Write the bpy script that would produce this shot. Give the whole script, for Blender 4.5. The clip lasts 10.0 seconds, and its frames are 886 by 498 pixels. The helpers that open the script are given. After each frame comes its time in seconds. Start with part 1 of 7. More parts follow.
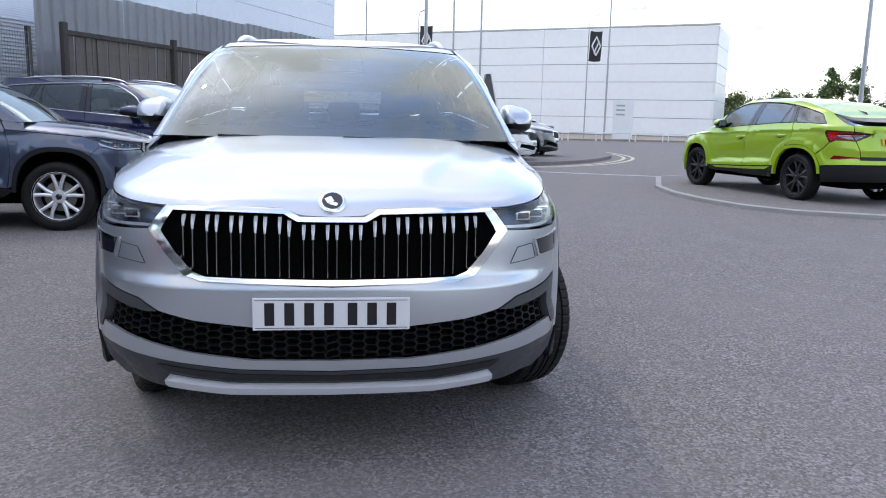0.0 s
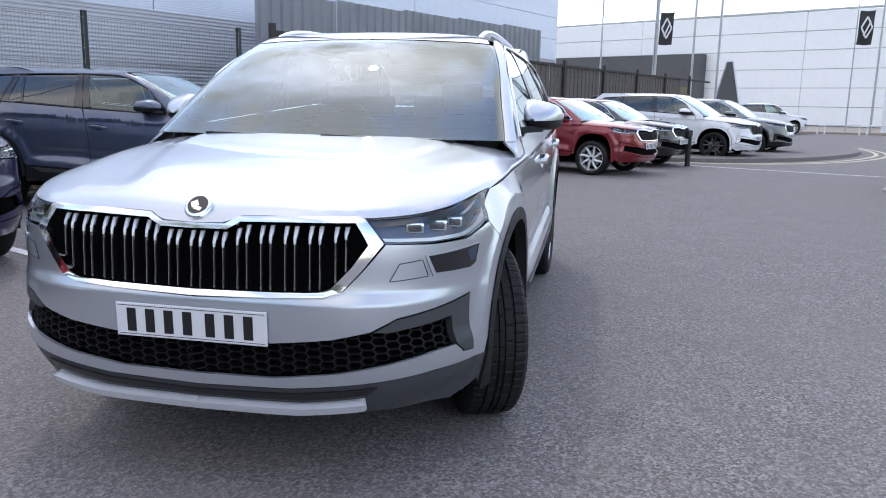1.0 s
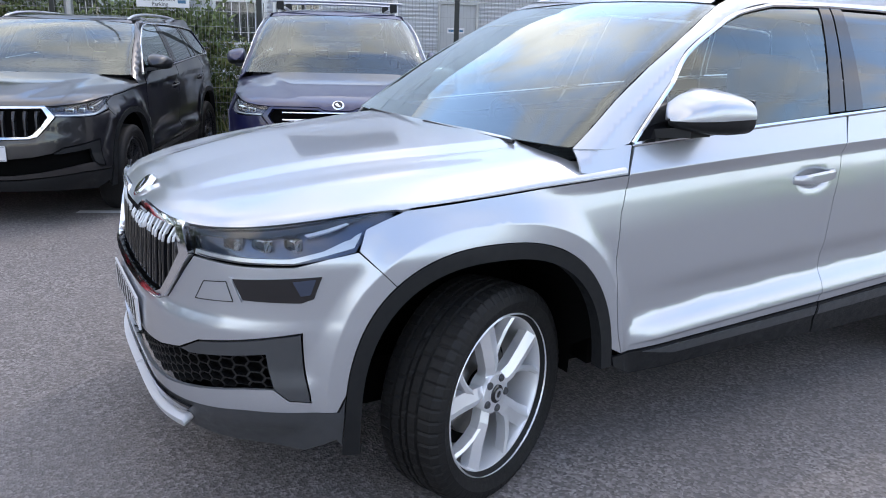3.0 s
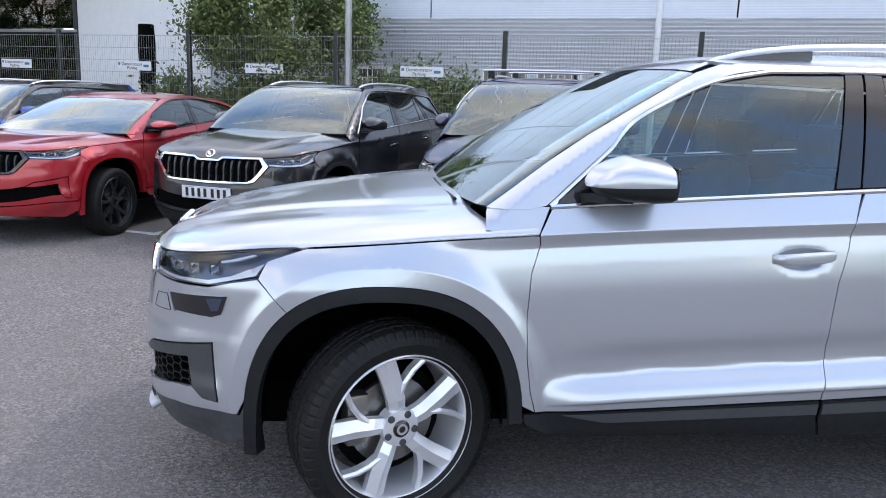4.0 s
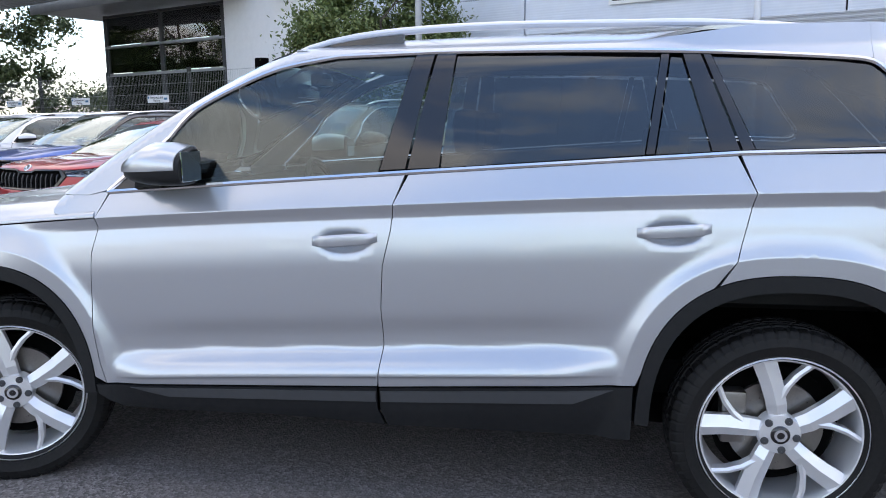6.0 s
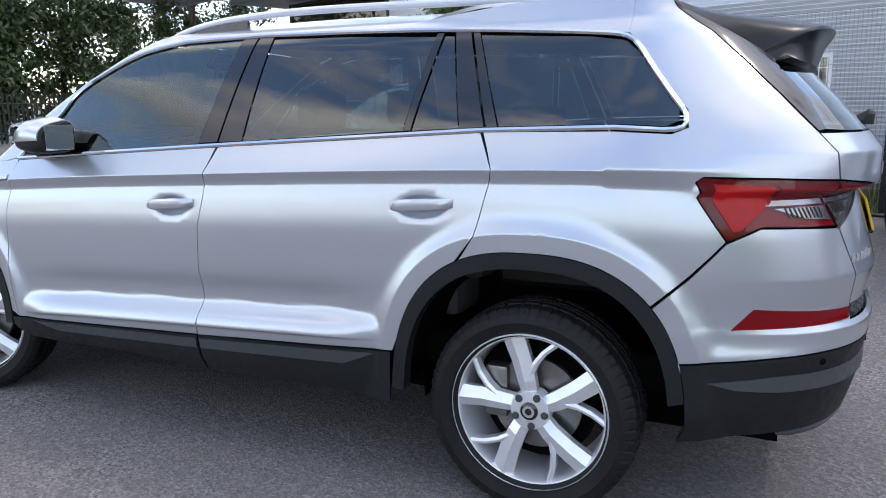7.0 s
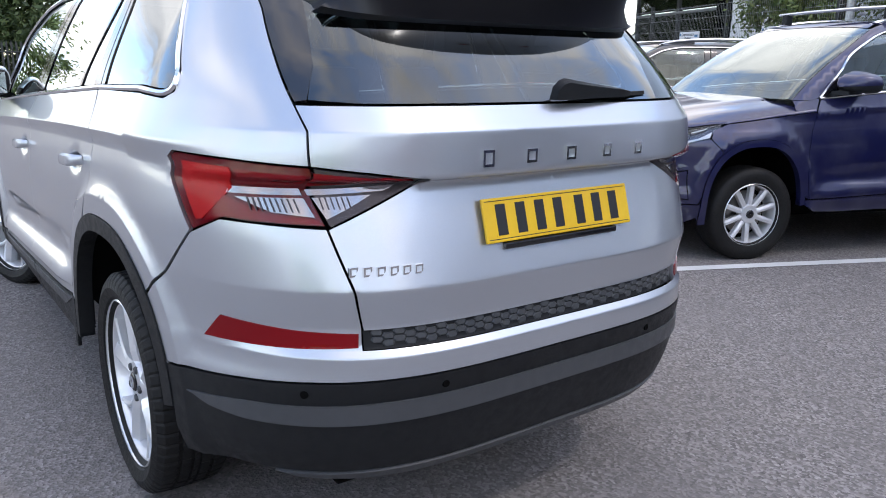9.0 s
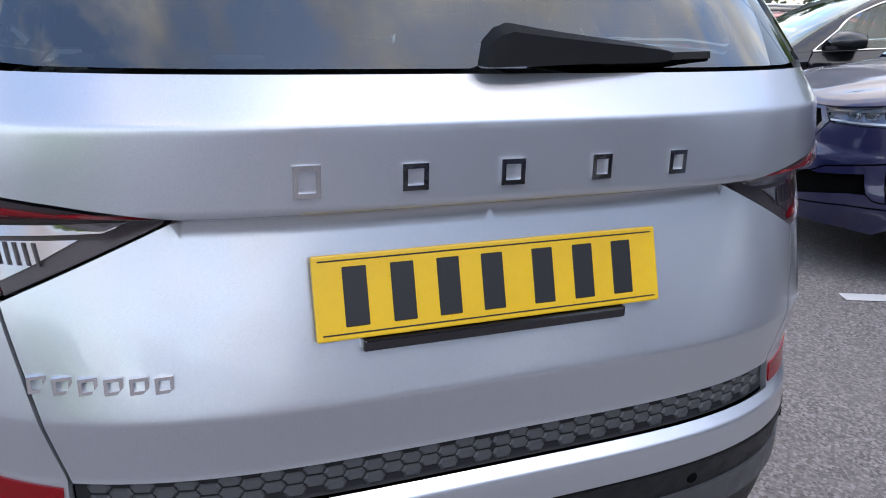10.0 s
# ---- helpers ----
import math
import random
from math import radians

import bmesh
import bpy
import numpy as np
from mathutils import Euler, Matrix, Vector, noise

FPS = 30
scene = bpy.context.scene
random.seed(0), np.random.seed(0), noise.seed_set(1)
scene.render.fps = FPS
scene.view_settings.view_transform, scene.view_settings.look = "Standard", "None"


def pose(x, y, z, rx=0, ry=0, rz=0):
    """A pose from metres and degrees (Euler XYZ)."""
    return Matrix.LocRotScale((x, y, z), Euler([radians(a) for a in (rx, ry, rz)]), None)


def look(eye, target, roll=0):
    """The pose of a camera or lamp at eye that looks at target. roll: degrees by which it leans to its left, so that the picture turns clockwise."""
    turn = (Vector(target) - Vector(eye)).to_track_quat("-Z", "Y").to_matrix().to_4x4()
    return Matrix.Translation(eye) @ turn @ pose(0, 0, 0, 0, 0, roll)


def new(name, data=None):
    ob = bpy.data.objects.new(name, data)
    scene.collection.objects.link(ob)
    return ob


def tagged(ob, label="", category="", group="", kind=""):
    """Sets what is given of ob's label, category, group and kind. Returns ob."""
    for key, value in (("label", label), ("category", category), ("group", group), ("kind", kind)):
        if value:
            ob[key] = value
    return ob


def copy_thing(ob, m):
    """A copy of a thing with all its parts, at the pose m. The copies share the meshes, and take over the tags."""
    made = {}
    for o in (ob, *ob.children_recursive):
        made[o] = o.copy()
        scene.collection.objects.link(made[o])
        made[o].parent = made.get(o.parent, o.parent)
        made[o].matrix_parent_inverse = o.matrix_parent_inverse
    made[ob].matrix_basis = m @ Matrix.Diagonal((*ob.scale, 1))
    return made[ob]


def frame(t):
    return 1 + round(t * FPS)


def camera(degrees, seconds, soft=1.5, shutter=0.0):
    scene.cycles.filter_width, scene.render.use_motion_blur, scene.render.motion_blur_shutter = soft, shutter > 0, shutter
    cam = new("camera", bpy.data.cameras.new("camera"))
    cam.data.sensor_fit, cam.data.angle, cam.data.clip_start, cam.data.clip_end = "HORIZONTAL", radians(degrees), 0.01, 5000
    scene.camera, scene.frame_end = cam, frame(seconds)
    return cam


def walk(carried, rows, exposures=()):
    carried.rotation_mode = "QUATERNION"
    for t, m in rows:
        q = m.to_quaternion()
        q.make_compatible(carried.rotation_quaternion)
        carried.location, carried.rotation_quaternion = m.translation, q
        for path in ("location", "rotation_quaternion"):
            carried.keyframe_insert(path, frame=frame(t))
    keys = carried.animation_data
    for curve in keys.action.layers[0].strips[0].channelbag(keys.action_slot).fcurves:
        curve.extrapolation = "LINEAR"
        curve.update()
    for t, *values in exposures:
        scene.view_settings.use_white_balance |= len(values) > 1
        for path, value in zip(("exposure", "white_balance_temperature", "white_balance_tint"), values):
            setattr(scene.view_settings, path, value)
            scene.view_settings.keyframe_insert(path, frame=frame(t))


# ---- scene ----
cam = camera(60.0, 10.0, soft=1.0)
PATH = [
    (0, (0.069, -2.543, 1.21), (0.302, -0.585, 0.876), 1.3),
    (0.5, (0.68, -2.417, 1.223), (0.605, -0.449, 0.876), 1.3),
    (1, (1.245, -2.173, 1.257), (0.856, -0.247, 0.889), 1.1),
    (1.5, (1.689, -1.769, 1.292), (0.967, 0.051, 0.885), 1.1),
    (2, (2.053, -1.293, 1.316), (0.973, 0.33, 0.87), 1.1),
    (2.5, (2.382, -0.796, 1.344), (0.954, 0.514, 0.85), 1.1),
    (2.7, (2.511, -0.621, 1.374), (0.973, 0.552, 0.866), 1.3),
    (3.8, (3.224, 0.595, 1.444), (1.299, 0.929, 1.013), 1.7),
    (4, (3.311, 0.796, 1.443), (1.359, 1.005, 1.065), 1.9),
    (4.5, (3.496, 1.275, 1.456), (1.512, 1.262, 1.206), 2.0),
    (5, (3.459, 1.785, 1.42), (1.476, 1.704, 1.169), 1.4),
    (5.5, (3.42, 2.374, 1.389), (1.453, 2.189, 1.079), 0.0),
    (6, (3.367, 3.013, 1.353), (1.42, 2.694, 1.026), -0.4),
    (6.2, (3.312, 3.301, 1.375), (1.386, 2.899, 1.019), -0.5),
    (7.3, (3.034, 4.808, 1.323), (1.325, 3.838, 0.95), -0.3),
    (7.5, (2.936, 5.038, 1.35), (1.287, 3.973, 0.967), -0.3),
    (8, (2.596, 5.608, 1.332), (1.106, 4.33, 0.949), 0.2),
    (8.5, (2.035, 5.968, 1.311), (0.716, 4.523, 0.897), 0.3),
    (9, (1.421, 6.097, 1.342), (0.273, 4.529, 0.868), 0.9),
    (9.5, (0.873, 5.935, 1.322), (-0.099, 4.263, 0.811), 1.1),
    (10, (0.443, 5.584, 1.315), (-0.26, 3.805, 0.73), 1.3),
]
walk(cam, [(t, look(eye, target, roll)) for t, eye, target, roll in PATH],
     exposures=[(0, 1.58, 6650, 14), (1.0, 1.63, 6650, 15), (2.0, 1.68, 6650, 15), (3.0, 1.80, 6850, 15), (4.0, 1.88, 6900, 15), (5.0, 1.76, 6900, 15), (6.0, 1.70, 6850, 15), (7.5, 1.76, 6800, 15), (8.5, 1.81, 6800, 15), (9.5, 1.84, 6850, 16), (10.0, 1.80, 6850, 16)])
# sky with broken cloud, and a soft sun behind thin cloud
world = bpy.data.worlds.new("sky")
scene.world = world
world.use_nodes = True
wt = world.node_tree
wt.nodes.clear()
SUN_ELEV, SUN_TURN = 54.0, -28.0
w_out = wt.nodes.new("ShaderNodeOutputWorld")
w_bg = wt.nodes.new("ShaderNodeBackground")
w_sky = wt.nodes.new("ShaderNodeTexSky")
w_sky.sky_type, w_sky.sun_disc = "NISHITA", False
w_sky.dust_density, w_sky.air_density, w_sky.ozone_density = 0.5, 1.0, 1.2
w_sky.sun_elevation, w_sky.sun_rotation = radians(SUN_ELEV), radians(SUN_TURN)
w_co = wt.nodes.new("ShaderNodeTexCoord")
w_sep = wt.nodes.new("ShaderNodeSeparateXYZ")
w_div = wt.nodes.new("ShaderNodeMath")
w_div.operation = "ADD"
w_div.inputs[1].default_value = 0.30
w_flat = wt.nodes.new("ShaderNodeVectorMath")
w_flat.operation = "DIVIDE"
w_n1 = wt.nodes.new("ShaderNodeTexNoise")
w_n1.inputs["Scale"].default_value, w_n1.inputs["Detail"].default_value, w_n1.inputs["Roughness"].default_value = 2.3, 9.0, 0.62
w_n1.inputs["Distortion"].default_value = 0.35
w_n2 = wt.nodes.new("ShaderNodeTexNoise")
w_n2.inputs["Scale"].default_value, w_n2.inputs["Detail"].default_value = 2.6, 8.0
w_r1 = wt.nodes.new("ShaderNodeValToRGB")
w_r1.color_ramp.elements[0].position, w_r1.color_ramp.elements[1].position = 0.42, 0.57
w_r2 = wt.nodes.new("ShaderNodeValToRGB")
w_r2.color_ramp.elements[0].position, w_r2.color_ramp.elements[1].position = 0.34, 0.70
w_r2.color_ramp.elements[0].color, w_r2.color_ramp.elements[1].color = (1.8, 1.9, 2.05, 1), (4.8, 4.8, 4.8, 1)
w_mix = wt.nodes.new("ShaderNodeMix")
w_mix.data_type = "RGBA"
wl = wt.links.new
wl(w_co.outputs["Generated"], w_sep.inputs[0])
wl(w_sep.outputs["Z"], w_div.inputs[0])
wl(w_co.outputs["Generated"], w_flat.inputs[0])
wl(w_div.outputs[0], w_flat.inputs[1])
wl(w_flat.outputs[0], w_n1.inputs["Vector"])
wl(w_flat.outputs[0], w_n2.inputs["Vector"])
wl(w_n1.outputs["Fac"], w_r1.inputs[0])
wl(w_n2.outputs["Fac"], w_r2.inputs[0])
wl(w_r1.outputs[0], w_mix.inputs["Factor"])
w_tint = wt.nodes.new("ShaderNodeMix")
w_tint.data_type, w_tint.blend_type = "RGBA", "MULTIPLY"
w_tint.inputs["Factor"].default_value, w_tint.inputs["B"].default_value = 1.0, (0.97, 1.0, 1.0, 1)
wl(w_sky.outputs[0], w_tint.inputs["A"])
wl(w_tint.outputs["Result"], w_mix.inputs["A"])
wl(w_r2.outputs[0], w_mix.inputs["B"])
# the cloud is thickest and dullest towards the horizon
w_fade = wt.nodes.new("ShaderNodeValToRGB")
for el, (at_, v_) in zip((w_fade.color_ramp.elements[0], w_fade.color_ramp.elements[1], w_fade.color_ramp.elements.new(0.14), w_fade.color_ramp.elements.new(0.45)), ((0.0, 0.80), (1.0, 0.50), (0.14, 0.97), (0.45, 0.86))):
    el.position, el.color = at_, (v_, v_, v_, 1)
w_mul = wt.nodes.new("ShaderNodeMix")
w_mul.data_type, w_mul.blend_type = "RGBA", "MULTIPLY"
w_mul.inputs["Factor"].default_value = 1.0
wl(w_sep.outputs["Z"], w_fade.inputs[0])
wl(w_mix.outputs["Result"], w_mul.inputs["A"])
wl(w_fade.outputs[0], w_mul.inputs["B"])
wl(w_mul.outputs["Result"], w_bg.inputs["Color"])
w_bg.inputs["Strength"].default_value = 0.158
wl(w_bg.outputs[0], w_out.inputs[0])

sun_data = bpy.data.lights.new("sun", "SUN")
sun_data.energy, sun_data.angle, sun_data.color = 0.16, radians(0.8), (1.0, 0.975, 0.94)
sun = new("sun", sun_data)
a_, e_ = radians(SUN_TURN), radians(SUN_ELEV)
sun_from = Vector((math.sin(a_) * math.cos(e_), math.cos(a_) * math.cos(e_), math.sin(e_)))
sun.matrix_world = look(sun_from * 50, (0, 0, 0))
# ---- materials ----
def shader(name, base=(0.5, 0.5, 0.5), rough=0.5, metal=0.0, **extra):
    m = bpy.data.materials.new(name)
    m.use_nodes = True
    b = m.node_tree.nodes["Principled BSDF"]
    b.inputs["Base Color"].default_value = (*base, 1)
    b.inputs["Roughness"].default_value = rough
    b.inputs["Metallic"].default_value = metal
    for key, value in extra.items():
        b.inputs[key.replace("_", " ")].default_value = value
    return m


def node(m, kind, **values):
    n = m.node_tree.nodes.new("ShaderNode" + kind)
    for key, value in values.items():
        n.inputs[key.replace("_", " ")].default_value = value
    return n


def wire(m, a, b):
    m.node_tree.links.new(a, b)


def noise_of(m, scale, detail=4.0, rough=0.55, stretch=(1, 1, 1), co="Object"):
    tc = node(m, "TexCoord")
    mp = node(m, "Mapping")
    mp.inputs["Scale"].default_value = stretch
    n = node(m, "TexNoise", Scale=scale, Detail=detail, Roughness=rough)
    wire(m, tc.outputs[co], mp.inputs[0])
    wire(m, mp.outputs[0], n.inputs["Vector"])
    return n.outputs["Fac"]


def ramp(m, fac, stops):
    r = node(m, "ValToRGB")
    els = r.color_ramp.elements
    while len(els) < len(stops):
        els.new(0.5)
    for el, (p, c) in zip(els, stops):
        el.position, el.color = p, (*c, 1) if len(c) == 3 else c
    wire(m, fac, r.inputs[0])
    return r.outputs[0]


def mixed(m, fac, a, b, mode="MIX"):
    x = node(m, "Mix")
    x.data_type, x.blend_type = "RGBA", mode
    for key, v in (("Factor", fac), ("A", a), ("B", b)):
        if isinstance(v, bpy.types.NodeSocket):
            wire(m, v, x.inputs[key])
        else:
            x.inputs[key].default_value = (*v, 1) if isinstance(v, tuple) and len(v) == 3 else v
    return x.outputs["Result"]


def bsdf(m):
    return m.node_tree.nodes["Principled BSDF"]


def bumped(m, height, strength=0.3, dist=0.01):
    b = node(m, "Bump", Strength=strength, Distance=dist)
    wire(m, height, b.inputs["Height"])
    wire(m, b.outputs[0], bsdf(m).inputs["Normal"])
    return b


def mottled(name, c0, c1, scale=3.0, rough=0.6, metal=0.0, bump=0.0, bump_scale=60.0, stretch=(1, 1, 1), fine=None, **extra):
    """A surface whose colour wanders between two, coarsely and finely."""
    m = shader(name, c0, rough, metal, **extra)
    big = ramp(m, noise_of(m, scale, stretch=stretch), [(0.3, c0), (0.7, c1)])
    f = noise_of(m, fine or scale * 14, 3.0)
    col = mixed(m, f, big, tuple(v * 0.72 for v in c0), "MIX")
    dark = mixed(m, 0.35, big, col)
    wire(m, dark, bsdf(m).inputs["Base Color"])
    rr = node(m, "MapRange", From_Min=0.3, From_Max=0.7, To_Min=max(rough - 0.08, 0), To_Max=min(rough + 0.1, 1))
    wire(m, f, rr.inputs["Value"])
    wire(m, rr.outputs[0], bsdf(m).inputs["Roughness"])
    if bump:
        bumped(m, noise_of(m, bump_scale, 3.0), bump, 0.01)
    return m


def car_paint(name, base, metal=0.55, rough=0.32, flake=True):
    """Lacquered paint with fine flake and a trace of dust."""
    m = shader(name, base, rough, metal, Coat_Weight=1.0, Coat_Roughness=0.03)
    n = noise_of(m, 900.0, 1.0)
    c = ramp(m, n, [(0.35, tuple(v * 0.9 for v in base)), (0.65, tuple(min(v * 1.08, 1) for v in base))])
    d = noise_of(m, 2.2, 5.0)
    dust = ramp(m, d, [(0.45, (0, 0, 0)), (0.8, (0.12, 0.12, 0.12))])
    wire(m, mixed(m, dust, c, (0.42, 0.40, 0.38)), bsdf(m).inputs["Base Color"])
    cr = node(m, "MapRange", From_Min=0.3, From_Max=0.8, To_Min=0.015, To_Max=0.09)
    wire(m, d, cr.inputs["Value"])
    wire(m, cr.outputs[0], bsdf(m).inputs["Coat Roughness"])
    return m


def pane(name, tint=(0.75, 0.85, 0.82), ior=1.5, rough=0.0, gain=1.0, gloss=(1.0, 1.0, 1.0)):
    """A thin sheet of glass: what is behind it, tinted, under a Fresnel gloss."""
    m = bpy.data.materials.new(name)
    m.use_nodes = True
    m.node_tree.nodes.clear()
    out = node(m, "OutputMaterial")
    t, g, x, f = node(m, "BsdfTransparent"), node(m, "BsdfGlossy"), node(m, "MixShader"), node(m, "Fresnel", IOR=ior)
    t.inputs["Color"].default_value = (*tint, 1)
    g.inputs["Roughness"].default_value = rough
    g.inputs["Color"].default_value = (*gloss, 1)
    mul = node(m, "Math")
    mul.operation, mul.use_clamp = "MULTIPLY", True
    mul.inputs[1].default_value = gain
    wire(m, f.outputs[0], mul.inputs[0])
    wire(m, mul.outputs[0], x.inputs[0])
    wire(m, t.outputs[0], x.inputs[1])
    wire(m, g.outputs[0], x.inputs[2])
    wire(m, x.outputs[0], out.inputs[0])
    return m


SILVER = car_paint("silver_paint", (0.53, 0.56, 0.605), 0.74, 0.29)
GRILLE_BLACK = shader("grille_black", (0.006, 0.006, 0.0065), 0.5, 0.0, Specular_IOR_Level=0.3)
NAVY = car_paint("navy_paint", (0.008, 0.010, 0.062), 0.3, 0.3)
SLATE = car_paint("slate_blue_paint", (0.075, 0.095, 0.15), 0.5, 0.32)
RED = car_paint("red_paint", (0.42, 0.012, 0.022), 0.3, 0.3)
BLACK_PAINT = car_paint("black_paint", (0.010, 0.010, 0.012), 0.2, 0.28)
BLUE = car_paint("bright_blue_paint", (0.015, 0.075, 0.36), 0.4, 0.3)
WHITE = car_paint("white_paint", (0.75, 0.76, 0.78), 0.0, 0.3)
LIME = car_paint("lime_paint", (0.36, 0.55, 0.015), 0.2, 0.3)
GREY_PAINT = car_paint("grey_paint", (0.16, 0.17, 0.18), 0.5, 0.32)
DKRED = car_paint("dark_red_paint", (0.22, 0.008, 0.016), 0.35, 0.3)
PLASTIC = mottled("black_trim_plastic", (0.008, 0.009, 0.0105), (0.013, 0.014, 0.0155), 2.5, 0.50, bump=0.12, bump_scale=700.0, Specular_IOR_Level=0.3)
TRIM_GREY = mottled("grey_trim_plastic", (0.050, 0.053, 0.058), (0.062, 0.065, 0.070), 2.5, 0.42, bump=0.08, bump_scale=700.0)
GLOSS_BLACK = shader("gloss_black", (0.010, 0.010, 0.012), 0.08, 0.0, Coat_Weight=0.6)
SPOILER_BLACK = shader("spoiler_black", (0.006, 0.006, 0.008), 0.28, 0.0, Specular_IOR_Level=0.35)
# near-zero colour standing in for shade in recesses; also on small black parts
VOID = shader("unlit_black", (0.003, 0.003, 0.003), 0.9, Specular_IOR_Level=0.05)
RUBBER = mottled("tyre_rubber", (0.008, 0.008, 0.0083), (0.016, 0.0155, 0.015), 6.0, 0.6, bump=0.15, bump_scale=300.0, Specular_IOR_Level=0.25)
ALLOY = shader("alloy", (0.82, 0.83, 0.85), 0.30, 0.55, Coat_Weight=0.4)
DARK_ALLOY = mottled("dark_alloy", (0.06, 0.06, 0.065), (0.09, 0.09, 0.095), 5.0, 0.3, 0.7)
STEEL = mottled("brake_steel", (0.22, 0.21, 0.20), (0.32, 0.30, 0.28), 8.0, 0.35, 0.9)
CHROME = shader("chrome", (0.86, 0.87, 0.89), 0.10, 1.0)
SATIN = shader("satin_silver", (0.74, 0.75, 0.78), 0.28, 0.8)
SATIN_LIP = shader("satin_lip", (0.62, 0.63, 0.66), 0.38, 0.35)
MIRROR = shader("door_mirror_glass", (0.42, 0.46, 0.46), 0.03, 1.0)
GLASS = pane("car_glass", (0.58, 0.71, 0.68), 1.52, gain=2.4, gloss=(0.88, 0.97, 0.97))
DARK_GLASS = pane("privacy_glass", (0.10, 0.13, 0.14), 1.55, gain=2.0, gloss=(0.92, 0.98, 1.0))
LENS = pane("lamp_lens", (0.92, 0.94, 0.96), 1.5)
TAIL_LENS = pane("tail_lamp_lens", (1.0, 0.96, 0.96), 1.4, gain=0.3)
LAMP_CLEAR = shader("clear_lamp_plastic", (0.30, 0.31, 0.33), 0.12, 0.85)
RED_DEEP = shader("deep_red_lamp_plastic", (0.20, 0.003, 0.008), 0.12, 0.0, Specular_IOR_Level=0.35)
TAIL_DARK = shader("tail_lamp_housing", (0.05, 0.045, 0.05), 0.3, 0.4)
RED_LENS = pane("red_lens", (0.55, 0.02, 0.03), 1.5)
RED_BRIGHT = shader("red_lamp_plastic", (0.46, 0.003, 0.006), 0.25, 0.0, Specular_IOR_Level=0.25)
RED_PLASTIC = shader("red_reflector", (0.19, 0.003, 0.006), 0.12, 0.0, Specular_IOR_Level=0.3)
DKRED_PLASTIC = shader("dark_red_lens", (0.12, 0.004, 0.008), 0.10, 0.0, Specular_IOR_Level=0.35)
LAMP_WHITE = shader("lamp_white", (0.8, 0.82, 0.85), 0.2, 0.3)
LAMP_DARK = shader("lamp_housing", (0.08, 0.10, 0.15), 0.16, 0.6)
PLATE_WHITE = mottled("white_plate", (0.78, 0.78, 0.80), (0.72, 0.72, 0.74), 9.0, 0.35)
PLATE_YELLOW = mottled("yellow_plate", (0.80, 0.50, 0.015), (0.72, 0.44, 0.012), 9.0, 0.35)
INK = shader("plate_ink", (0.012, 0.012, 0.014), 0.4)
TRIM_CLOTH = mottled("seat_cloth", (0.07, 0.07, 0.072), (0.10, 0.10, 0.10), 12.0, 0.85, bump=0.2, bump_scale=400.0)
LINER = mottled("pale_liner", (0.36, 0.36, 0.35), (0.42, 0.42, 0.41), 5.0, 0.9)
PAPER = shader("paper", (0.75, 0.75, 0.74), 0.7)
from functools import lru_cache


def sstep(a, b, t):
    q = np.clip((np.asarray(t, float) - a) / (b - a), 0, 1)
    return q * q * (3 - 2 * q)


def knots(text):
    """'x:y x:y' as two arrays."""
    rows = [p.split(":") for p in text.split()]
    return np.array([float(r[0]) for r in rows]), np.array([float(r[1]) for r in rows])


class Curve:
    """A smooth curve through a few knots (monotone cubic), flat or straight beyond them."""

    def __init__(self, text):
        self.x, self.y = knots(text)
        h, d = np.diff(self.x), np.diff(self.y) / np.diff(self.x)
        m = np.zeros_like(self.x)
        m[0], m[-1] = d[0], d[-1]
        for k in range(1, len(m) - 1):
            if d[k - 1] * d[k] > 0:
                w1, w2 = 2 * h[k] + h[k - 1], h[k] + 2 * h[k - 1]
                m[k] = (w1 + w2) / (w1 / d[k - 1] + w2 / d[k])
        self.m = m

    def __call__(self, t):
        t = np.asarray(t, float)
        k = np.clip(np.searchsorted(self.x, t) - 1, 0, len(self.x) - 2)
        h = self.x[k + 1] - self.x[k]
        q = np.clip((t - self.x[k]) / h, 0, 1)
        out = ((2 * q**3 - 3 * q**2 + 1) * self.y[k] + (q**3 - 2 * q**2 + q) * h * self.m[k]
               + (3 * q**2 - 2 * q**3) * self.y[k + 1] + (q**3 - q**2) * h * self.m[k + 1])
        return out + np.minimum(t - self.x[0], 0) * self.m[0] + np.maximum(t - self.x[-1], 0) * self.m[-1]


class Facets:
    """Straight stretches between knots, with slightly rounded edges."""

    def __init__(self, text, r=0.004):
        self.x, self.y = knots(text)
        self.r = r

    def __call__(self, t):
        t = np.asarray(t, float)
        return sum(np.interp(t + k * self.r, self.x, self.y) for k in (-1, -0.5, 0, 0.5, 1)) / 5


class Corner:
    """The plan of one end of a car, from the middle (q = 0) round to the side (q = 1), by length along it."""

    def __init__(self, shape, width, depth):
        xi = np.concatenate([np.linspace(0, 0.7, 1500), 1 - 0.3 * (1 - np.linspace(0, 1, 6000)) ** 3])
        fy = shape(xi)
        length = np.concatenate([[0], np.cumsum(np.hypot(np.diff(xi) * width, np.diff(fy) * depth))])
        self.length = length[-1]
        self.q, self.xi, self.fy = length / length[-1], xi, fy

    def __call__(self, q):
        return np.interp(q, self.q, self.xi), np.interp(q, self.q, self.fy)


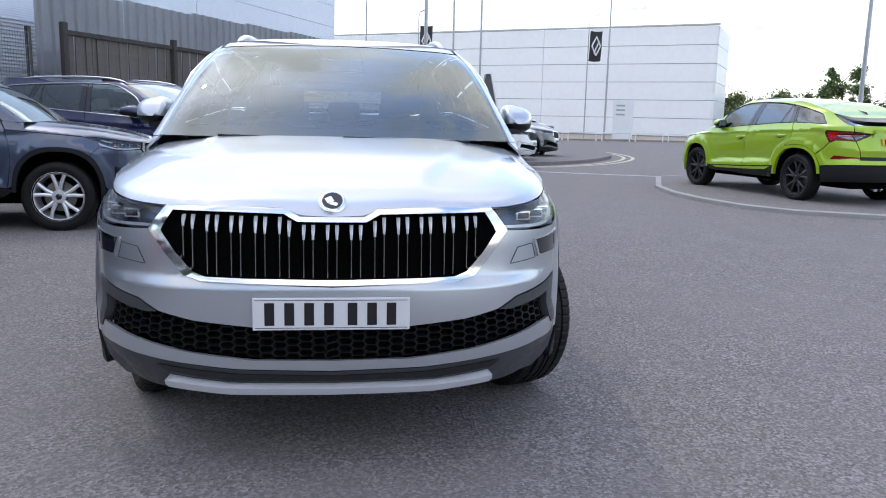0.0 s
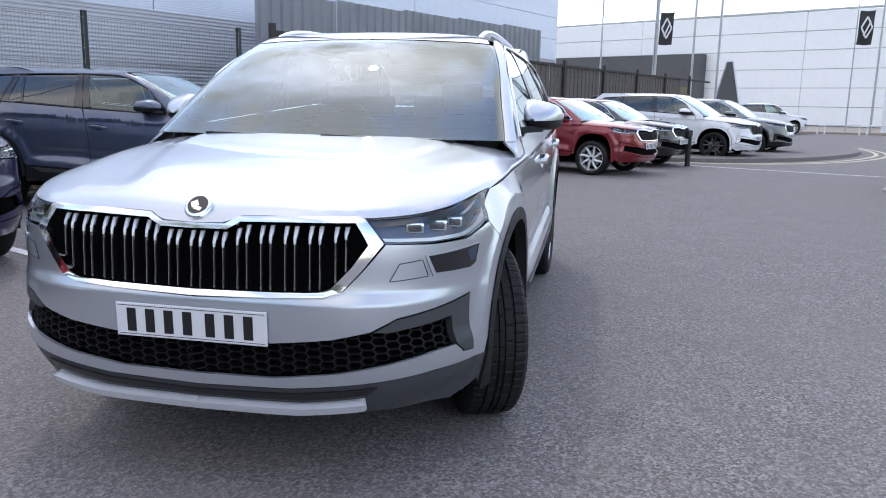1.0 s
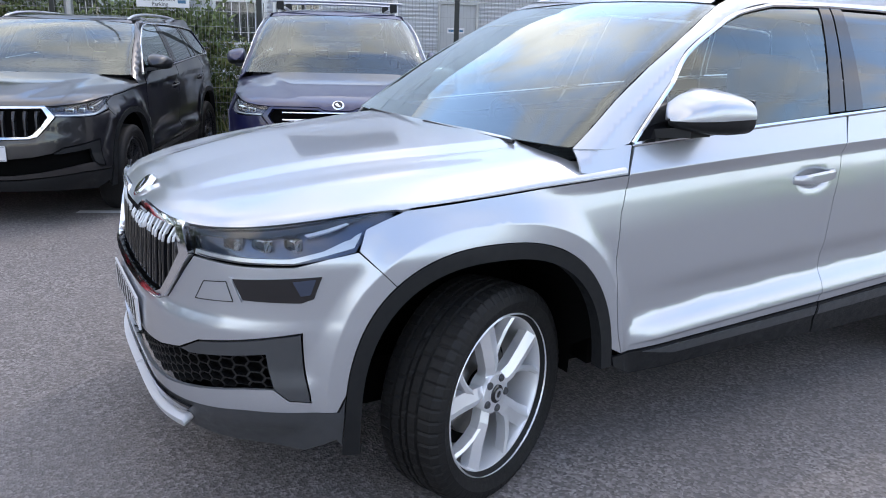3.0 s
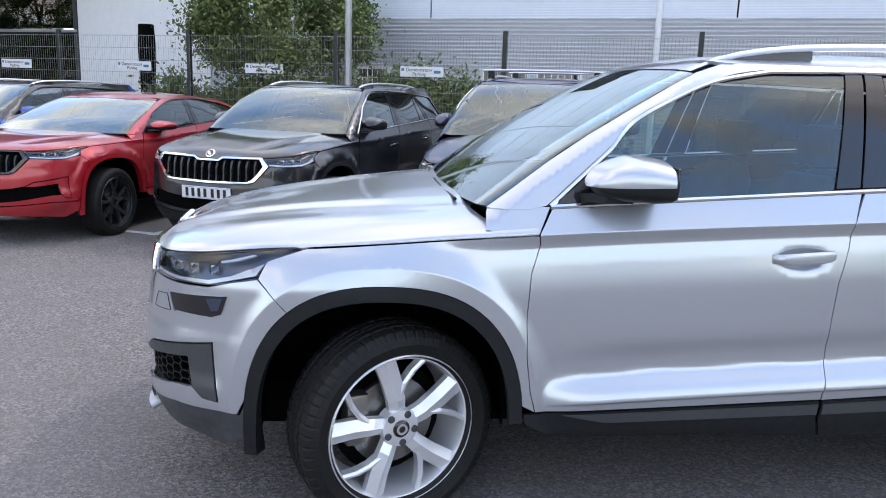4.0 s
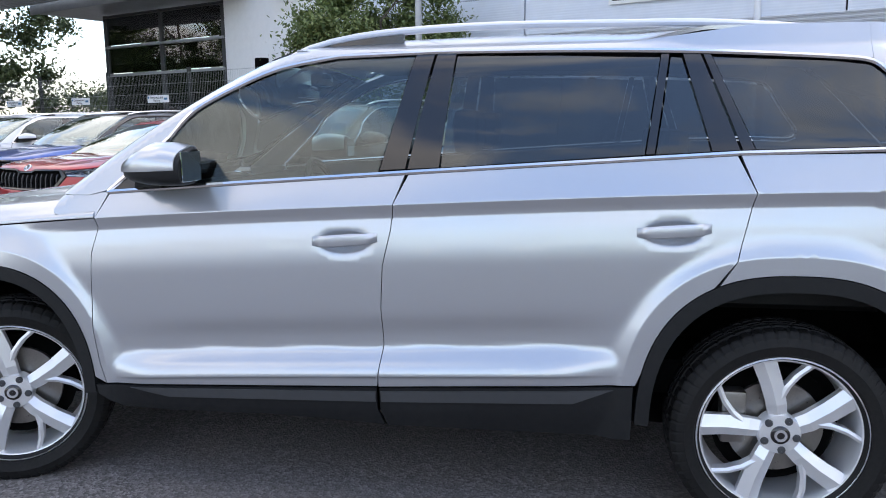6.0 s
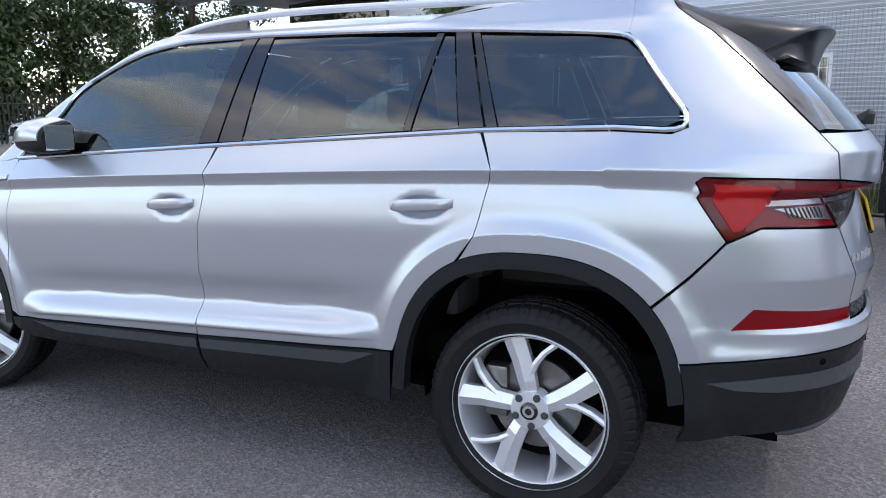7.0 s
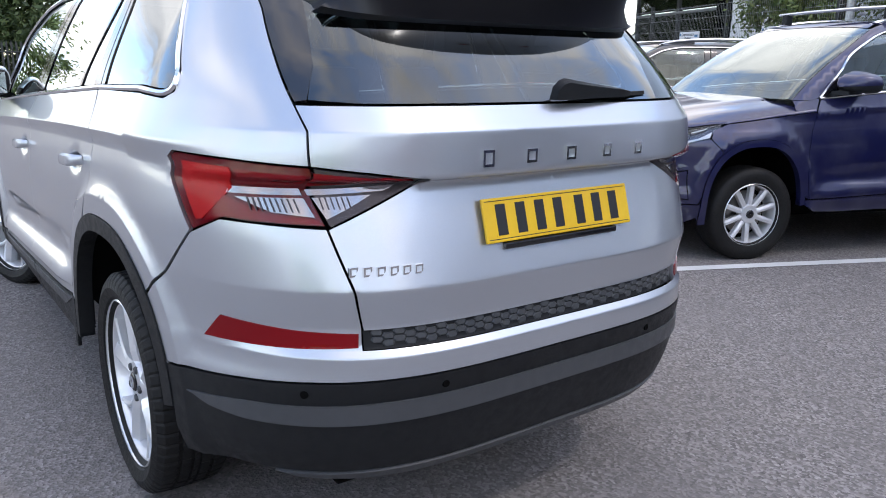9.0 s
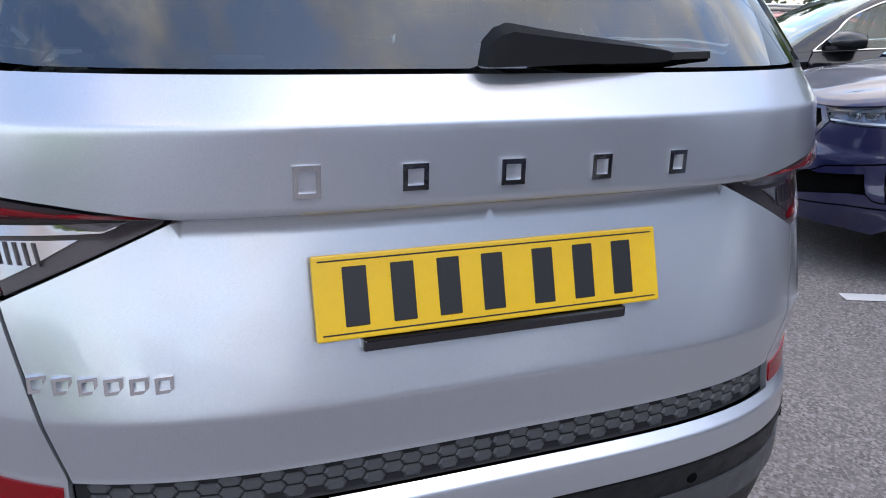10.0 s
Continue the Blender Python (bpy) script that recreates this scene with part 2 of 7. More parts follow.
class Form:
    """The skin of a car: half width by place and height, nose, windscreen and tail by height, bonnet and roof from above.
    The nose points to -y; s runs along the side as y, and on round the ends."""

    def __init__(self, crease, crease_ref, shift_min, top_free, section, ledges, fold, fold_at, fold_h, axles, hub_z, flare, flare_r, flare_slope, taper, nose_px, nose_py, nose_d, nose_ya, nose, glass_d, glass_sag, screen, tail_px, tail_py, tail_d, tail_yb, tail, bonnet_y0, bonnet_front, bonnet_line, bonnet_rise, bonnet_n, dome, nose_tuck, end_tuck, roof_w, roof_line, dents=()):
        self.dents = dents
        self.crease = crease
        self.crease_ref = crease_ref
        self.shift_min = shift_min
        self.top_free = top_free
        self.section = section
        self.ledges = ledges
        self.fold = fold
        self.fold_at = fold_at
        self.fold_h = fold_h
        self.axles = axles
        self.hub_z = hub_z
        self.flare = flare
        self.flare_r = flare_r
        self.flare_slope = flare_slope
        self.taper = taper
        self.nose_px = nose_px
        self.nose_py = nose_py
        self.nose_d = nose_d
        self.nose_ya = nose_ya
        self.nose = nose
        self.glass_d = glass_d
        self.glass_sag = glass_sag
        self.screen = screen
        self.tail_px = tail_px
        self.tail_py = tail_py
        self.tail_d = tail_d
        self.tail_yb = tail_yb
        self.tail = tail
        self.bonnet_y0 = bonnet_y0
        self.bonnet_front = bonnet_front
        self.bonnet_line = bonnet_line
        self.bonnet_rise = bonnet_rise
        self.bonnet_n = bonnet_n
        self.dome = dome
        self.nose_tuck = nose_tuck
        self.end_tuck = end_tuck
        self.roof_w = roof_w
        self.roof_line = roof_line
        front = lambda xi: np.maximum(1 - xi ** self.nose_px, 0) ** (1 / self.nose_py)
        rear = lambda xi: np.maximum(1 - xi ** self.tail_px, 0) ** (1 / self.tail_py)
        glass = lambda xi: 1 - (self.glass_sag * xi**2 + (1 - self.glass_sag) * xi**24)
        self.cf = Corner(front, 0.92, self.nose_d)
        self.cu = Corner(glass, 0.75, self.glass_d)
        self.cr = Corner(rear, 0.90, self.tail_d)
        zc = lambda dz, y0, y1: [(y, float(self.crease(y)) + dz) for y in np.arange(y0, y1, 0.02)]
        self.features = [zc(d, 1.0, 3.94) for d in (0.003, -0.004, 0.014, 0.028, 0.042, -0.022, -self.fold_h, -self.fold_h - 0.008)]
        low = lambda v: [(y, v + max(float(self.crease(y)) - self.crease_ref, self.shift_min)) for y in np.arange(1.42, 3.2, 0.02)]
        self.features += [low(v) for v in (0.488, 0.497, 0.503, 0.509, 0.518, 0.540, 0.560, 0.580)]
        for axle in self.axles:
            for r in (self.flare_r - 0.028, self.flare_r - 0.008, self.flare_r + 0.008, self.flare_r + 0.028):
                self.features.append(self.arch(axle, r, 4, 176, 80))
        for yd, zd in self.dents:
            for q in (0.35, 0.6, 0.8, 0.95, 1.1, 1.3):
                self.features.append([(yd + 0.078 * q * math.cos(a), zd + 0.034 * q * math.sin(a)) for a in np.linspace(0, 2 * math.pi, 28, endpoint=False)])
        end = self.tail_yb + self.cr.length
        for edge in (1.188, 1.081, 1.066, 0.825, 0.735, 0.684, 0.665, 0.605, 0.545, 0.495):
            wide = (-0.004, 0.004) if edge in (1.081, 1.066, 0.684, 0.665) else (-0.012, -0.004, 0.004, 0.012)
            if edge == 1.081:
                wide = (-0.004, 0.004, 0.012)
            for z in [edge + w for w in wide]:
                self.features.append([(q, z) for q in np.arange(4.3, end, 0.016)])
        self.fine = self.merged(self.features)
        self.coarse = self.merged([q[::2] for q in self.features[:8:2]])
        self.cb = Corner(lambda xi: np.maximum(1 - xi**self.bonnet_n, 0) ** (1 / self.bonnet_n), 0.88, 0.11)

    def merged(self, lines):
        """All the points of some lines, without those that all but meet."""
        out = np.array(lines[0])
        for q in lines[1:]:
            q = np.array(q)
            out = np.concatenate([out, q[np.min(np.linalg.norm(q[:, None] - out[None], axis=2), axis=1) > 0.0025]])
        return out

    def half(self, y, z):
        """Half width at a place along the side."""
        y, z = np.broadcast_arrays(np.asarray(y, float), np.asarray(z, float))
        d = self.crease(y) - self.crease_ref
        low = np.clip(d, self.shift_min, None)
        shift = np.where(z < 0.9, low * sstep(0.28, 0.45, z), low + (d - low) * sstep(0.85, 1.0, z)) * (1 - sstep(self.top_free[0], self.top_free[1], z))
        v = z - shift
        x = self.section(v)
        for amp, shape in self.ledges:
            x = x + amp(y) * shape(v)
        if self.fold > 0:
            f = self.fold * sstep(self.fold_at[0], self.fold_at[1], y) * (1 - sstep(self.fold_at[2], self.fold_at[3], y))
            u = v - self.crease_ref
            x = x + f * np.where(u > 0, np.exp(-np.maximum(u, 0) / 0.06), np.clip(1 + u / self.fold_h, 0, 1))
        for axle in self.axles:
            r = self.rho(y, z, axle)
            a = self.flare - self.flare_slope * np.maximum(r - self.flare_r, 0) - 0.10 * np.maximum(0.8 - r, 0)
            k = 0.007
            e = np.clip(0.5 + 0.5 * (a - x) / k, 0, 1)
            x = x + (a - x) * e + k * e * (1 - e)
        for yd, zd in self.dents:
            x = x - 0.013 * np.exp(-((((y - yd) / 0.078) ** 2 + ((z - zd) / 0.034) ** 2) ** 2))
        x = x - self.nose_tuck * (1 - sstep(0.5, 1.3, y)) * sstep(0.82, 0.97, z)
        x = x * (1 - self.end_tuck * (1 - sstep(0.24, 0.42, z)) * (sstep(4.0, 4.2, y) + 1 - sstep(0.3, 0.5, y)))
        return x * self.taper(y)

    def rho(self, y, z, axle):
        """1 on the edge of a wheel arch's trim, more outside it; axle: y, half width and height of the arch."""
        return (np.abs((y - axle[0]) / axle[1]) ** 2.5 + np.abs((z - self.hub_z) / axle[2]) ** 2.5) ** 0.4

    def arch(self, axle, r, a0, a1, n=24):
        """Points of s and z along a wheel arch, by degrees from its rear."""
        out = []
        for a in np.radians(np.linspace(a0, a1, n)):
            c, q = math.cos(a), math.sin(a)
            y = axle[0] + axle[1] * r * math.copysign(abs(c) ** 0.8, c)
            z = self.hub_z + axle[2] * r * math.copysign(abs(q) ** 0.8, q)
            out.append((self.s_of(y, z), z))
        return out

    def lower(self, s, z):
        s, z = np.broadcast_arrays(np.asarray(s, float), np.asarray(z, float))
        return self._wrap(s, z, self.cf, self.nose(z), self.nose_d)

    def upper(self, s, z):
        s, z = np.broadcast_arrays(np.asarray(s, float), np.asarray(z, float))
        return self._wrap(s, z, self.cu, self.screen(z), self.glass_d)

    def glass(self, a, z):
        """The windscreen by the length across it from the middle, a, and height."""
        a, z = np.broadcast_arrays(np.asarray(a, float), np.asarray(z, float))
        return self._wrap(a + self.screen(z) + self.glass_d - self.cu.length, z, self.cu, self.screen(z), self.glass_d)

    def _wrap(self, s, z, corner, y0, depth):
        ya = self.nose_ya if corner is self.cf else y0 + depth
        yb = self.tail_yb
        q = np.clip(1 - (ya - s) / corner.length, 0, 1)
        xi, fy = corner(q)
        y = np.where(s < ya, ya - (ya - y0) * fy, s)
        qr = np.clip(1 - (s - yb) / self.cr.length, 0, 1)
        xr, fr = self.cr(qr)
        y = np.where(s > yb, yb + (self.tail(z) - yb) * fr, y)
        xi = np.where(s < ya, xi, np.where(s > yb, xr, 1.0))
        return np.stack([xi * self.half(y, z), y, z], -1)

    def bonnet(self, a, y):
        """The bonnet by the length across it from the middle, a, and y."""
        a, y = np.broadcast_arrays(np.asarray(a, float), np.asarray(y, float))
        xi, f = self.cb(np.clip(np.abs(a) / self.cb.length, 0, 1))
        xe = self.half(np.maximum(y, self.bonnet_y0), self.crease(y))
        ax = xi * xe
        d = y - self.bonnet_front(ax)
        top = self.bonnet_line(d) + self.bonnet_rise(ax) * np.exp(-np.maximum(d, 0) / 0.25)
        ze = np.minimum(self.crease(y), top + 0.02)
        z = ze + (top - ze) * f
        xc = 0.30 + 0.30 * sstep(-0.1, 1.25, y)
        z = z - self.dome * sstep(-0.045, 0.045, ax - xc) * (1 - sstep(0.1, 0.26, ax - xc)) * sstep(0.02, 0.3, d)
        return np.stack([np.sign(a) * ax, y, z], -1)

    @lru_cache(maxsize=None)
    def a_of(self, x, y):
        lo, hi = 0.0, self.cb.length
        for _ in range(40):
            m = (lo + hi) / 2
            lo, hi = (m, hi) if self.bonnet(m, y)[0] < x else (lo, m)
        return (lo + hi) / 2

    def roof_edge(self, y):
        """The height at which the side meets the roof."""
        y = np.asarray(y, float)
        lo, hi = np.full(y.shape, 1.35), np.full(y.shape, 1.66)
        for _ in range(30):
            m = (lo + hi) / 2
            wide = self.half(y, m) > self.roof_w(y)
            lo, hi = np.where(wide, m, lo), np.where(wide, hi, m)
        return (lo + hi) / 2

    @lru_cache(maxsize=None)
    def edge_at(self, y):
        return float(self.roof_edge(y))

    @lru_cache(maxsize=None)
    def ridge(self, s):
        """Where the side's skin meets the roof towards the tail."""
        z = self.edge_at(s)
        for _ in range(30):
            p = self.lower(s, z)
            z = 0.5 * z + 0.5 * float(self.roof(min(float(p[0]), float(self.roof_w(p[1]))), float(p[1]))[2])
        p = self.lower(s, z)
        return float(p[0]), float(p[1]), z

    def roof(self, x, y):
        x, y = np.broadcast_arrays(np.asarray(x, float), np.asarray(y, float))
        xi = np.clip(np.abs(x) / self.roof_w(y), 0, 1)
        line = self.roof_line(y)
        z = line - (line - self.roof_edge(y)) * (0.4 * xi**2 + 0.6 * xi**6)
        return np.stack([x, y, z], -1)

    @lru_cache(maxsize=None)
    def s_of(self, y, z, which="lower"):
        """s for a place given by y on the side or round an end (nose end if y is before it)."""
        f = self.lower if which == "lower" else self.upper
        ya = self.nose_ya if which == "lower" else float(self.screen(z)) + self.glass_d
        if ya <= y <= self.tail_yb:
            return y
        lo, hi = (ya - (self.cf if which == "lower" else self.cu).length, ya) if y < ya else (self.tail_yb, self.tail_yb + self.cr.length)
        for _ in range(40):
            m = (lo + hi) / 2
            lo, hi = (m, hi) if f(m, z)[1] < y else (lo, m)
        return (lo + hi) / 2

    @lru_cache(maxsize=None)
    def s_front(self, x, z, which="lower"):
        f, c = (self.lower, self.cf) if which == "lower" else (self.upper, self.cu)
        hi = self.nose_ya if which == "lower" else float(self.screen(z)) + self.glass_d
        lo = hi - c.length
        for _ in range(40):
            m = (lo + hi) / 2
            lo, hi = (m, hi) if f(m, z)[0] < x else (lo, m)
        return (lo + hi) / 2

    @lru_cache(maxsize=None)
    def s_rear(self, x, z):
        lo, hi = self.tail_yb, self.tail_yb + self.cr.length
        for _ in range(40):
            m = (lo + hi) / 2
            lo, hi = (lo, m) if self.lower(m, z)[0] < x else (m, hi)
        return (lo + hi) / 2


def one(v):
    return lambda y: v + 0 * np.asarray(y, float)


SHAPE = dict(
    crease=Curve("0.2:0.930 0.6:0.966 0.9:0.989 1.37:1.028 2.43:1.085 3.58:1.131 3.95:1.138 4.7:1.135"), crease_ref=1.085, shift_min=-0.06, top_free=(1.25, 1.5),
    section=Curve("0.18:0.86 0.30:0.900 0.40:0.926 0.53:0.930 0.60:0.915 0.75:0.921 0.88:0.923 0.98:0.915 1.05:0.903 1.085:0.898 1.19:0.868 1.35:0.808 1.50:0.738 1.575:0.692 1.62:0.64 1.66:0.56"),
    ledges=[(lambda y: 0.020 * sstep(1.36, 1.56, y) * (1 - sstep(2.95, 3.22, y)), Facets("0.40:0.0 0.47:0.45 0.500:0.62 0.506:1.0 0.560:0.30 0.60:0.0 0.70:0.0", 0.003)), (lambda y: -0.012 * sstep(1.36, 1.75, y) * (1 - sstep(2.9, 3.25, y)), lambda v: np.exp(-np.abs((v - 0.625) / 0.06) ** 3))],
    fold=0.021, fold_at=(0.9, 1.5, 4.0, 4.4), fold_h=0.042,
    axles=((0.875, 0.462, 0.510), (3.715, 0.478, 0.535)), hub_z=0.345, flare=0.938, flare_r=1.11, flare_slope=0.21,
    taper=Curve("0:0.975 0.6:0.988 1.2:0.997 2.2:1.0 3.3:0.998 3.9:0.985 4.3:0.966 4.7:0.955"),
    nose_px=3.9, nose_py=2.9, nose_d=0.87, nose_ya=0.85, nose=Curve("0.20:0.10 0.27:0.02 0.33:0.0 0.42:-0.012 0.55:-0.022 0.64:-0.018 0.68:0.0 0.80:0.012 0.90:0.03 0.96:0.08 1.05:0.3"),
    glass_d=0.15, glass_sag=0.45, screen=Curve("1.05:1.03 1.13:1.145 1.30:1.385 1.45:1.635 1.55:1.82 1.62:1.98 1.66:2.12"),
    tail_px=4.0, tail_py=2.1, tail_d=0.74, tail_yb=3.95,
    tail=Facets("0.22:4.54 0.30:4.615 0.36:4.655 0.495:4.690 0.545:4.690 0.605:4.705 0.665:4.712 0.684:4.690 0.735:4.684 0.825:4.706 1.066:4.634 1.081:4.700 1.188:4.700 1.245:4.655 1.35:4.56 1.45:4.455 1.55:4.34 1.62:4.24"),
    bonnet_y0=0.2, bonnet_front=Curve("0:0.025 0.3:0.032 0.5:0.062 0.58:0.092 0.67:0.150 0.758:0.262 0.807:0.388 0.833:0.500 0.853:0.592 0.90:0.75"),
    bonnet_line=Curve("-0.1:0.80 0.0:0.895 0.03:0.922 0.07:0.943 0.2:0.985 0.5:1.048 0.8:1.088 1.1:1.118 1.4:1.14"), bonnet_rise=Curve("0:0.0 0.3:0.011 0.545:0.009 0.67:0.015 0.758:0.028 0.807:0.045 0.833:0.060 0.853:0.069 0.9:0.08"), bonnet_n=4.0, dome=0.010, nose_tuck=0.035, end_tuck=0.07,
    roof_w=Curve("1.7:0.655 2.2:0.66 3.3:0.65 4.2:0.63 4.5:0.60"), roof_line=Curve("1.87:1.575 1.905:1.591 1.95:1.611 2.0:1.629 2.1:1.650 2.4:1.672 2.8:1.682 3.2:1.678 3.7:1.655 4.1:1.622 4.45:1.585"),
)
HERO = Form(**SHAPE, dents=((2.275, 0.958), (3.340, 1.004)))
PLAIN = Form(**SHAPE)
# ---- mesh tools ----
from mathutils.geometry import delaunay_2d_cdt


def mesh_ob(name, verts, faces, mat, parent=None, label="", normals=None, smooth=False):
    me = bpy.data.meshes.new(name)
    me.from_pydata([tuple(map(float, v)) for v in verts], [], [tuple(map(int, f)) for f in faces])
    me.materials.append(mat)
    if smooth or normals is not None:
        me.shade_smooth()
    if normals is not None:
        me.normals_split_custom_set_from_vertices([tuple(map(float, n)) for n in normals])
    ob = new(name, me)
    ob.parent = parent
    if label:
        ob["label"] = label
    return ob


def part(name, bm, mat, parent=None, label="", smooth=False):
    """Links a bmesh as one mesh object under a thing or a part."""
    me = bpy.data.meshes.new(name)
    bmesh.ops.recalc_face_normals(bm, faces=bm.faces)
    bm.to_mesh(me)
    bm.free()
    me.materials.append(mat)
    if smooth:
        me.shade_smooth()
        me.set_sharp_from_angle(angle=radians(38))
    ob = new(name, me)
    ob.parent = parent
    if label:
        ob["label"] = label
    return ob


def thing(name, label, category, m=None, group="", kind=""):
    ob = new(name)
    ob.empty_display_size = 0.1
    if m is not None:
        ob.matrix_world = m
    return tagged(ob, label, category, group, kind)


def block(bm, x0, x1, y0, y1, z0, z1, m=None):
    """A cuboid added to bm."""
    co = [(x, y, z) for z in (z0, z1) for y in (y0, y1) for x in (x0, x1)]
    vs = [bm.verts.new(m @ Vector(c) if m is not None else c) for c in co]
    for f in ((0, 2, 3, 1), (4, 5, 7, 6), (0, 1, 5, 4), (2, 6, 7, 3), (0, 4, 6, 2), (1, 3, 7, 5)):
        bm.faces.new([vs[k] for k in f])
    return vs


def rounded_block(x0, x1, y0, y1, z0, z1, r=0.01, seg=2):
    bm = bmesh.new()
    block(bm, x0, x1, y0, y1, z0, z1)
    bmesh.ops.bevel(bm, geom=bm.edges[:], offset=r, segments=seg, affect="EDGES", profile=0.6)
    return bm


def loft(bm, rings, closed=True, caps=True):
    """Joins rings of points, each of the same length."""
    vs = [[bm.verts.new(p) for p in ring] for ring in rings]
    n = len(vs[0])
    for a, b in zip(vs, vs[1:]):
        for k in range(n if closed else n - 1):
            j = (k + 1) % n
            bm.faces.new((a[k], a[j], b[j], b[k]))
    if caps and closed:
        bm.faces.new(vs[0][::-1])
        bm.faces.new(vs[-1])
    return vs


def tube(path, r, sides=8, flat=1.0):
    """A tube along a path; r a number or one for each point."""
    bm = bmesh.new()
    path = [Vector(p) for p in path]
    rings = []
    for k, p in enumerate(path):
        d = (path[min(k + 1, len(path) - 1)] - path[max(k - 1, 0)]).normalized()
        side = d.cross(Vector((0, 0, 1)))
        side = side.normalized() if side.length > 1e-4 else Vector((1, 0, 0))
        up = side.cross(d).normalized()
        rr = r[k] if isinstance(r, (list, tuple)) else r
        rings.append([p + (side * math.cos(a) + up * math.sin(a) * flat) * rr for a in (2 * math.pi * j / sides for j in range(sides))])
    loft(bm, rings)
    return bm


def lathe(profile, n, bm=None, closed=False):
    """Turns (radius, x) pairs round the x axis."""
    bm = bm or bmesh.new()
    rings = []
    for k in range(n):
        a = 2 * math.pi * k / n
        rings.append([bm.verts.new((h, r * math.cos(a), r * math.sin(a))) for r, h in profile])
    m = len(profile)
    for k in range(n):
        a, b = rings[k], rings[(k + 1) % n]
        for j in range(m if closed else m - 1):
            i = (j + 1) % m
            bm.faces.new((a[j], b[j], b[i], a[i]))
    return bm


def spline(points, n=8, closed=False):
    """A smooth line through points (any dimension), n steps between two."""
    p = np.array(points, float)
    out = []
    m = len(p)
    for k in range(m if closed else m - 1):
        if closed:
            a, b, c, d = p[k - 1], p[k], p[(k + 1) % m], p[(k + 2) % m]
        else:
            a, b, c, d = p[max(k - 1, 0)], p[k], p[k + 1], p[min(k + 2, m - 1)]
        for j in range(n):
            t = j / n
            out.append(0.5 * (2 * b + (c - a) * t + (2 * a - 5 * b + 4 * c - d) * t * t + (3 * b - a - 3 * c + d) * t**3))
    if not closed:
        out.append(p[-1])
    return [tuple(q) for q in out]


def even(poly, h):
    """Resamples a closed polygon with steps of at most h."""
    p = np.array(poly, float)
    out = []
    for a, b in zip(p, np.roll(p, -1, 0)):
        n = max(1, int(math.ceil(np.linalg.norm(b - a) / h)))
        out += [a + (b - a) * k / n for k in range(n)]
    out = np.array(out)
    keep = np.linalg.norm(out - np.roll(out, 1, 0), axis=1) > 1e-5
    return out[keep]


def shrunk(p, g):
    """Moves a polygon's edge inwards by g."""
    area = 0.5 * np.sum(p[:, 0] * np.roll(p[:, 1], -1) - np.roll(p[:, 0], -1) * p[:, 1])
    d = np.roll(p, -1, 0) - p
    d /= np.linalg.norm(d, axis=1)[:, None]
    nrm = np.stack([-d[:, 1], d[:, 0]], 1) * (1 if area > 0 else -1)
    v = nrm + np.roll(nrm, 1, 0)
    v /= np.maximum(np.sum(v * nrm, 1), 0.5)[:, None]
    return p + v * g


def inside(p, q):
    """Which points q lie in the polygon p."""
    x, y = q[:, 0], q[:, 1]
    c = np.zeros(len(q), bool)
    for (x0, y0), (x1, y1) in zip(p, np.roll(p, -1, 0)):
        if y0 != y1:
            c ^= ((y0 > y) != (y1 > y)) & (x < (x1 - x0) * (y - y0) / (y1 - y0) + x0)
    return c


def near(p, q, d):
    """Which points q lie within d of the polygon's edge."""
    out = np.zeros(len(q), bool)
    for a, b in zip(p, np.roll(p, -1, 0)):
        ab = b - a
        t = np.clip((q - a) @ ab / max(ab @ ab, 1e-12), 0, 1)
        out |= np.linalg.norm(q - a - t[:, None] * ab, axis=1) < d
    return out


NO_WARP = None


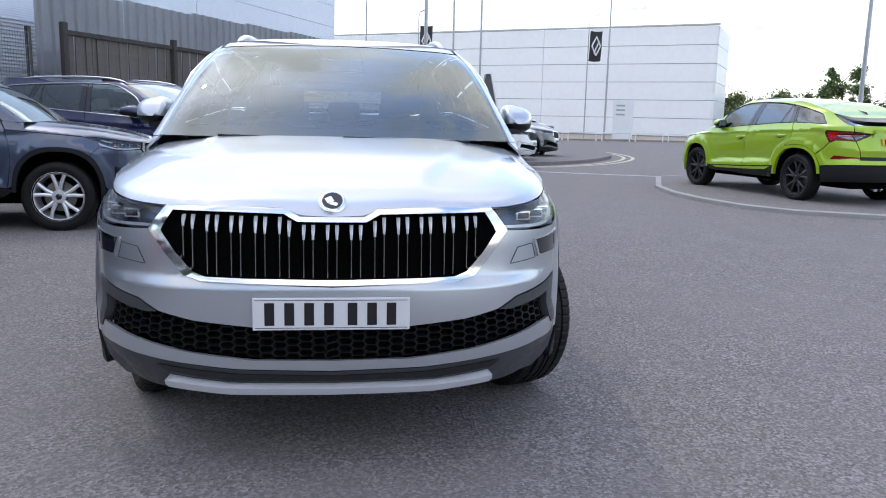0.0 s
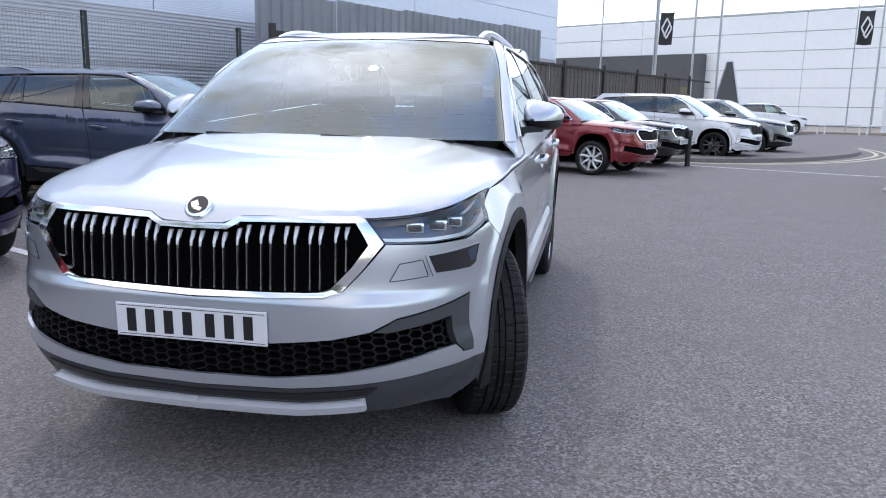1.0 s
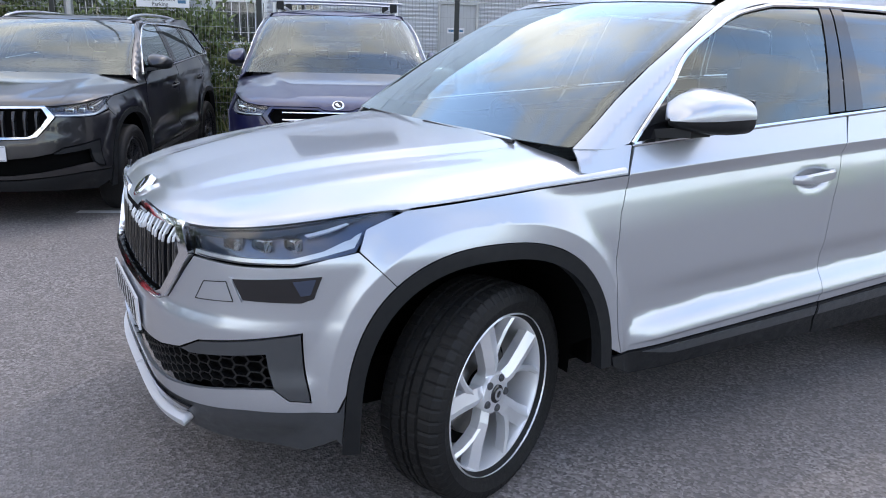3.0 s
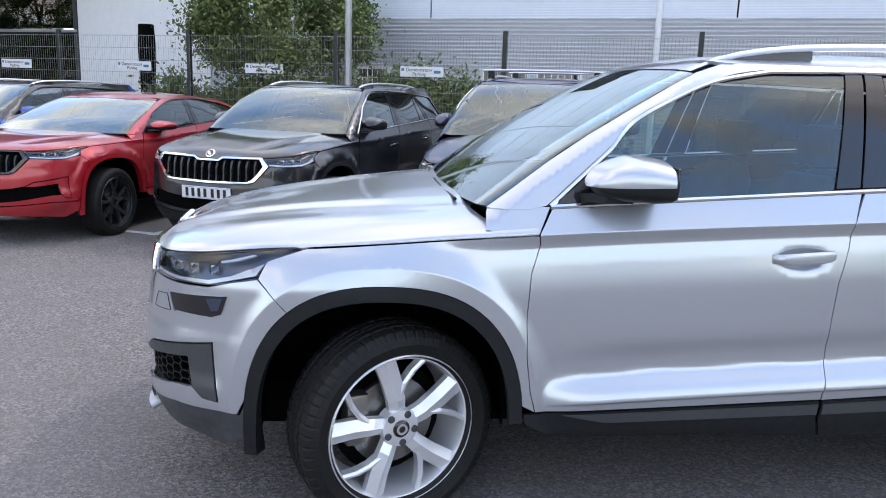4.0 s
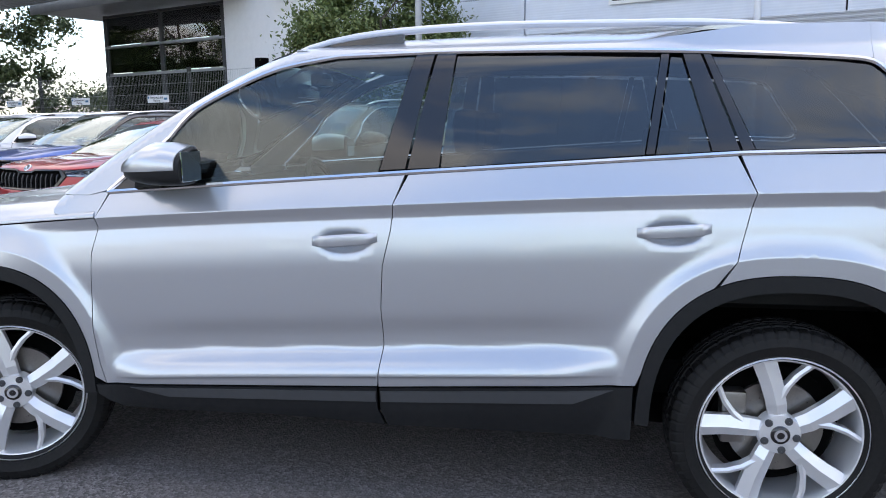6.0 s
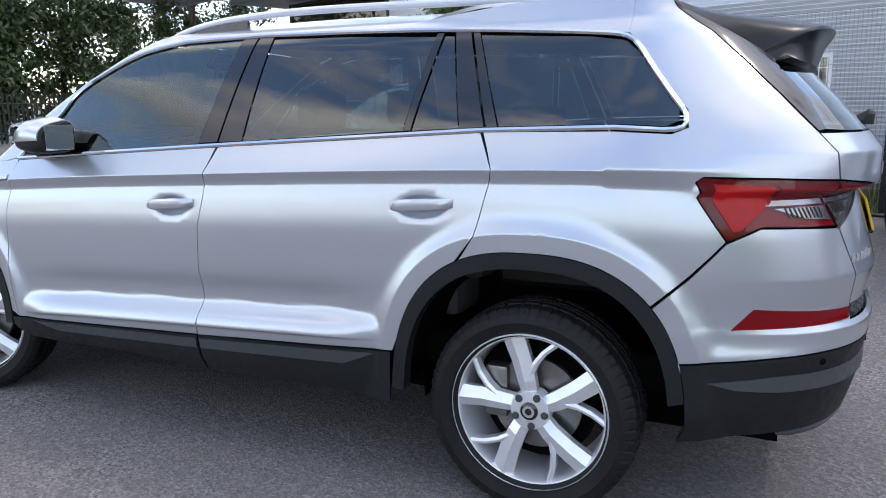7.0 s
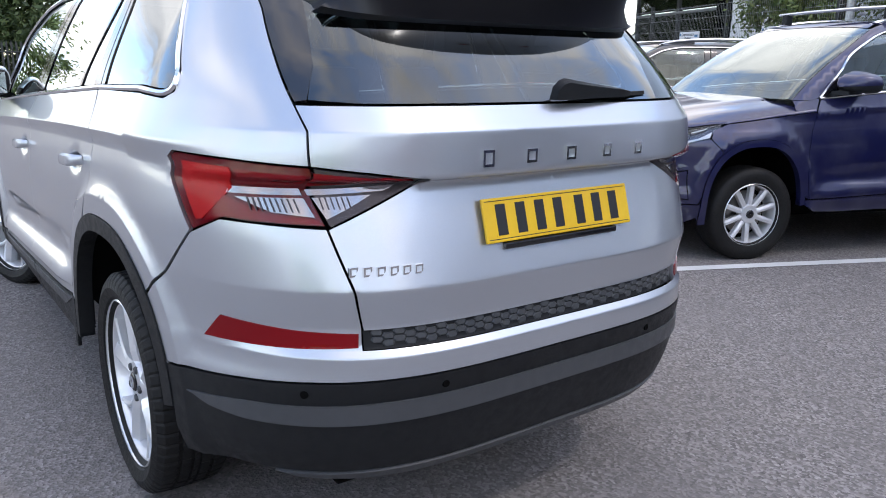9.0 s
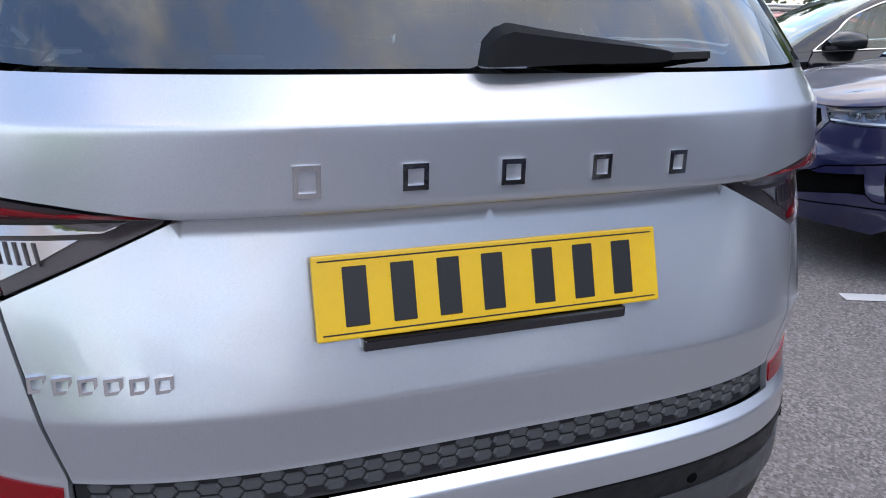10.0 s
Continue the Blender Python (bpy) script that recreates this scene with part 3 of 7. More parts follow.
class Skin:
    """Cuts panels out of a skin and bends them to it; a warp turns the whole car into another."""

    def __init__(self, form, h, warp=None, gap=0.0025):
        self.form, self.h, self.warp, self.gap = form, h, warp, gap

    def bend(self, pts):
        return self.warp(np.asarray(pts, float)) if self.warp else np.asarray(pts, float)

    def at(self, surf, a, b, off=0.0):
        """Places and outward normals on a skin."""
        a, b = np.asarray(a, float), np.asarray(b, float)
        e = 0.002
        p = surf(a, b)
        du = self.bend(surf(a + e, b)) - self.bend(surf(a - e, b))
        dv = self.bend(surf(a, b + e)) - self.bend(surf(a, b - e))
        n = np.cross(du, dv)
        n /= np.maximum(np.linalg.norm(n, axis=-1), 1e-12)[..., None]
        p = self.bend(p)
        ref = p - self.bend(np.array([[0.0, 2.35, 0.75]]))[0]
        if surf == self.form.bonnet or surf == self.form.roof:
            n = np.where(n[..., 2:] < 0, -n, n)
        else:
            ref = ref * np.array([1.0, 0.35, 0.0])
            n = np.where(np.sum(n * ref, -1)[..., None] < 0, -n, n)
        return p + n * off, n

    def panel(self, name, surf, poly, mat, parent, label="", off=0.0, thick=0.012, gap=None, h=None, both=False, mirror=False, lip=0.0):
        """A curved panel with edges. poly in the skin's own coordinates; both: joined with its mirror image in one mesh; mirror: the other side only."""
        h = h or self.h
        p = even(poly, h)
        g = self.gap if gap is None else gap
        if g:
            mid = np.abs(surf(p[:, 0], p[:, 1])[:, 0]) < 1e-6
            a0 = p[:, 0].copy()
            p = shrunk(p, g)
            if both and mid.any():
                if surf == self.form.upper and p[mid, 0].max() < 2.5:
                    p[mid, 0] = self.form.screen(p[mid, 1]) + self.form.glass_d - self.form.cu.length - 0.0005
                else:
                    p[mid, 0] = a0[mid]
        lo, hi = p.min(0), p.max(0)
        gx, gy = np.meshgrid(np.arange(lo[0] + h * 0.5, hi[0], h), np.arange(lo[1] + h * 0.5, hi[1], h))
        gx = gx + (np.arange(gx.shape[0])[:, None] % 2) * h * 0.5
        q = np.stack([gx.ravel(), gy.ravel()], 1)
        q = q[inside(p, q)]
        if len(q):
            q = q[~near(p, q, h * 0.45)]
        if surf in (self.form.lower, self.form.upper):
            f = self.form.fine if h <= 0.03 else self.form.coarse
            f = f[np.all((f > lo) & (f < hi), axis=1)]
            f = f[inside(p, f)] if len(f) else f
            f = f[~near(p, f, 0.003)] if len(f) else f
            if len(f) and len(q):
                keep = [np.min(np.linalg.norm(b[:, None] - f[None], axis=2), axis=1) > min(h * 0.7, 0.013) for b in np.array_split(q, len(q) // 400 + 1)]
                q = np.concatenate([q[np.concatenate(keep)], f])
        pts = np.concatenate([p, q])
        n0 = len(p)
        vs, _, fs, ov, _, _ = delaunay_2d_cdt([Vector(v) for v in pts], [], [list(range(n0))], 1, 1e-6)
        vs = np.array([tuple(v) for v in vs])
        top, nrm = self.at(surf, vs[:, 0], vs[:, 1], off)
        fs = [tuple(f) for f in fs]
        # edge loop in the order given
        where = {}
        for k, src in enumerate(ov):
            for s in src:
                where[s] = k
        loop = [where[k] for k in range(n0) if k in where]
        m = len(vs)
        verts, normals, faces = [*top], [*nrm], list(fs)
        if thick:
            c2 = np.array([vs[k] for k in loop])
            for ring in range(2):
                for j, k in enumerate(loop):
                    verts.append(top[k] - nrm[k] * (thick if ring else 0.0))
                    normals.append(nrm[k])
            L = len(loop)
            # side normals
            P = np.array(verts[m:m + L])
            d = np.roll(P, -1, 0) - np.roll(P, 1, 0)
            sn = np.cross(d, np.array([nrm[k] for k in loop]))
            sn /= np.maximum(np.linalg.norm(sn, axis=1), 1e-9)[:, None]
            area = 0.5 * np.sum(c2[:, 0] * np.roll(c2[:, 1], -1) - np.roll(c2[:, 0], -1) * c2[:, 1])
            cen = P.mean(0)
            if np.sum(np.sum(sn * (P - cen), 1)) < 0:
                sn = -sn
            for j in range(L):
                normals[m + j] = sn[j]
                normals[m + L + j] = sn[j]
                i = (j + 1) % L
                faces.append((m + j, m + i, m + L + i, m + L + j))
        verts, normals = np.array(verts), np.array(normals)
        # face winding to the normals
        for k, f in enumerate(faces):
            a, b, c = verts[f[0]], verts[f[1]], verts[f[2]]
            if np.dot(np.cross(b - a, c - a), normals[f[0]] + normals[f[1]] + normals[f[2]]) < 0:
                faces[k] = f[::-1]
        flip = np.array([-1.0, 1, 1])
        if both:
            nv = len(verts)
            faces = faces + [tuple(i + nv for i in f[::-1]) for f in faces]
            verts, normals = np.concatenate([verts, verts * flip]), np.concatenate([normals, normals * flip])
        elif mirror:
            faces = [f[::-1] for f in faces]
            verts, normals = verts * flip, normals * flip
        return mesh_ob(name, verts, faces, mat, parent, label, normals)

    def pair(self, name, surf, poly, mat, parent, **kw):
        """The same panel on both sides, as two parts."""
        return [self.panel(name, surf, poly, mat, parent, mirror=k, **kw) for k in (False, True)]

    def line(self, surf, pts, off=0.0):
        """Points of a line on a skin."""
        a = np.array(pts, float)
        return [Vector(v) for v in self.at(surf, a[:, 0], a[:, 1], off)[0]]

    def strip(self, name, surf, pts, r, mat, parent, off=0.002, sides=6, label="", mirror=False, flat=1.0, step=0.03):
        """A thin moulding along a line on a skin."""
        p = np.array(pts, float)
        d = np.concatenate([[0], np.cumsum(np.linalg.norm(np.diff(p, axis=0), axis=1))])
        n = max(3, int(d[-1] / max(step, self.h)))
        u = np.union1d(np.linspace(0, d[-1], n), d)
        q = np.stack([np.interp(u, d, p[:, 0]), np.interp(u, d, p[:, 1])], 1)
        path = self.line(surf, q, off)
        if mirror:
            path = [Vector((-v.x, v.y, v.z)) for v in path]
        return part(name, tube(path, r, sides, flat), mat, parent, label, smooth=True)

# ---- cars ----
def wheel_meshes(style="twin", r=0.355, rim=0.245, w=0.235, fine=True):
    """The parts of one wheel, axle along x, outer face to +x, as (name, bmesh, material, smooth, label)."""
    out = []
    n = 300 if fine else 48
    hw = w / 2
    # tyre: sidewall, shoulder, tread with four grooves
    prof = [(rim - 0.006, hw - 0.035), (rim + 0.010, hw - 0.020), (rim + 0.016, hw - 0.010), (rim + 0.045, hw - 0.001), (r - 0.050, hw), (r - 0.024, hw - 0.008), (r - 0.010, hw - 0.020)]
    tread = []
    if fine:
        edges = [hw - 0.022, 0.052, 0.043, 0.016, 0.008]
        tread = [(r - 0.005, hw - 0.026), (r - 0.001, 0.056), (r - 0.009, 0.053), (r - 0.009, 0.045), (r, 0.042), (r, 0.017), (r - 0.009, 0.015), (r - 0.009, 0.008), (r, 0.006)]
    else:
        tread = [(r - 0.004, hw - 0.03), (r, 0.03)]
    prof = prof + tread
    prof = prof + [(q, -x) for q, x in prof[::-1]]
    bm = lathe(prof, n)
    if fine:
        m = len(prof)
        bm.verts.ensure_lookup_table()
        for k in range(n):
            for j, (q, x) in enumerate(prof):
                v = bm.verts[k * m + j]
                cut = 0.0
                if q > r - 0.03 and abs(x) > 0.05 and k % 5 == 0:
                    cut = 0.0045
                elif q > r - 0.002 and abs(x) < 0.05 and k % 8 == (0 if x > 0 else 3):
                    cut = 0.004
                if cut:
                    f = (q - cut) / q
                    v.co.y *= f
                    v.co.z *= f
    out.append(("tyre", bm, RUBBER, not fine, ""))
    face = hw - 0.030
    metal = ALLOY if style != "dark" else DARK_ALLOY
    # rim: lip and barrel
    bm = lathe([(rim + 0.004, face + 0.016), (rim + 0.009, face + 0.012), (rim + 0.004, face - 0.002), (rim - 0.010, face - 0.006), (rim - 0.016, face - 0.02), (rim - 0.022, -0.02), (rim - 0.030, -0.09), (rim - 0.002, -hw + 0.02)][::-1], 64 if fine else 32)
    out.append(("rim", bm, metal, True, ""))
    # spokes
    if style == "twin":
        for k in range(5):
            bm = bmesh.new()
            a = radians(26 + 72 * k)
            rows = []
            for q, rr in enumerate((0.050, 0.10, 0.17, rim - 0.008)):
                t = q / 3
                lift = face - 0.004 - 0.010 * (1 - t) ** 2 + (0.004 if q == 1 else 0)
                cx = a + radians(-4 + 10 * t)
                wl, wr = 0.026 + 0.012 * t, 0.030 + 0.008 * t
                pts = []
                for off, dep in ((-wl, -0.012), (0.004, 0.0), (wr, -0.016), (wr * 0.9, -0.050), (-wl * 0.9, -0.046)):
                    y = rr * math.cos(cx) - off * math.sin(cx)
                    z = rr * math.sin(cx) + off * math.cos(cx)
                    pts.append((lift + dep, y, z))
                rows.append(pts)
            loft(bm, rows)
            rows = []
            for q in range(4):
                t = q / 3
                cx = a + radians(-6 - 22 * t)
                rr = 0.115 + (rim - 0.008 - 0.115) * t
                lift = face - 0.012 + 0.006 * t
                pts = []
                for off, dep in ((-0.011, -0.005), (0.0, 0.0), (0.011, -0.005), (0.010, -0.040), (-0.010, -0.040)):
                    pts.append((lift + dep, rr * math.cos(cx) - off * math.sin(cx), rr * math.sin(cx) + off * math.cos(cx)))
                rows.append(pts)
            loft(bm, rows)
            out.append(("spoke", bm, metal, False, ""))
    else:
        count = {"ten": 10, "five": 5, "dark": 5, "multi": 8}.get(style, 5)
        for k in range(count):
            bm = bmesh.new()
            a = 2 * math.pi * k / count + 0.3
            for side in ((-1, 1) if count == 5 else (0,)):
                rows = []
                for q in range(3):
                    t = q / 2
                    rr = 0.045 + (rim - 0.010 - 0.045) * t
                    cx = a + side * radians(6 + 9 * t) + (0.25 * t if style == "multi" else 0)
                    half = 0.017 if count == 5 else 0.018
                    lift = face - 0.006 - 0.012 * (1 - t) ** 2
                    rows.append([(lift + dep, rr * math.cos(cx) - off * math.sin(cx), rr * math.sin(cx) + off * math.cos(cx)) for off, dep in ((-half, -0.006), (0.0, 0.0), (half, -0.006), (half, -0.04), (-half, -0.04))])
                loft(bm, rows)
            out.append(("spoke", bm, metal, False, ""))
    # hub with centre cap and bolts
    bm = lathe([(0.001, face - 0.004), (0.064, face - 0.010), (0.070, face - 0.022), (0.066, face - 0.07)], 32)
    out.append(("hub", bm, metal, True, ""))
    bm = lathe([(0.0005, face + 0.002), (0.024, face + 0.001), (0.030, face - 0.003), (0.031, face - 0.012)], 24)
    out.append(("centre_cap", bm, GLOSS_BLACK, True, "black centre cap with a pale ring"))
    if fine:
        for k in range(5):
            a = radians(62 + 72 * k)
            bm = lathe([(0.0005, 0.004), (0.010, 0.004), (0.013, 0.0), (0.013, -0.02)], 10)
            bmesh.ops.translate(bm, verts=bm.verts, vec=(face - 0.006, 0.052 * math.cos(a), 0.052 * math.sin(a)))
            out.append(("wheel_bolt", bm, TRIM_GREY, True, ""))
        bm = lathe([(0.012, face + 0.0035), (0.020, face + 0.0035), (0.020, face + 0.001), (0.012, face + 0.001)], 20, closed=True)
        out.append(("badge_ring", bm, SATIN, True, ""))
    bm = lathe([(0.06, face - 0.085), (0.155, face - 0.085), (0.155, face - 0.105), (0.06, face - 0.105)], 40, closed=True)
    out.append(("brake_disc", bm, STEEL, False, "bare steel brake disc"))
    bm = lathe([(0.002, face - 0.11), (0.20, face - 0.12), (0.20, face - 0.13)], 24)
    out.append(("back_plate", bm, VOID, False, ""))
    if fine:
        bm = rounded_block(-0.035, 0.035, -0.04, 0.04, -0.09, 0.09, 0.012)
        bmesh.ops.translate(bm, verts=bm.verts, vec=(face - 0.095, -0.135, 0.03))
        out.append(("brake_caliper", bm, STEEL, True, ""))
    return out


def add_wheel(car, parts, pos, turn, label):
    """One wheel of a car; parts as (name, mesh, material, smooth, label), shared between the wheels."""
    w = new("wheel")
    w.parent = car
    w.matrix_local = pose(*pos, 0, 0, turn)
    w["label"] = label
    for name, me, lab in parts:
        ob = new(name, me)
        ob.parent = w
        if lab:
            ob["label"] = lab
    return w


def wheel_set(car, style, spots, label, fine=False, **kw):
    meshes = []
    for name, bm, mat, smooth, lab in wheel_meshes(style, fine=fine, **kw):
        bmesh.ops.recalc_face_normals(bm, faces=bm.faces)
        me = bpy.data.meshes.new(name)
        bm.to_mesh(me)
        bm.free()
        me.materials.append(mat)
        if smooth:
            me.shade_smooth()
            me.set_sharp_from_angle(angle=radians(40))
        meshes.append((name, me, lab))
    for pos, turn in spots:
        add_wheel(car, meshes, pos, turn, label)


def plate(parent, name, mat, x0, x1, z0, z1, m, label, bars=True):
    """A number plate, its writing as plain bars."""
    bm = rounded_block(x0, x1, -0.004, 0.004, z0, z1, 0.003)
    ob = part(name, bm, mat, parent, label)
    ob.matrix_local = m
    if bars:
        w, h = x1 - x0, z1 - z0
        cuts = [0.075, 0.20, 0.325, 0.45, 0.60, 0.725, 0.85]
        for c in cuts:
            b = part("plate_bar", rounded_block(x0 + w * c, x0 + w * (c + 0.062), -0.0055, -0.002, z0 + h * 0.15, z1 - h * 0.15, 0.001, 1), INK, ob)
        for zz in (z0 + 0.007, z1 - 0.009):
            part("plate_border", rounded_block(x0 + 0.008, x1 - 0.008, -0.005, -0.002, zz, zz + 0.002, 0.0005, 1), INK, ob)
    return ob


BELT = Curve("1.40:1.115 1.87:1.148 2.48:1.187 3.18:1.229 3.54:1.250 3.95:1.263 4.12:1.256")
CLAD = Curve("1.30:0.422 1.39:0.426 2.39:0.467 3.25:0.510")
SILL = Curve("1.30:0.302 1.40:0.304 2.42:0.320 3.23:0.325")
GAP_A = [(1.402, 1.112), (1.367, 1.029), (1.372, 0.993), (1.345, 0.90), (1.337, 0.76), (1.341, 0.62), (1.358, 0.50), (1.378, 0.428)]
GAP_B = [(2.480, 1.185), (2.446, 1.090), (2.434, 0.996), (2.407, 0.88), (2.399, 0.74), (2.403, 0.607), (2.390, 0.506), (2.388, 0.465)]
GAP_C = [(3.538, 1.246), (3.583, 1.131), (3.532, 0.921), (3.498, 0.856)]


def build_car(car, form, paint, h=0.02, warp=None, hero=False, wheel="five", wheel_label="silver alloy wheel with twin spokes", steer=0.0, rails=True, cladding=PLASTIC, trim=CHROME, grille="slats",
              privacy=True, plates=True, wheel_kw=None, rear_plate=True, interior=True, spoiler=GLOSS_BLACK, axles=(0.905, 3.706), track=0.79, roof_paint=None, sill=None):
    """A five-door car from its skin: panels, glass, lamps, trim, wheels and a plain cabin."""
    f = form
    k = Skin(f, h, warp, gap=0.0014 if hero else 0.004)
    low, up = f.lower, f.upper
    before = set()
    bent = set()

    def P(name, surf, poly, mat, both=False, sides=True, parent=car, **kw):
        if both:
            obs = [k.panel(name, surf, poly, mat, parent, both=True, **kw)]
        elif sides:
            obs = k.pair(name, surf, poly, mat, parent, **kw)
        else:
            obs = [k.panel(name, surf, poly, mat, parent, **kw)]
        bent.update(o.name for o in obs)
        return obs

    mid_f, mid_r = f.nose_ya - f.cf.length, f.tail_yb + f.cr.length
    fa, ra = f.axles
    # --- near-black inner shell, added to stand in for the shade inside the joints ---
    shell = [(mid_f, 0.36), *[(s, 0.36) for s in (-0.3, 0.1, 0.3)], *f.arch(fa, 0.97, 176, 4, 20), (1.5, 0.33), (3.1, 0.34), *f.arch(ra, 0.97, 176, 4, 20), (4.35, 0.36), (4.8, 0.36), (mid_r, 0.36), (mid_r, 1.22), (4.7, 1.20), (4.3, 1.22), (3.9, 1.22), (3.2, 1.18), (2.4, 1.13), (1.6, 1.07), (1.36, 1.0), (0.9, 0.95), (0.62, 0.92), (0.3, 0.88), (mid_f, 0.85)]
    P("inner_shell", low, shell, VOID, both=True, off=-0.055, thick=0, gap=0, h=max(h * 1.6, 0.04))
    # --- painted side panels ---
    hood_line = [(y, float(f.crease(y)) - 0.003) for y in (0.60, 0.75, 0.9, 1.1, 1.25, 1.366)]
    fender = [(0.585, 0.962), *hood_line, *GAP_A[2:], *f.arch(fa, 1.0, 8, 128.5, 30), (0.498, 0.8125), (0.444, 0.865), (0.466, 0.919)]
    P("front_wing", low, fender, paint, gap=0.0013)
    door_f = [*[(y, float(BELT(y)) - 0.006) for y in (2.480, 2.2, 1.9, 1.65, 1.41)], *GAP_A[1:], *[(y, float(CLAD(y))) for y in (1.5, 1.9, 2.386)], *GAP_B[::-1][1:-1]]
    doors = P("front_door", low, door_f, paint)
    door_r = [*[(y, float(BELT(y)) - 0.006) for y in (3.53, 3.2, 2.85, 2.49)], *GAP_B[1:], *[(y, float(CLAD(y))) for y in (2.6, 3.0, 3.238)], *f.arch(ra, 1.0, 162, 116, 14), *GAP_C[::-1][1:-1]]
    doors_r = P("rear_door", low, door_r, paint)
    edge = f.edge_at

    ridge = f.ridge
    quarter = [*GAP_C[:3], *f.arch(ra, 1.0, 114, 44, 22), (4.289, 0.940), (4.183, 1.108), (4.205, 1.124), (4.40, 1.120), (4.604, 1.112), (4.590, 1.189), (4.562, 1.247), (4.460, 1.460),
               (4.400, 1.545), (4.24, ridge(4.24)[2]), (4.18, ridge(4.18)[2]), (4.12, ridge(4.12)[2]), (4.05, ridge(4.05)[2]), (3.97, ridge(3.97)[2]), (3.955, 1.543), (4.025, 1.508), (4.11, 1.405), (4.178, 1.312), (4.170, 1.262), (4.117, 1.244), (3.95, 1.251)]
    P("rear_quarter", low, quarter, paint)
    qz = lambda z: float(np.interp(z, [1.10, 1.58], [np.interp(0.955, f.cu.xi, f.cu.q), np.interp(0.953, f.cu.xi, f.cu.q)]))
    qa = qz(1.12)
    glass_s = lambda z: float(f.screen(z)) + f.glass_d - f.cu.length * (1 - qz(z))
    arc_top = [(1.612, 1.312), (1.692, 1.402), (1.835, 1.481), (2.000, 1.549), (2.209, 1.589), (2.56, 1.599), (3.0, 1.595), (3.424, 1.583), (3.838, 1.558), (3.955, 1.543)]
    arc_top = spline(arc_top[:6], 6) + arc_top[6:]
    surround = [(1.392, 1.120), *arc_top, *[(y, edge(y)) for y in (3.97, 3.6, 3.2, 2.8, 2.5, 2.3, 2.15, 2.05)], *[(glass_s(z), z) for z in (1.572, 1.53, 1.45, 1.35, 1.25, 1.16, 1.106)], (1.33, 1.106)]
    P("roof_frame", up, surround, roof_paint or paint, gap=0)
    # --- roof ---
    front_y = lambda x: 1.925 + 0.12 * (x / 0.66) ** 2
    rw = lambda y: float(f.roof_w(y)) - 0.001
    roof = [(0, front_y(0)), *[(x, front_y(x)) for x in (0.2, 0.4, 0.55, 0.64)], *[(rw(y), y) for y in (2.08, 2.5, 3.0, 3.5, 3.9)], *[ridge(s)[:2] for s in (3.97, 4.05, 4.12, 4.18, 4.24)], (0.4, 4.21), (0, 4.22)]
    P("roof_skin", f.roof, roof, roof_paint or paint, both=True, gap=0)
    # --- bonnet ---
    fx = [0.0, 0.10, 0.125, 0.155, *np.linspace(0.19, 0.60, 12), *np.linspace(0.62, 0.85, 24)]
    drop = lambda x: -0.016 if x < 0.11 else (-0.010 if x < 0.13 else 0.004)
    bonnet = [(f.a_of(x, float(f.bonnet_front(x)) + drop(x)) if x > 0 else 0.0, float(f.bonnet_front(x)) + drop(x)) for x in fx]
    lb = f.cb.length
    rear = [f.glass(f.cu.length * qa * t, 1.110) for t in (0.99, 0.97, 0.94, 0.9, 0.84, 0.75, 0.6, 0.45, 0.3, 0.15)]
    bonnet += [*[(lb - 0.001, y) for y in (0.63, 0.7, 0.9, 1.1, 1.3, 1.363)], (f.a_of(0.872, 1.362), 1.362), *[(f.a_of(float(p[0]), float(p[1]) + 0.004), float(p[1]) + 0.004) for p in rear], (0.0, float(f.screen(1.110)) + 0.004)]
    P("bonnet", f.bonnet, bonnet, paint, both=True)
    # --- cowl, windscreen ---
    ga = f.cu.length * qa
    cowl = [(0.0, 1.08), (ga * 0.82, 1.08), (ga * 0.84, 1.14), (0.0, 1.14)]
    P("cowl", f.glass, cowl, PLASTIC, both=True, off=-0.02, thick=0, gap=0)
    zs = (1.106, 1.2, 1.3, 1.4, 1.5, 1.570)
    gz = lambda z: f.cu.length * qz(z)
    head = [(ga * 0.96, 1.574), (ga * 0.8, 1.583), (ga * 0.4, 1.594), (0.0, 1.598)]
    screen = [(0.0, 1.106), *[(gz(z), z) for z in zs], *head]
    ws = P("windscreen", f.glass, screen, GLASS, both=True, thick=0, gap=0.003)[0]
    qi = float(np.interp(0.915, f.cu.xi, f.cu.q))
    gb = f.cu.length * qi
    P("windscreen_header", f.glass, [(0.0, 1.598), (ga * 0.4, 1.594), (ga * 0.8, 1.583), (ga * 0.96, 1.574), (ga * 0.97, 1.60), (ga * 0.8, 1.612), (ga * 0.4, 1.622), (0.0, 1.626)], roof_paint or paint, both=True, off=0.0025, thick=0, gap=0)
    band = [(0.0, 1.106), *[(gz(z), z) for z in zs], *head,
            (0.0, 1.515), (0.05, 1.515), (0.09, 1.522), (0.13, 1.560), (0.15, 1.578), (gb * 0.4, 1.578), (gb * 0.8, 1.568), *[(gz(z) - 0.035, z) for z in (1.550, 1.45, 1.3, 1.19)], (gb * 0.9, 1.168), (0.0, 1.162)]
    P("pillar_base", up, [(1.405, 1.117), (1.366, 1.031), (1.30, 1.022), (glass_s(1.10) + 0.01, 1.040), (glass_s(1.106), 1.110), (1.33, 1.116)], paint, off=-0.004, thick=0.01, gap=0.001)
    P("windscreen_border", f.glass, band, GLOSS_BLACK, both=True, off=-0.005, thick=0, gap=0.003)
    # --- side glass and pillars ---
    tint = DARK_GLASS if privacy else GLASS
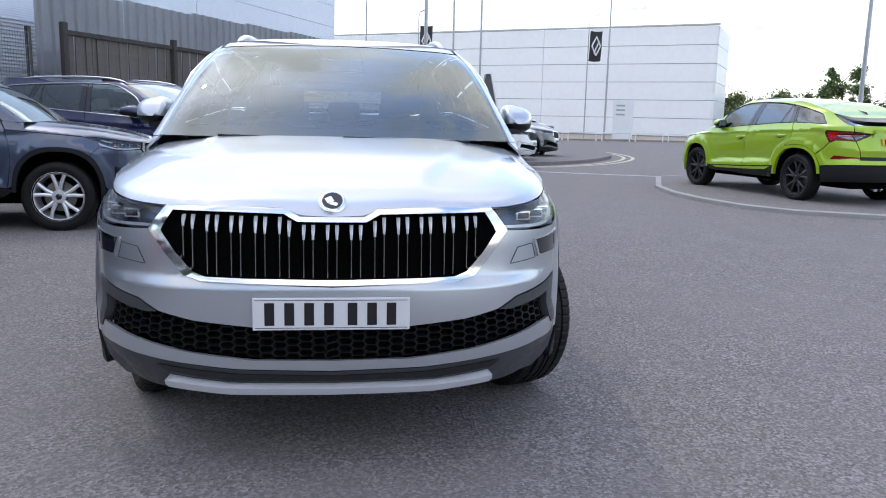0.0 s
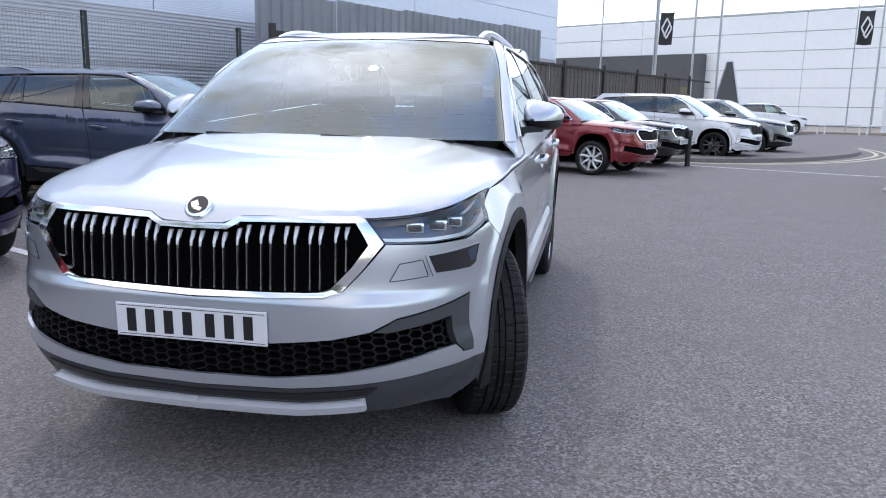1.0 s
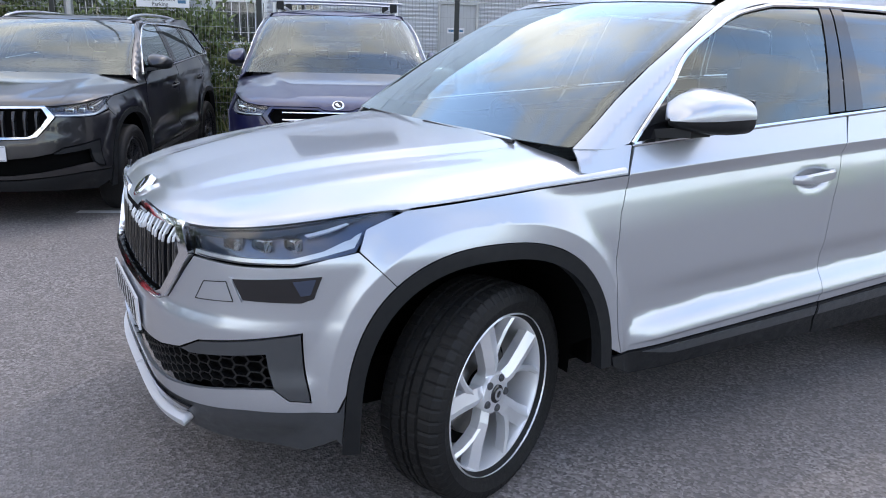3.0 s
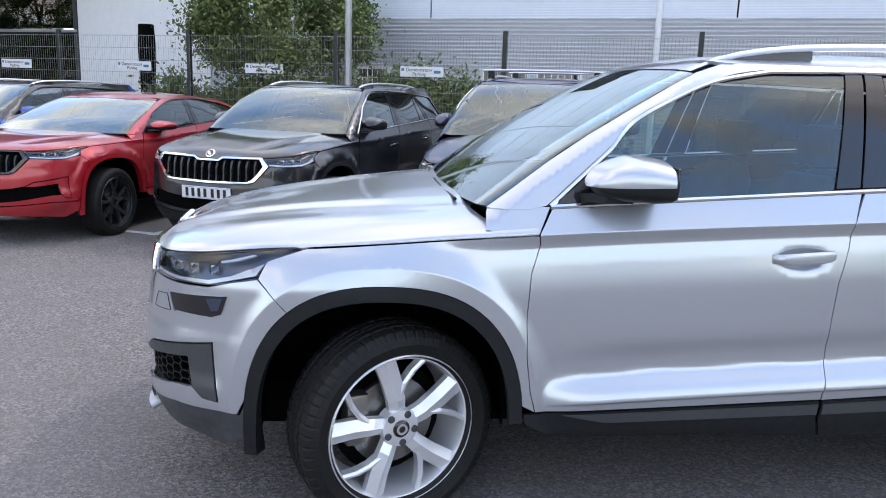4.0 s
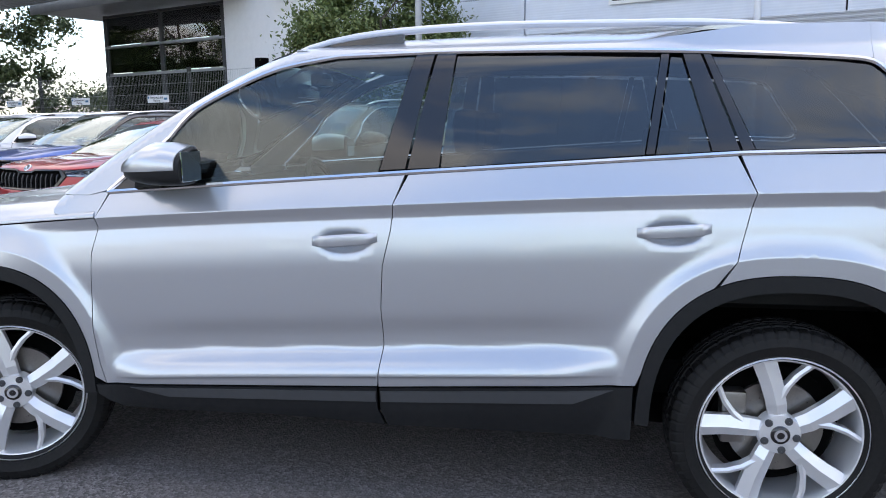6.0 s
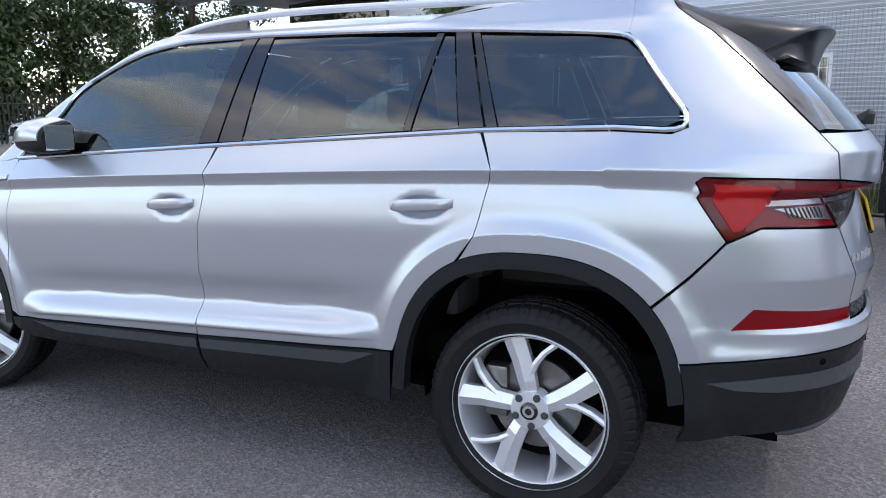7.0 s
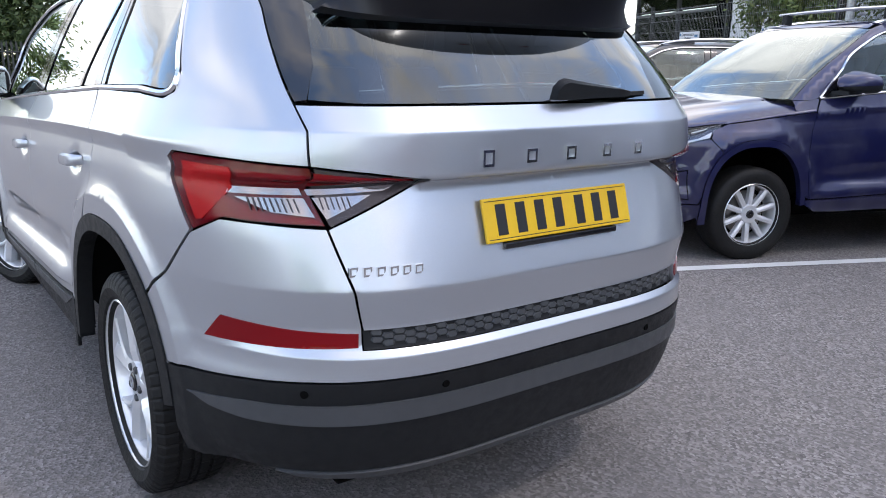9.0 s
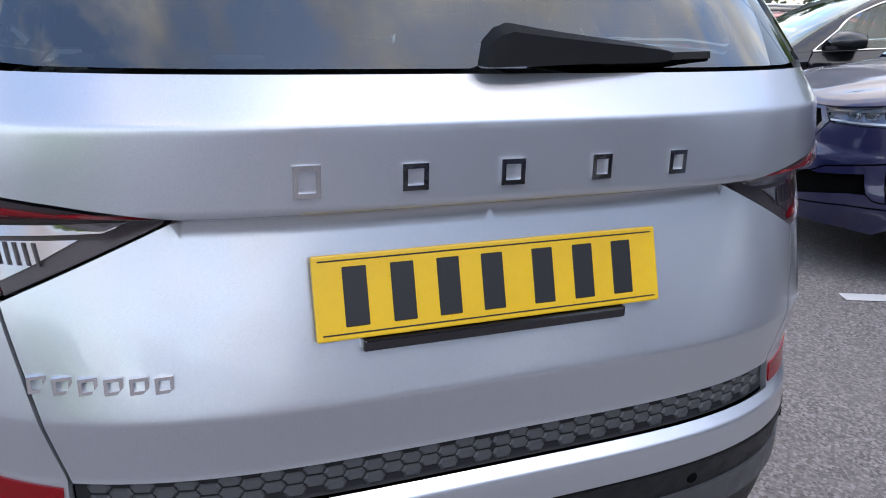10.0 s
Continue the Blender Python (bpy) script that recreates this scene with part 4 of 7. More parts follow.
    win_f = [(1.455, 1.130), *[(y, float(BELT(y)) + 0.008) for y in (1.7, 2.0, 2.386)], (2.484, 1.582), *spline([(2.209, 1.574), (2.003, 1.534), (1.842, 1.466), (1.701, 1.388), (1.622, 1.302)], 6)]
    P("front_side_window", up, win_f, GLASS, off=-0.006, thick=0, gap=0.002)
    win_r = [(2.594, 1.204), (2.9, 1.224), (3.250, 1.246), (3.305, 1.562), (2.95, 1.576), (2.628, 1.580)]
    P("rear_side_window", up, win_r, tint, off=-0.006, thick=0, gap=0.002)
    P("fixed_rear_window", up, [(3.282, 1.247), (3.452, 1.256), (3.372, 1.560), (3.335, 1.562)], tint, off=-0.006, thick=0, gap=0.002)
    win_q = [(3.585, 1.262), (3.95, 1.272), (4.105, 1.266), (4.150, 1.282), (4.155, 1.315), (4.092, 1.402), (4.012, 1.490), (3.94, 1.526), (3.838, 1.540), (3.465, 1.560)]
    P("quarter_window", up, win_q, tint, off=-0.006, thick=0, gap=0.002)
    for poly in ([(2.390, 1.195), (2.478, 1.200), (2.552, 1.588), (2.486, 1.587)], [(2.485, 1.200), (2.592, 1.205), (2.626, 1.584), (2.560, 1.588)], [(3.252, 1.247), (3.280, 1.248), (3.333, 1.570), (3.306, 1.570)],
                 [(3.454, 1.256), (3.538, 1.260), (3.430, 1.570), (3.374, 1.570)], [(3.545, 1.260), (3.583, 1.262), (3.463, 1.566), (3.437, 1.570)], [(1.412, 1.124), (1.56, 1.137), (1.585, 1.262), (1.60, 1.285)]):
        P("pillar_trim", up, poly, GLOSS_BLACK, off=-0.002, thick=0.004, gap=0.001)
    outline = [(1.405, 1.118), (1.615, 1.302), (1.697, 1.394), (1.840, 1.474), (2.003, 1.542), (2.209, 1.581), (2.56, 1.591), (3.0, 1.587), (3.424, 1.575), (3.838, 1.549), (3.95, 1.533), (4.02, 1.497), (4.102, 1.402), (4.160, 1.320), (4.170, 1.298), (4.167, 1.278), (4.153, 1.264), (4.130, 1.257), (4.095, 1.2555), (3.95, 1.262)]
    outline = [outline[0]] + spline(outline[1:6], 6) + spline(outline[6:13], 4)[:-1] + outline[12:]
    outline += [(y, float(BELT(y)) + 0.001) for y in (3.54, 3.0, 2.48, 1.9, 1.6, 1.405)]
    for mirrored in (False, True):
        k.h, keep = min(h, 0.05), k.h
        ob = k.strip("window_moulding", up, outline, 0.0082 if trim is CHROME else 0.006, trim, car, off=0.001, mirror=mirrored, label="bright metal window moulding" if trim is CHROME else "")
        k.h = keep
        bent.add(ob.name)
    # --- side trim, wheel arches ---
    trim_f = [(1.336, float(CLAD(1.34))), *[(y, float(CLAD(y)) - 0.004) for y in (1.5, 1.9, 2.384)], (2.383, 0.385), (2.405, 0.322), *[(y, float(SILL(y)) + 0.025) for y in (2.0, 1.6)], (1.43, float(SILL(1.43)) + 0.035), (1.345, float(SILL(1.345)) + 0.085)]
    P("side_trim", low, trim_f, sill or cladding, off=0.004, gap=0.0015)
    trim_r = [*[(y, float(CLAD(y)) - 0.004) for y in (2.391, 2.8, 3.232)], (3.228, 0.326), *[(y, float(SILL(y))) for y in (2.8, 2.413)], (2.391, 0.385)]
    P("side_trim", low, trim_r, sill or cladding, off=0.004, gap=0.0015)
    for poly in ([(1.47, 0.420), (2.380, 0.452), (2.380, 0.412), (1.62, 0.390)], [(2.396, 0.453), (3.170, 0.492), (3.040, 0.438), (2.396, 0.412)]):
        P("trim_insert", low, poly, TRIM_GREY if cladding is not paint else paint, off=0.009, thick=0.006, gap=0.001)
    inner_f, outer_f = f.arch(fa, 0.905, 186, 3, 44), f.arch(fa, 0.997, 3, 186, 44)
    P("wheel_arch_trim", low, inner_f + outer_f, cladding, off=0.005, thick=0.05, gap=0)
    inner_r, outer_r = f.arch(ra, 0.905, 178, 8, 40), f.arch(ra, 0.997, 8, 178, 40)
    P("wheel_arch_trim", low, inner_r + outer_r, cladding, off=0.005, thick=0.05, gap=0)
    # wheel wells, their deep shade put into the near-black colour
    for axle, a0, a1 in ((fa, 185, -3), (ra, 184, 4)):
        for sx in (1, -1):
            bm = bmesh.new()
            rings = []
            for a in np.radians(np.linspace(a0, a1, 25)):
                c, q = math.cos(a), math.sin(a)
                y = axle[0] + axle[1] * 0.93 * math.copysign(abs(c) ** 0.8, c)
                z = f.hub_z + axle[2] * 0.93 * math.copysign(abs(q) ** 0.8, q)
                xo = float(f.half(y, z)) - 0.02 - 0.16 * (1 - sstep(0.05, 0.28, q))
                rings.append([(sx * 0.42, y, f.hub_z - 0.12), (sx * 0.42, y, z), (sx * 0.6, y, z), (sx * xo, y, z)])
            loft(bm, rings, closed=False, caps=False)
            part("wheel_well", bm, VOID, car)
    # --- nose ---
    bumper = [(mid_f, 0.648), (-0.391, 0.658), (-0.242, 0.664), (-0.185, 0.684), (-0.118, 0.755), (-0.055, 0.830), (0.121, 0.823), (0.264, 0.826), (0.354, 0.848), (0.442, 0.863), (0.498, 0.8125), *f.arch(fa, 1.0, 128.5, 171, 16),
              (0.384, 0.408), (0.127, 0.409), (-0.102, 0.386), (-0.353, 0.362), (mid_f, 0.352), (mid_f, 0.392), (-0.417, 0.396), (-0.197, 0.421), (-0.023, 0.451), (0.131, 0.476), (0.217, 0.480), (0.257, 0.446), (0.318, 0.440),
              (0.303, 0.642), (-0.004, 0.597), (-0.088, 0.557), (-0.214, 0.532), (-0.414, 0.512), (mid_f, 0.505)]
    P("front_bumper", low, bumper, paint, both=True, gap=0.0013 if hero else None, h=min(h, 0.02) if hero else h)
    blade = [(-0.080, 0.556), (-0.006, 0.593), (0.300, 0.638), (0.315, 0.443), (0.258, 0.449), (0.220, 0.482), (0.206, 0.580), (-0.036, 0.552)]
    P("bumper_corner_trim", low, blade, TRIM_GREY if hero else cladding, off=0.003, thick=0.03, gap=0.001)
    opening = [(mid_f, 0.505), (-0.414, 0.512), (-0.214, 0.532), (-0.085, 0.550), (0.206, 0.580), (0.222, 0.482), (0.131, 0.476), (-0.023, 0.451), (-0.197, 0.421), (-0.417, 0.396), (mid_f, 0.392)]
    # near-black sheet stands in for the shaded depth behind the lower opening
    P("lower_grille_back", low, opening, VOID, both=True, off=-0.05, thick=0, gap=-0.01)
    chin = [(mid_f, 0.348), (-0.353, 0.358), (-0.102, 0.383), (0.127, 0.406), (0.390, 0.405), *f.arch(fa, 1.0, 172, 184, 4), (0.379, 0.306), (0.284, 0.250), (0.133, 0.262), (-0.079, 0.268), (mid_f, 0.262)]
    P("chin_trim", low, chin, TRIM_GREY if hero else cladding, both=True, off=-0.006)
    if hero:
        lip = [(mid_f, 0.283), (-0.30, 0.288), (-0.085, 0.306), (-0.080, 0.316), (-0.09, 0.330), (-0.30, 0.310), (mid_f, 0.304)]
        P("front_lip", low, lip, SATIN_LIP, both=True, off=0.030, thick=0.035, gap=0)
        slot = [(mid_f, 0.318), (-0.30, 0.324), (-0.10, 0.344), (-0.07, 0.372), (-0.353, 0.346), (mid_f, 0.336)]
        P("chin_slot", low, slot, GLOSS_BLACK, both=True, off=0.006, thick=0.008, gap=0)
        # honeycomb
        verts, faces = [], []
        dx, dz = 0.056, 0.027
        hexa = [(0.5, 0.0), (0.30, 0.5), (-0.30, 0.5), (-0.5, 0.0), (-0.30, -0.5), (0.30, -0.5)]
        opn = np.array(opening)
        for sx in (1, -1):
            for i in range(0, 28):
                for j in range(0, 12):
                    cs, cz = mid_f + i * dx * 0.80, 0.385 + j * dz + (dz / 2 if i % 2 else 0)
                    if i == 0 and sx < 0:
                        continue
                    if not inside(opn, np.array([[max(cs, mid_f + 0.001), cz]]))[0]:
                        continue
                    base = len(verts)
                    for scale, off in ((1.0, -0.022), (0.86, -0.022), (0.80, -0.047)):
                        ring = np.array([(cs + px * dx * scale, cz + pz * dz * scale) for px, pz in hexa])
                        pts = k.at(low, ring[:, 0], ring[:, 1], off)[0]
                        if i <= 0:
                            pts[:, 0] = (ring[:, 0] - mid_f)
                        for v in pts:
                            verts.append((sx * v[0], v[1], v[2]))
                    for a in range(2):
                        for q in range(6):
                            r_ = (q + 1) % 6
                            quad = (base + a * 6 + q, base + a * 6 + r_, base + a * 6 + 6 + r_, base + a * 6 + 6 + q)
                            faces.append(quad if sx > 0 else quad[::-1])
        mesh_ob("honeycomb_mesh", verts, faces, GRILLE_BLACK, car)
    # --- grille ---
    go = [(mid_f, 0.878), (mid_f + 0.110, 0.879), (mid_f + 0.158, 0.904), (mid_f + 0.33, 0.909), (-0.112, 0.911), (-0.063, 0.831), (-0.125, 0.752), (-0.190, 0.680), (-0.246, 0.661), (-0.391, 0.655), (mid_f, 0.648)]
    gi = [(mid_f, 0.667), (-0.391, 0.673), (-0.262, 0.679), (-0.220, 0.697), (-0.162, 0.759), (-0.112, 0.828), (-0.142, 0.892), (mid_f + 0.34, 0.890), (mid_f + 0.166, 0.886), (mid_f + 0.118, 0.861), (mid_f, 0.860)]
    P("grille_frame", low, go + gi, trim if grille == "slats" else paint, both=True, off=0.012 if grille == "slats" else -0.004, thick=0.05, gap=0.001, h=min(h, 0.025), label="bright metal grille surround" if trim is CHROME and grille == "slats" else "")
    # near-black sheet added behind the slats in place of shaded depth
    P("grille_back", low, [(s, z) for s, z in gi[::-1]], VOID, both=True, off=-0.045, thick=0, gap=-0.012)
    if grille == "slats":
        gin = np.array([(s, z) for s, z in gi])
        for j in range(-6, 7):
            for sub in ((-0.0155, 0.0155) if hero else (0.0,)):
                x = 0.079 * j + sub
                s = f.s_front(abs(x), 0.78)
                zz = np.linspace(0.66, 0.90, 121)
                ok = inside(gin, np.stack([np.full(121, max(s, mid_f + 0.002)), zz], 1))
                if ok.sum() < 8:
                    continue
                z0, z1 = zz[ok][0] + 0.002, zz[ok][-1] - 0.006
                rows = []
                for z in np.linspace(z0, z1, 7 if hero else 4):
                    v = k.at(low, np.array([s]), np.array([z]))[0][0]
                    t = (z - z0) / (z1 - z0)
                    y = v[1] + 0.002 + (0.018 * max(t - 0.8, 0) / 0.2) + 0.008 * (1 - t)
                    wd = (0.0042 if hero else 0.010) * (0.75 + 0.5 * sstep(0.55, 0.85, t))
                    if not hero:
                        v[0] = v[0]
                    rows.append([(x - wd, y + 0.004, v[2]), (x, y, v[2]), (x + wd, y + 0.004, v[2]), (x + wd, y + 0.045, v[2]), (x - wd, y + 0.045, v[2])])
                bm = bmesh.new()
                loft(bm, rows)
                slat = part("grille_slat", bm, GLOSS_BLACK if hero else DARK_ALLOY, car)
                if warp:
                    slat.data.vertices.foreach_set("co", k.bend(np.array([tuple(q.co) for q in slat.data.vertices])).ravel())
                    bent.add(slat.name)
                if hero:
                    bm = bmesh.new()
                    rows2 = []
                    for z in np.linspace(z0 + (z1 - z0) * 0.72, z1 - 0.004, 4):
                        v = k.at(low, np.array([s]), np.array([z]))[0][0]
                        t = (z - z0) / (z1 - z0)
                        y = v[1] + 0.0005 + (0.018 * max(t - 0.8, 0) / 0.2) + 0.008 * (1 - t)
                        wd = 0.0036 + 0.0026 * sstep(0.72, 0.9, t)
                        rows2.append([(x - wd, y + 0.003, v[2]), (x, y - 0.001, v[2]), (x + wd, y + 0.003, v[2]), (x + wd, y + 0.012, v[2]), (x - wd, y + 0.012, v[2])])
                    loft(bm, rows2)
                    part("slat_tip", bm, LAMP_WHITE, slat, "bright tip of the grille slat")
                    bm = bmesh.new()
                    rows3 = []
                    for z in np.linspace(z0 + 0.004, z0 + (z1 - z0) * 0.72, 4):
                        v = k.at(low, np.array([s]), np.array([z]))[0][0]
                        t = (z - z0) / (z1 - z0)
                        y = v[1] + 0.0008 + 0.008 * (1 - t)
                        rows3.append([(x - 0.0012, y + 0.001, v[2]), (x, y, v[2]), (x + 0.0012, y + 0.001, v[2]), (x, y + 0.006, v[2])])
                    loft(bm, rows3)
                    part("slat_edge", bm, STEEL, slat)
    else:
        for z in (0.735, 0.80, 0.86) if grille == "bars" else ():
            s1 = f.s_front(0.44, z)
            bar = [(mid_f, z), (s1, z), (s1, z + 0.009), (mid_f, z + 0.009)]
            P("grille_bar", low, bar, trim, both=True, off=-0.004, thick=0.02, gap=0)
    # badge
    by = f.bonnet(0.0, 0.055)
    bm = lathe([(0.0005, 0.006), (0.036, 0.006), (0.043, 0.004), (0.047, 0.0), (0.047, -0.012)], 40)
    badge = part("badge", bm, CHROME, car, "round bright badge", smooth=True)
    tilt = -30
    badge.matrix_local = Matrix.Translation((0, float(by[1]) - 0.006, float(by[2]) + 0.006)) @ Matrix.Rotation(radians(-44), 4, "X") @ Matrix.Rotation(radians(-90), 4, "Z")
    if warp:
        c = k.bend(np.array([[0, float(by[1]) - 0.006, float(by[2]) + 0.006]]))[0]
        badge.matrix_local = Matrix.Translation(tuple(c)) @ Matrix.Rotation(radians(-44), 4, "X") @ Matrix.Rotation(radians(-90), 4, "Z")
    part("badge_field", lathe([(0.0005, 0.0075), (0.034, 0.0075), (0.035, 0.005)], 32), GLOSS_BLACK, badge, "", smooth=True)
    bm = bmesh.new()
    block(bm, 0.0075, 0.0095, -0.020, 0.004, -0.006, 0.018, Matrix.Rotation(0.5, 4, "X"))
    block(bm, 0.0075, 0.0095, -0.004, 0.022, -0.020, -0.006, Matrix.Rotation(-0.3, 4, "X"))
    part("badge_shape", bm, CHROME, badge)
    bent.update((badge.name, *[o.name for o in badge.children]))
    # --- head lamps ---
    hl = [(-0.105, 0.905), (0.05, 0.912), (0.20, 0.925), (0.34, 0.942), (0.46, 0.957), (0.560, 0.966), (0.464, 0.916), (0.436, 0.872), (0.354, 0.853), (0.264, 0.832), (0.121, 0.829), (-0.052, 0.835)]
    lens = P("head_lamp", low, hl, LENS, off=0.001, thick=0.02, gap=0.001, label="clear head lamp with a pale lower edge")
    for j, lamp in enumerate(lens):
        m = {"mirror": bool(j)}
        back = k.panel("lamp_housing", low, hl, LAMP_DARK, lamp, off=-0.036, thick=0, gap=-0.006, **m)
        guide = k.panel("light_guide", low, [(-0.055, 0.838), (0.12, 0.833), (0.262, 0.836), (0.35, 0.857), (0.432, 0.876), (0.455, 0.914), (0.436, 0.906), (0.344, 0.869), (0.253, 0.848), (0.11, 0.844), (-0.062, 0.848)], LAMP_WHITE, lamp, off=-0.010, thick=0.02, gap=0, **m)
        bent.update((back.name, guide.name))
        bow = k.panel("lamp_brow", low, [(-0.095, 0.902), (0.05, 0.908), (0.20, 0.921), (0.40, 0.946), (0.52, 0.960), (0.40, 0.936), (0.2, 0.904), (-0.085, 0.882)], GLOSS_BLACK, lamp, off=-0.012, thick=0.02, gap=0, **m)
        bent.add(bow.name)
        upper_guide = k.panel("lamp_strip", low, [(0.30, 0.905), (0.36, 0.918), (0.415, 0.935), (0.405, 0.938), (0.35, 0.924), (0.29, 0.911)], LAMP_WHITE, lamp, off=-0.008, thick=0.01, gap=0, **m)
        bent.add(upper_guide.name)
        for q, wide in ((0.065, 0.030), (0.16, 0.034), (0.255, 0.026)):
            z = 0.880 + 0.04 * q
            c, nn = k.at(low, np.array([q]), np.array([z]), -0.030)
            v = Vector(c[0]) if not j else Vector((-c[0][0], c[0][1], c[0][2]))
            place = Matrix.Translation(v) @ Matrix.Rotation(radians(18 if not j else -18), 4, "Z")
            bm = rounded_block(-wide, wide, -0.012, 0.015, -0.017, 0.017, 0.006)
            ob = part("lamp_module", bm, CHROME, lamp, smooth=True)
            ob.matrix_local = place
            face = part("module_lens", rounded_block(-wide * 0.72, wide * 0.72, -0.016, -0.010, -0.011, 0.011, 0.003), GLOSS_BLACK, ob, smooth=True)
            bent.update((ob.name, face.name))
    if hero:
        fog = [(0.090, 0.787), (0.343, 0.803), (0.322, 0.739), (0.287, 0.727), (0.124, 0.729)]
        for j, ob in enumerate(P("fog_lamp", low, fog, GLOSS_BLACK, off=0.004, thick=0.006, gap=0.001, label="small fog lamp behind dark glass")):
            k.panel("fog_reflector", low, [(0.262, 0.788), (0.325, 0.795), (0.312, 0.752), (0.285, 0.748)], LAMP_DARK, ob, off=0.0052, thick=0.002, gap=0, mirror=bool(j))
        P("washer_cover", low, [(-0.008, 0.767), (0.070, 0.776), (0.094, 0.722), (-0.040, 0.712)], paint, off=0.0012, thick=0.003, gap=0.0)
        for mirrored in (False, True):
            k.strip("cover_joint", low, [(-0.008, 0.767), (0.070, 0.776), (0.094, 0.722), (-0.040, 0.712), (-0.008, 0.767)], 0.0016, INK, car, off=0.0012, mirror=mirrored)
        P("lamp_notch", low, [(0.078, 0.790), (0.088, 0.790), (0.122, 0.724), (0.110, 0.722)], paint, off=0.006, thick=0.01, gap=0)
    # --- tail ---
    rb = [*f.arch(ra, 1.0, 43, 17, 10), (4.167, 0.576), (4.428, 0.597), (4.610, 0.606), (4.819, 0.609), (mid_r, 0.609), (mid_r, 0.617), (mid_r, 0.661), (mid_r, 0.669), (mid_r, 0.682), (4.733, 0.682), (4.736, 0.735), (4.709, 0.836), (4.670, 0.968), (4.50, 0.975), (4.395, 0.977), (4.289, 0.934)]
    P("rear_bumper", low, rb, paint, both=True)
    tg = [(4.566, 1.244), (4.593, 1.189), (4.608, 1.112), (4.75, 1.098), (4.890, 1.080), (4.915, 1.070), (4.890, 1.062), (4.674, 0.967), (4.713, 0.836), (4.740, 0.728), (mid_r, 0.728), *[(mid_r, z) for z in (0.731, 0.739, 0.747, 0.813, 0.821, 0.829, 0.837, 1.054, 1.062, 1.070, 1.077, 1.085, 1.093, 1.176, 1.184, 1.192, 1.200)], (mid_r, 1.244)]
    P("tailgate", low, tg, paint, both=True, h=min(h, 0.016) if hero else h)
    strip = [(4.738, 0.684), (mid_r, 0.684), (mid_r, 0.726), (4.738, 0.726)]
    P("loading_strip", low, strip, PLASTIC, both=True, off=-0.008, thick=0.004, gap=0)
    if hero:
        verts, faces = [], []
        hexa = [(0.5, 0.0), (0.34, 0.5), (-0.34, 0.5), (-0.5, 0.0), (-0.34, -0.5), (0.34, -0.5)]
        for sx in (1, -1):
            for i in range(20):
                for j in range(2):
                    cs, cz = mid_r - 0.016 - i * 0.0285, 0.696 + j * 0.018 + (0.009 if i % 2 else 0) - 0.002
                    if cs < 4.75:
                        continue
                    base = len(verts)
                    for scale, off in ((0.92, -0.0075), (0.7, -0.004)):
                        ring = np.array([(cs + px * 0.036 * scale, cz + pz * 0.017 * scale) for px, pz in hexa])
                        for v in k.at(low, ring[:, 0], ring[:, 1], off)[0]:
                            verts.append((sx * v[0], v[1], v[2]))
                    for q in range(6):
                        r_ = (q + 1) % 6
                        quad = (base + q, base + r_, base + 6 + r_, base + 6 + q)
                        faces.append(quad)
                    faces.append(tuple(range(base + 6, base + 12)))
        mesh_ob("strip_pattern", verts, faces, TRIM_GREY, car)
    rc = [*f.arch(ra, 1.0, 16, 2, 5), (4.19, 0.315), (4.30, 0.330), (4.54, 0.345), (4.86, 0.352), (mid_r, 0.352), (mid_r, 0.606), (4.819, 0.606), (4.610, 0.603), (4.428, 0.594), (4.170, 0.572)]
    P("rear_bumper_trim", low, rc, sill or cladding, both=True, off=0.002)
    if hero:
        P("bumper_band", low, [(4.25, 0.520), (4.45, 0.540), (4.80, 0.548), (mid_r, 0.548), (mid_r, 0.495), (4.80, 0.495), (4.45, 0.492), (4.33, 0.500)], TRIM_GREY, both=True, off=0.007, thick=0.008, gap=0)
        P("skid_lip", low, [(4.50, 0.340), (4.80, 0.348), (mid_r, 0.348), (mid_r, 0.325), (4.80, 0.322), (4.56, 0.325)], TRIM_GREY, both=True, off=0.008, thick=0.02, gap=0)
        for s in (4.60, 4.95):
            for mirrored in (False, True):
                c, nn = k.at(low, np.array([s]), np.array([0.575]), 0.004)
                bm = lathe([(0.0005, 0.001), (0.009, 0.001), (0.0105, -0.002), (0.0105, -0.01)], 14)
                ob = part("parking_sensor", bm, VOID, car, smooth=True)
                az = math.atan2(nn[0][1], nn[0][0])
                v = c[0]
                ob.matrix_local = pose(v[0] if not mirrored else -v[0], v[1], v[2], 0, 0, math.degrees(az) if not mirrored else 180 - math.degrees(az))
    # tail lamps
    outer = [(4.186, 1.108), (4.205, 1.121), (4.40, 1.117), (4.603, 1.109), (4.668, 0.974), (4.50, 0.978), (4.400, 0.981), (4.293, 0.941)]
    inner = [(4.611, 1.109), (4.75, 1.095), (4.885, 1.078), (4.908, 1.070), (4.885, 1.061), (4.678, 0.972)]
    lit = [("lamp_red", [(4.232, 1.103), (4.395, 1.100), (4.435, 1.052), (4.335, 0.972), (4.312, 0.968)], RED_BRIGHT), ("lamp_red_bar", [(4.41, 1.098), (4.600, 1.092), (4.609, 1.064), (4.445, 1.062)], RED_DEEP), ("lamp_pale_bar", [(4.425, 1.056), (4.609, 1.058), (4.617, 1.043), (4.415, 1.040)], LAMP_CLEAR),
           ("lamp_reflector", [(4.440, 1.033), (4.620, 1.037), (4.645, 0.994), (4.54, 1.003)], LAMP_CLEAR), ("lamp_red_low", [(4.350, 0.980), (4.410, 1.034), (4.53, 0.999), (4.648, 0.989), (4.660, 0.978), (4.50, 0.982), (4.41, 0.985), (4.345, 0.968)], RED_DEEP)]
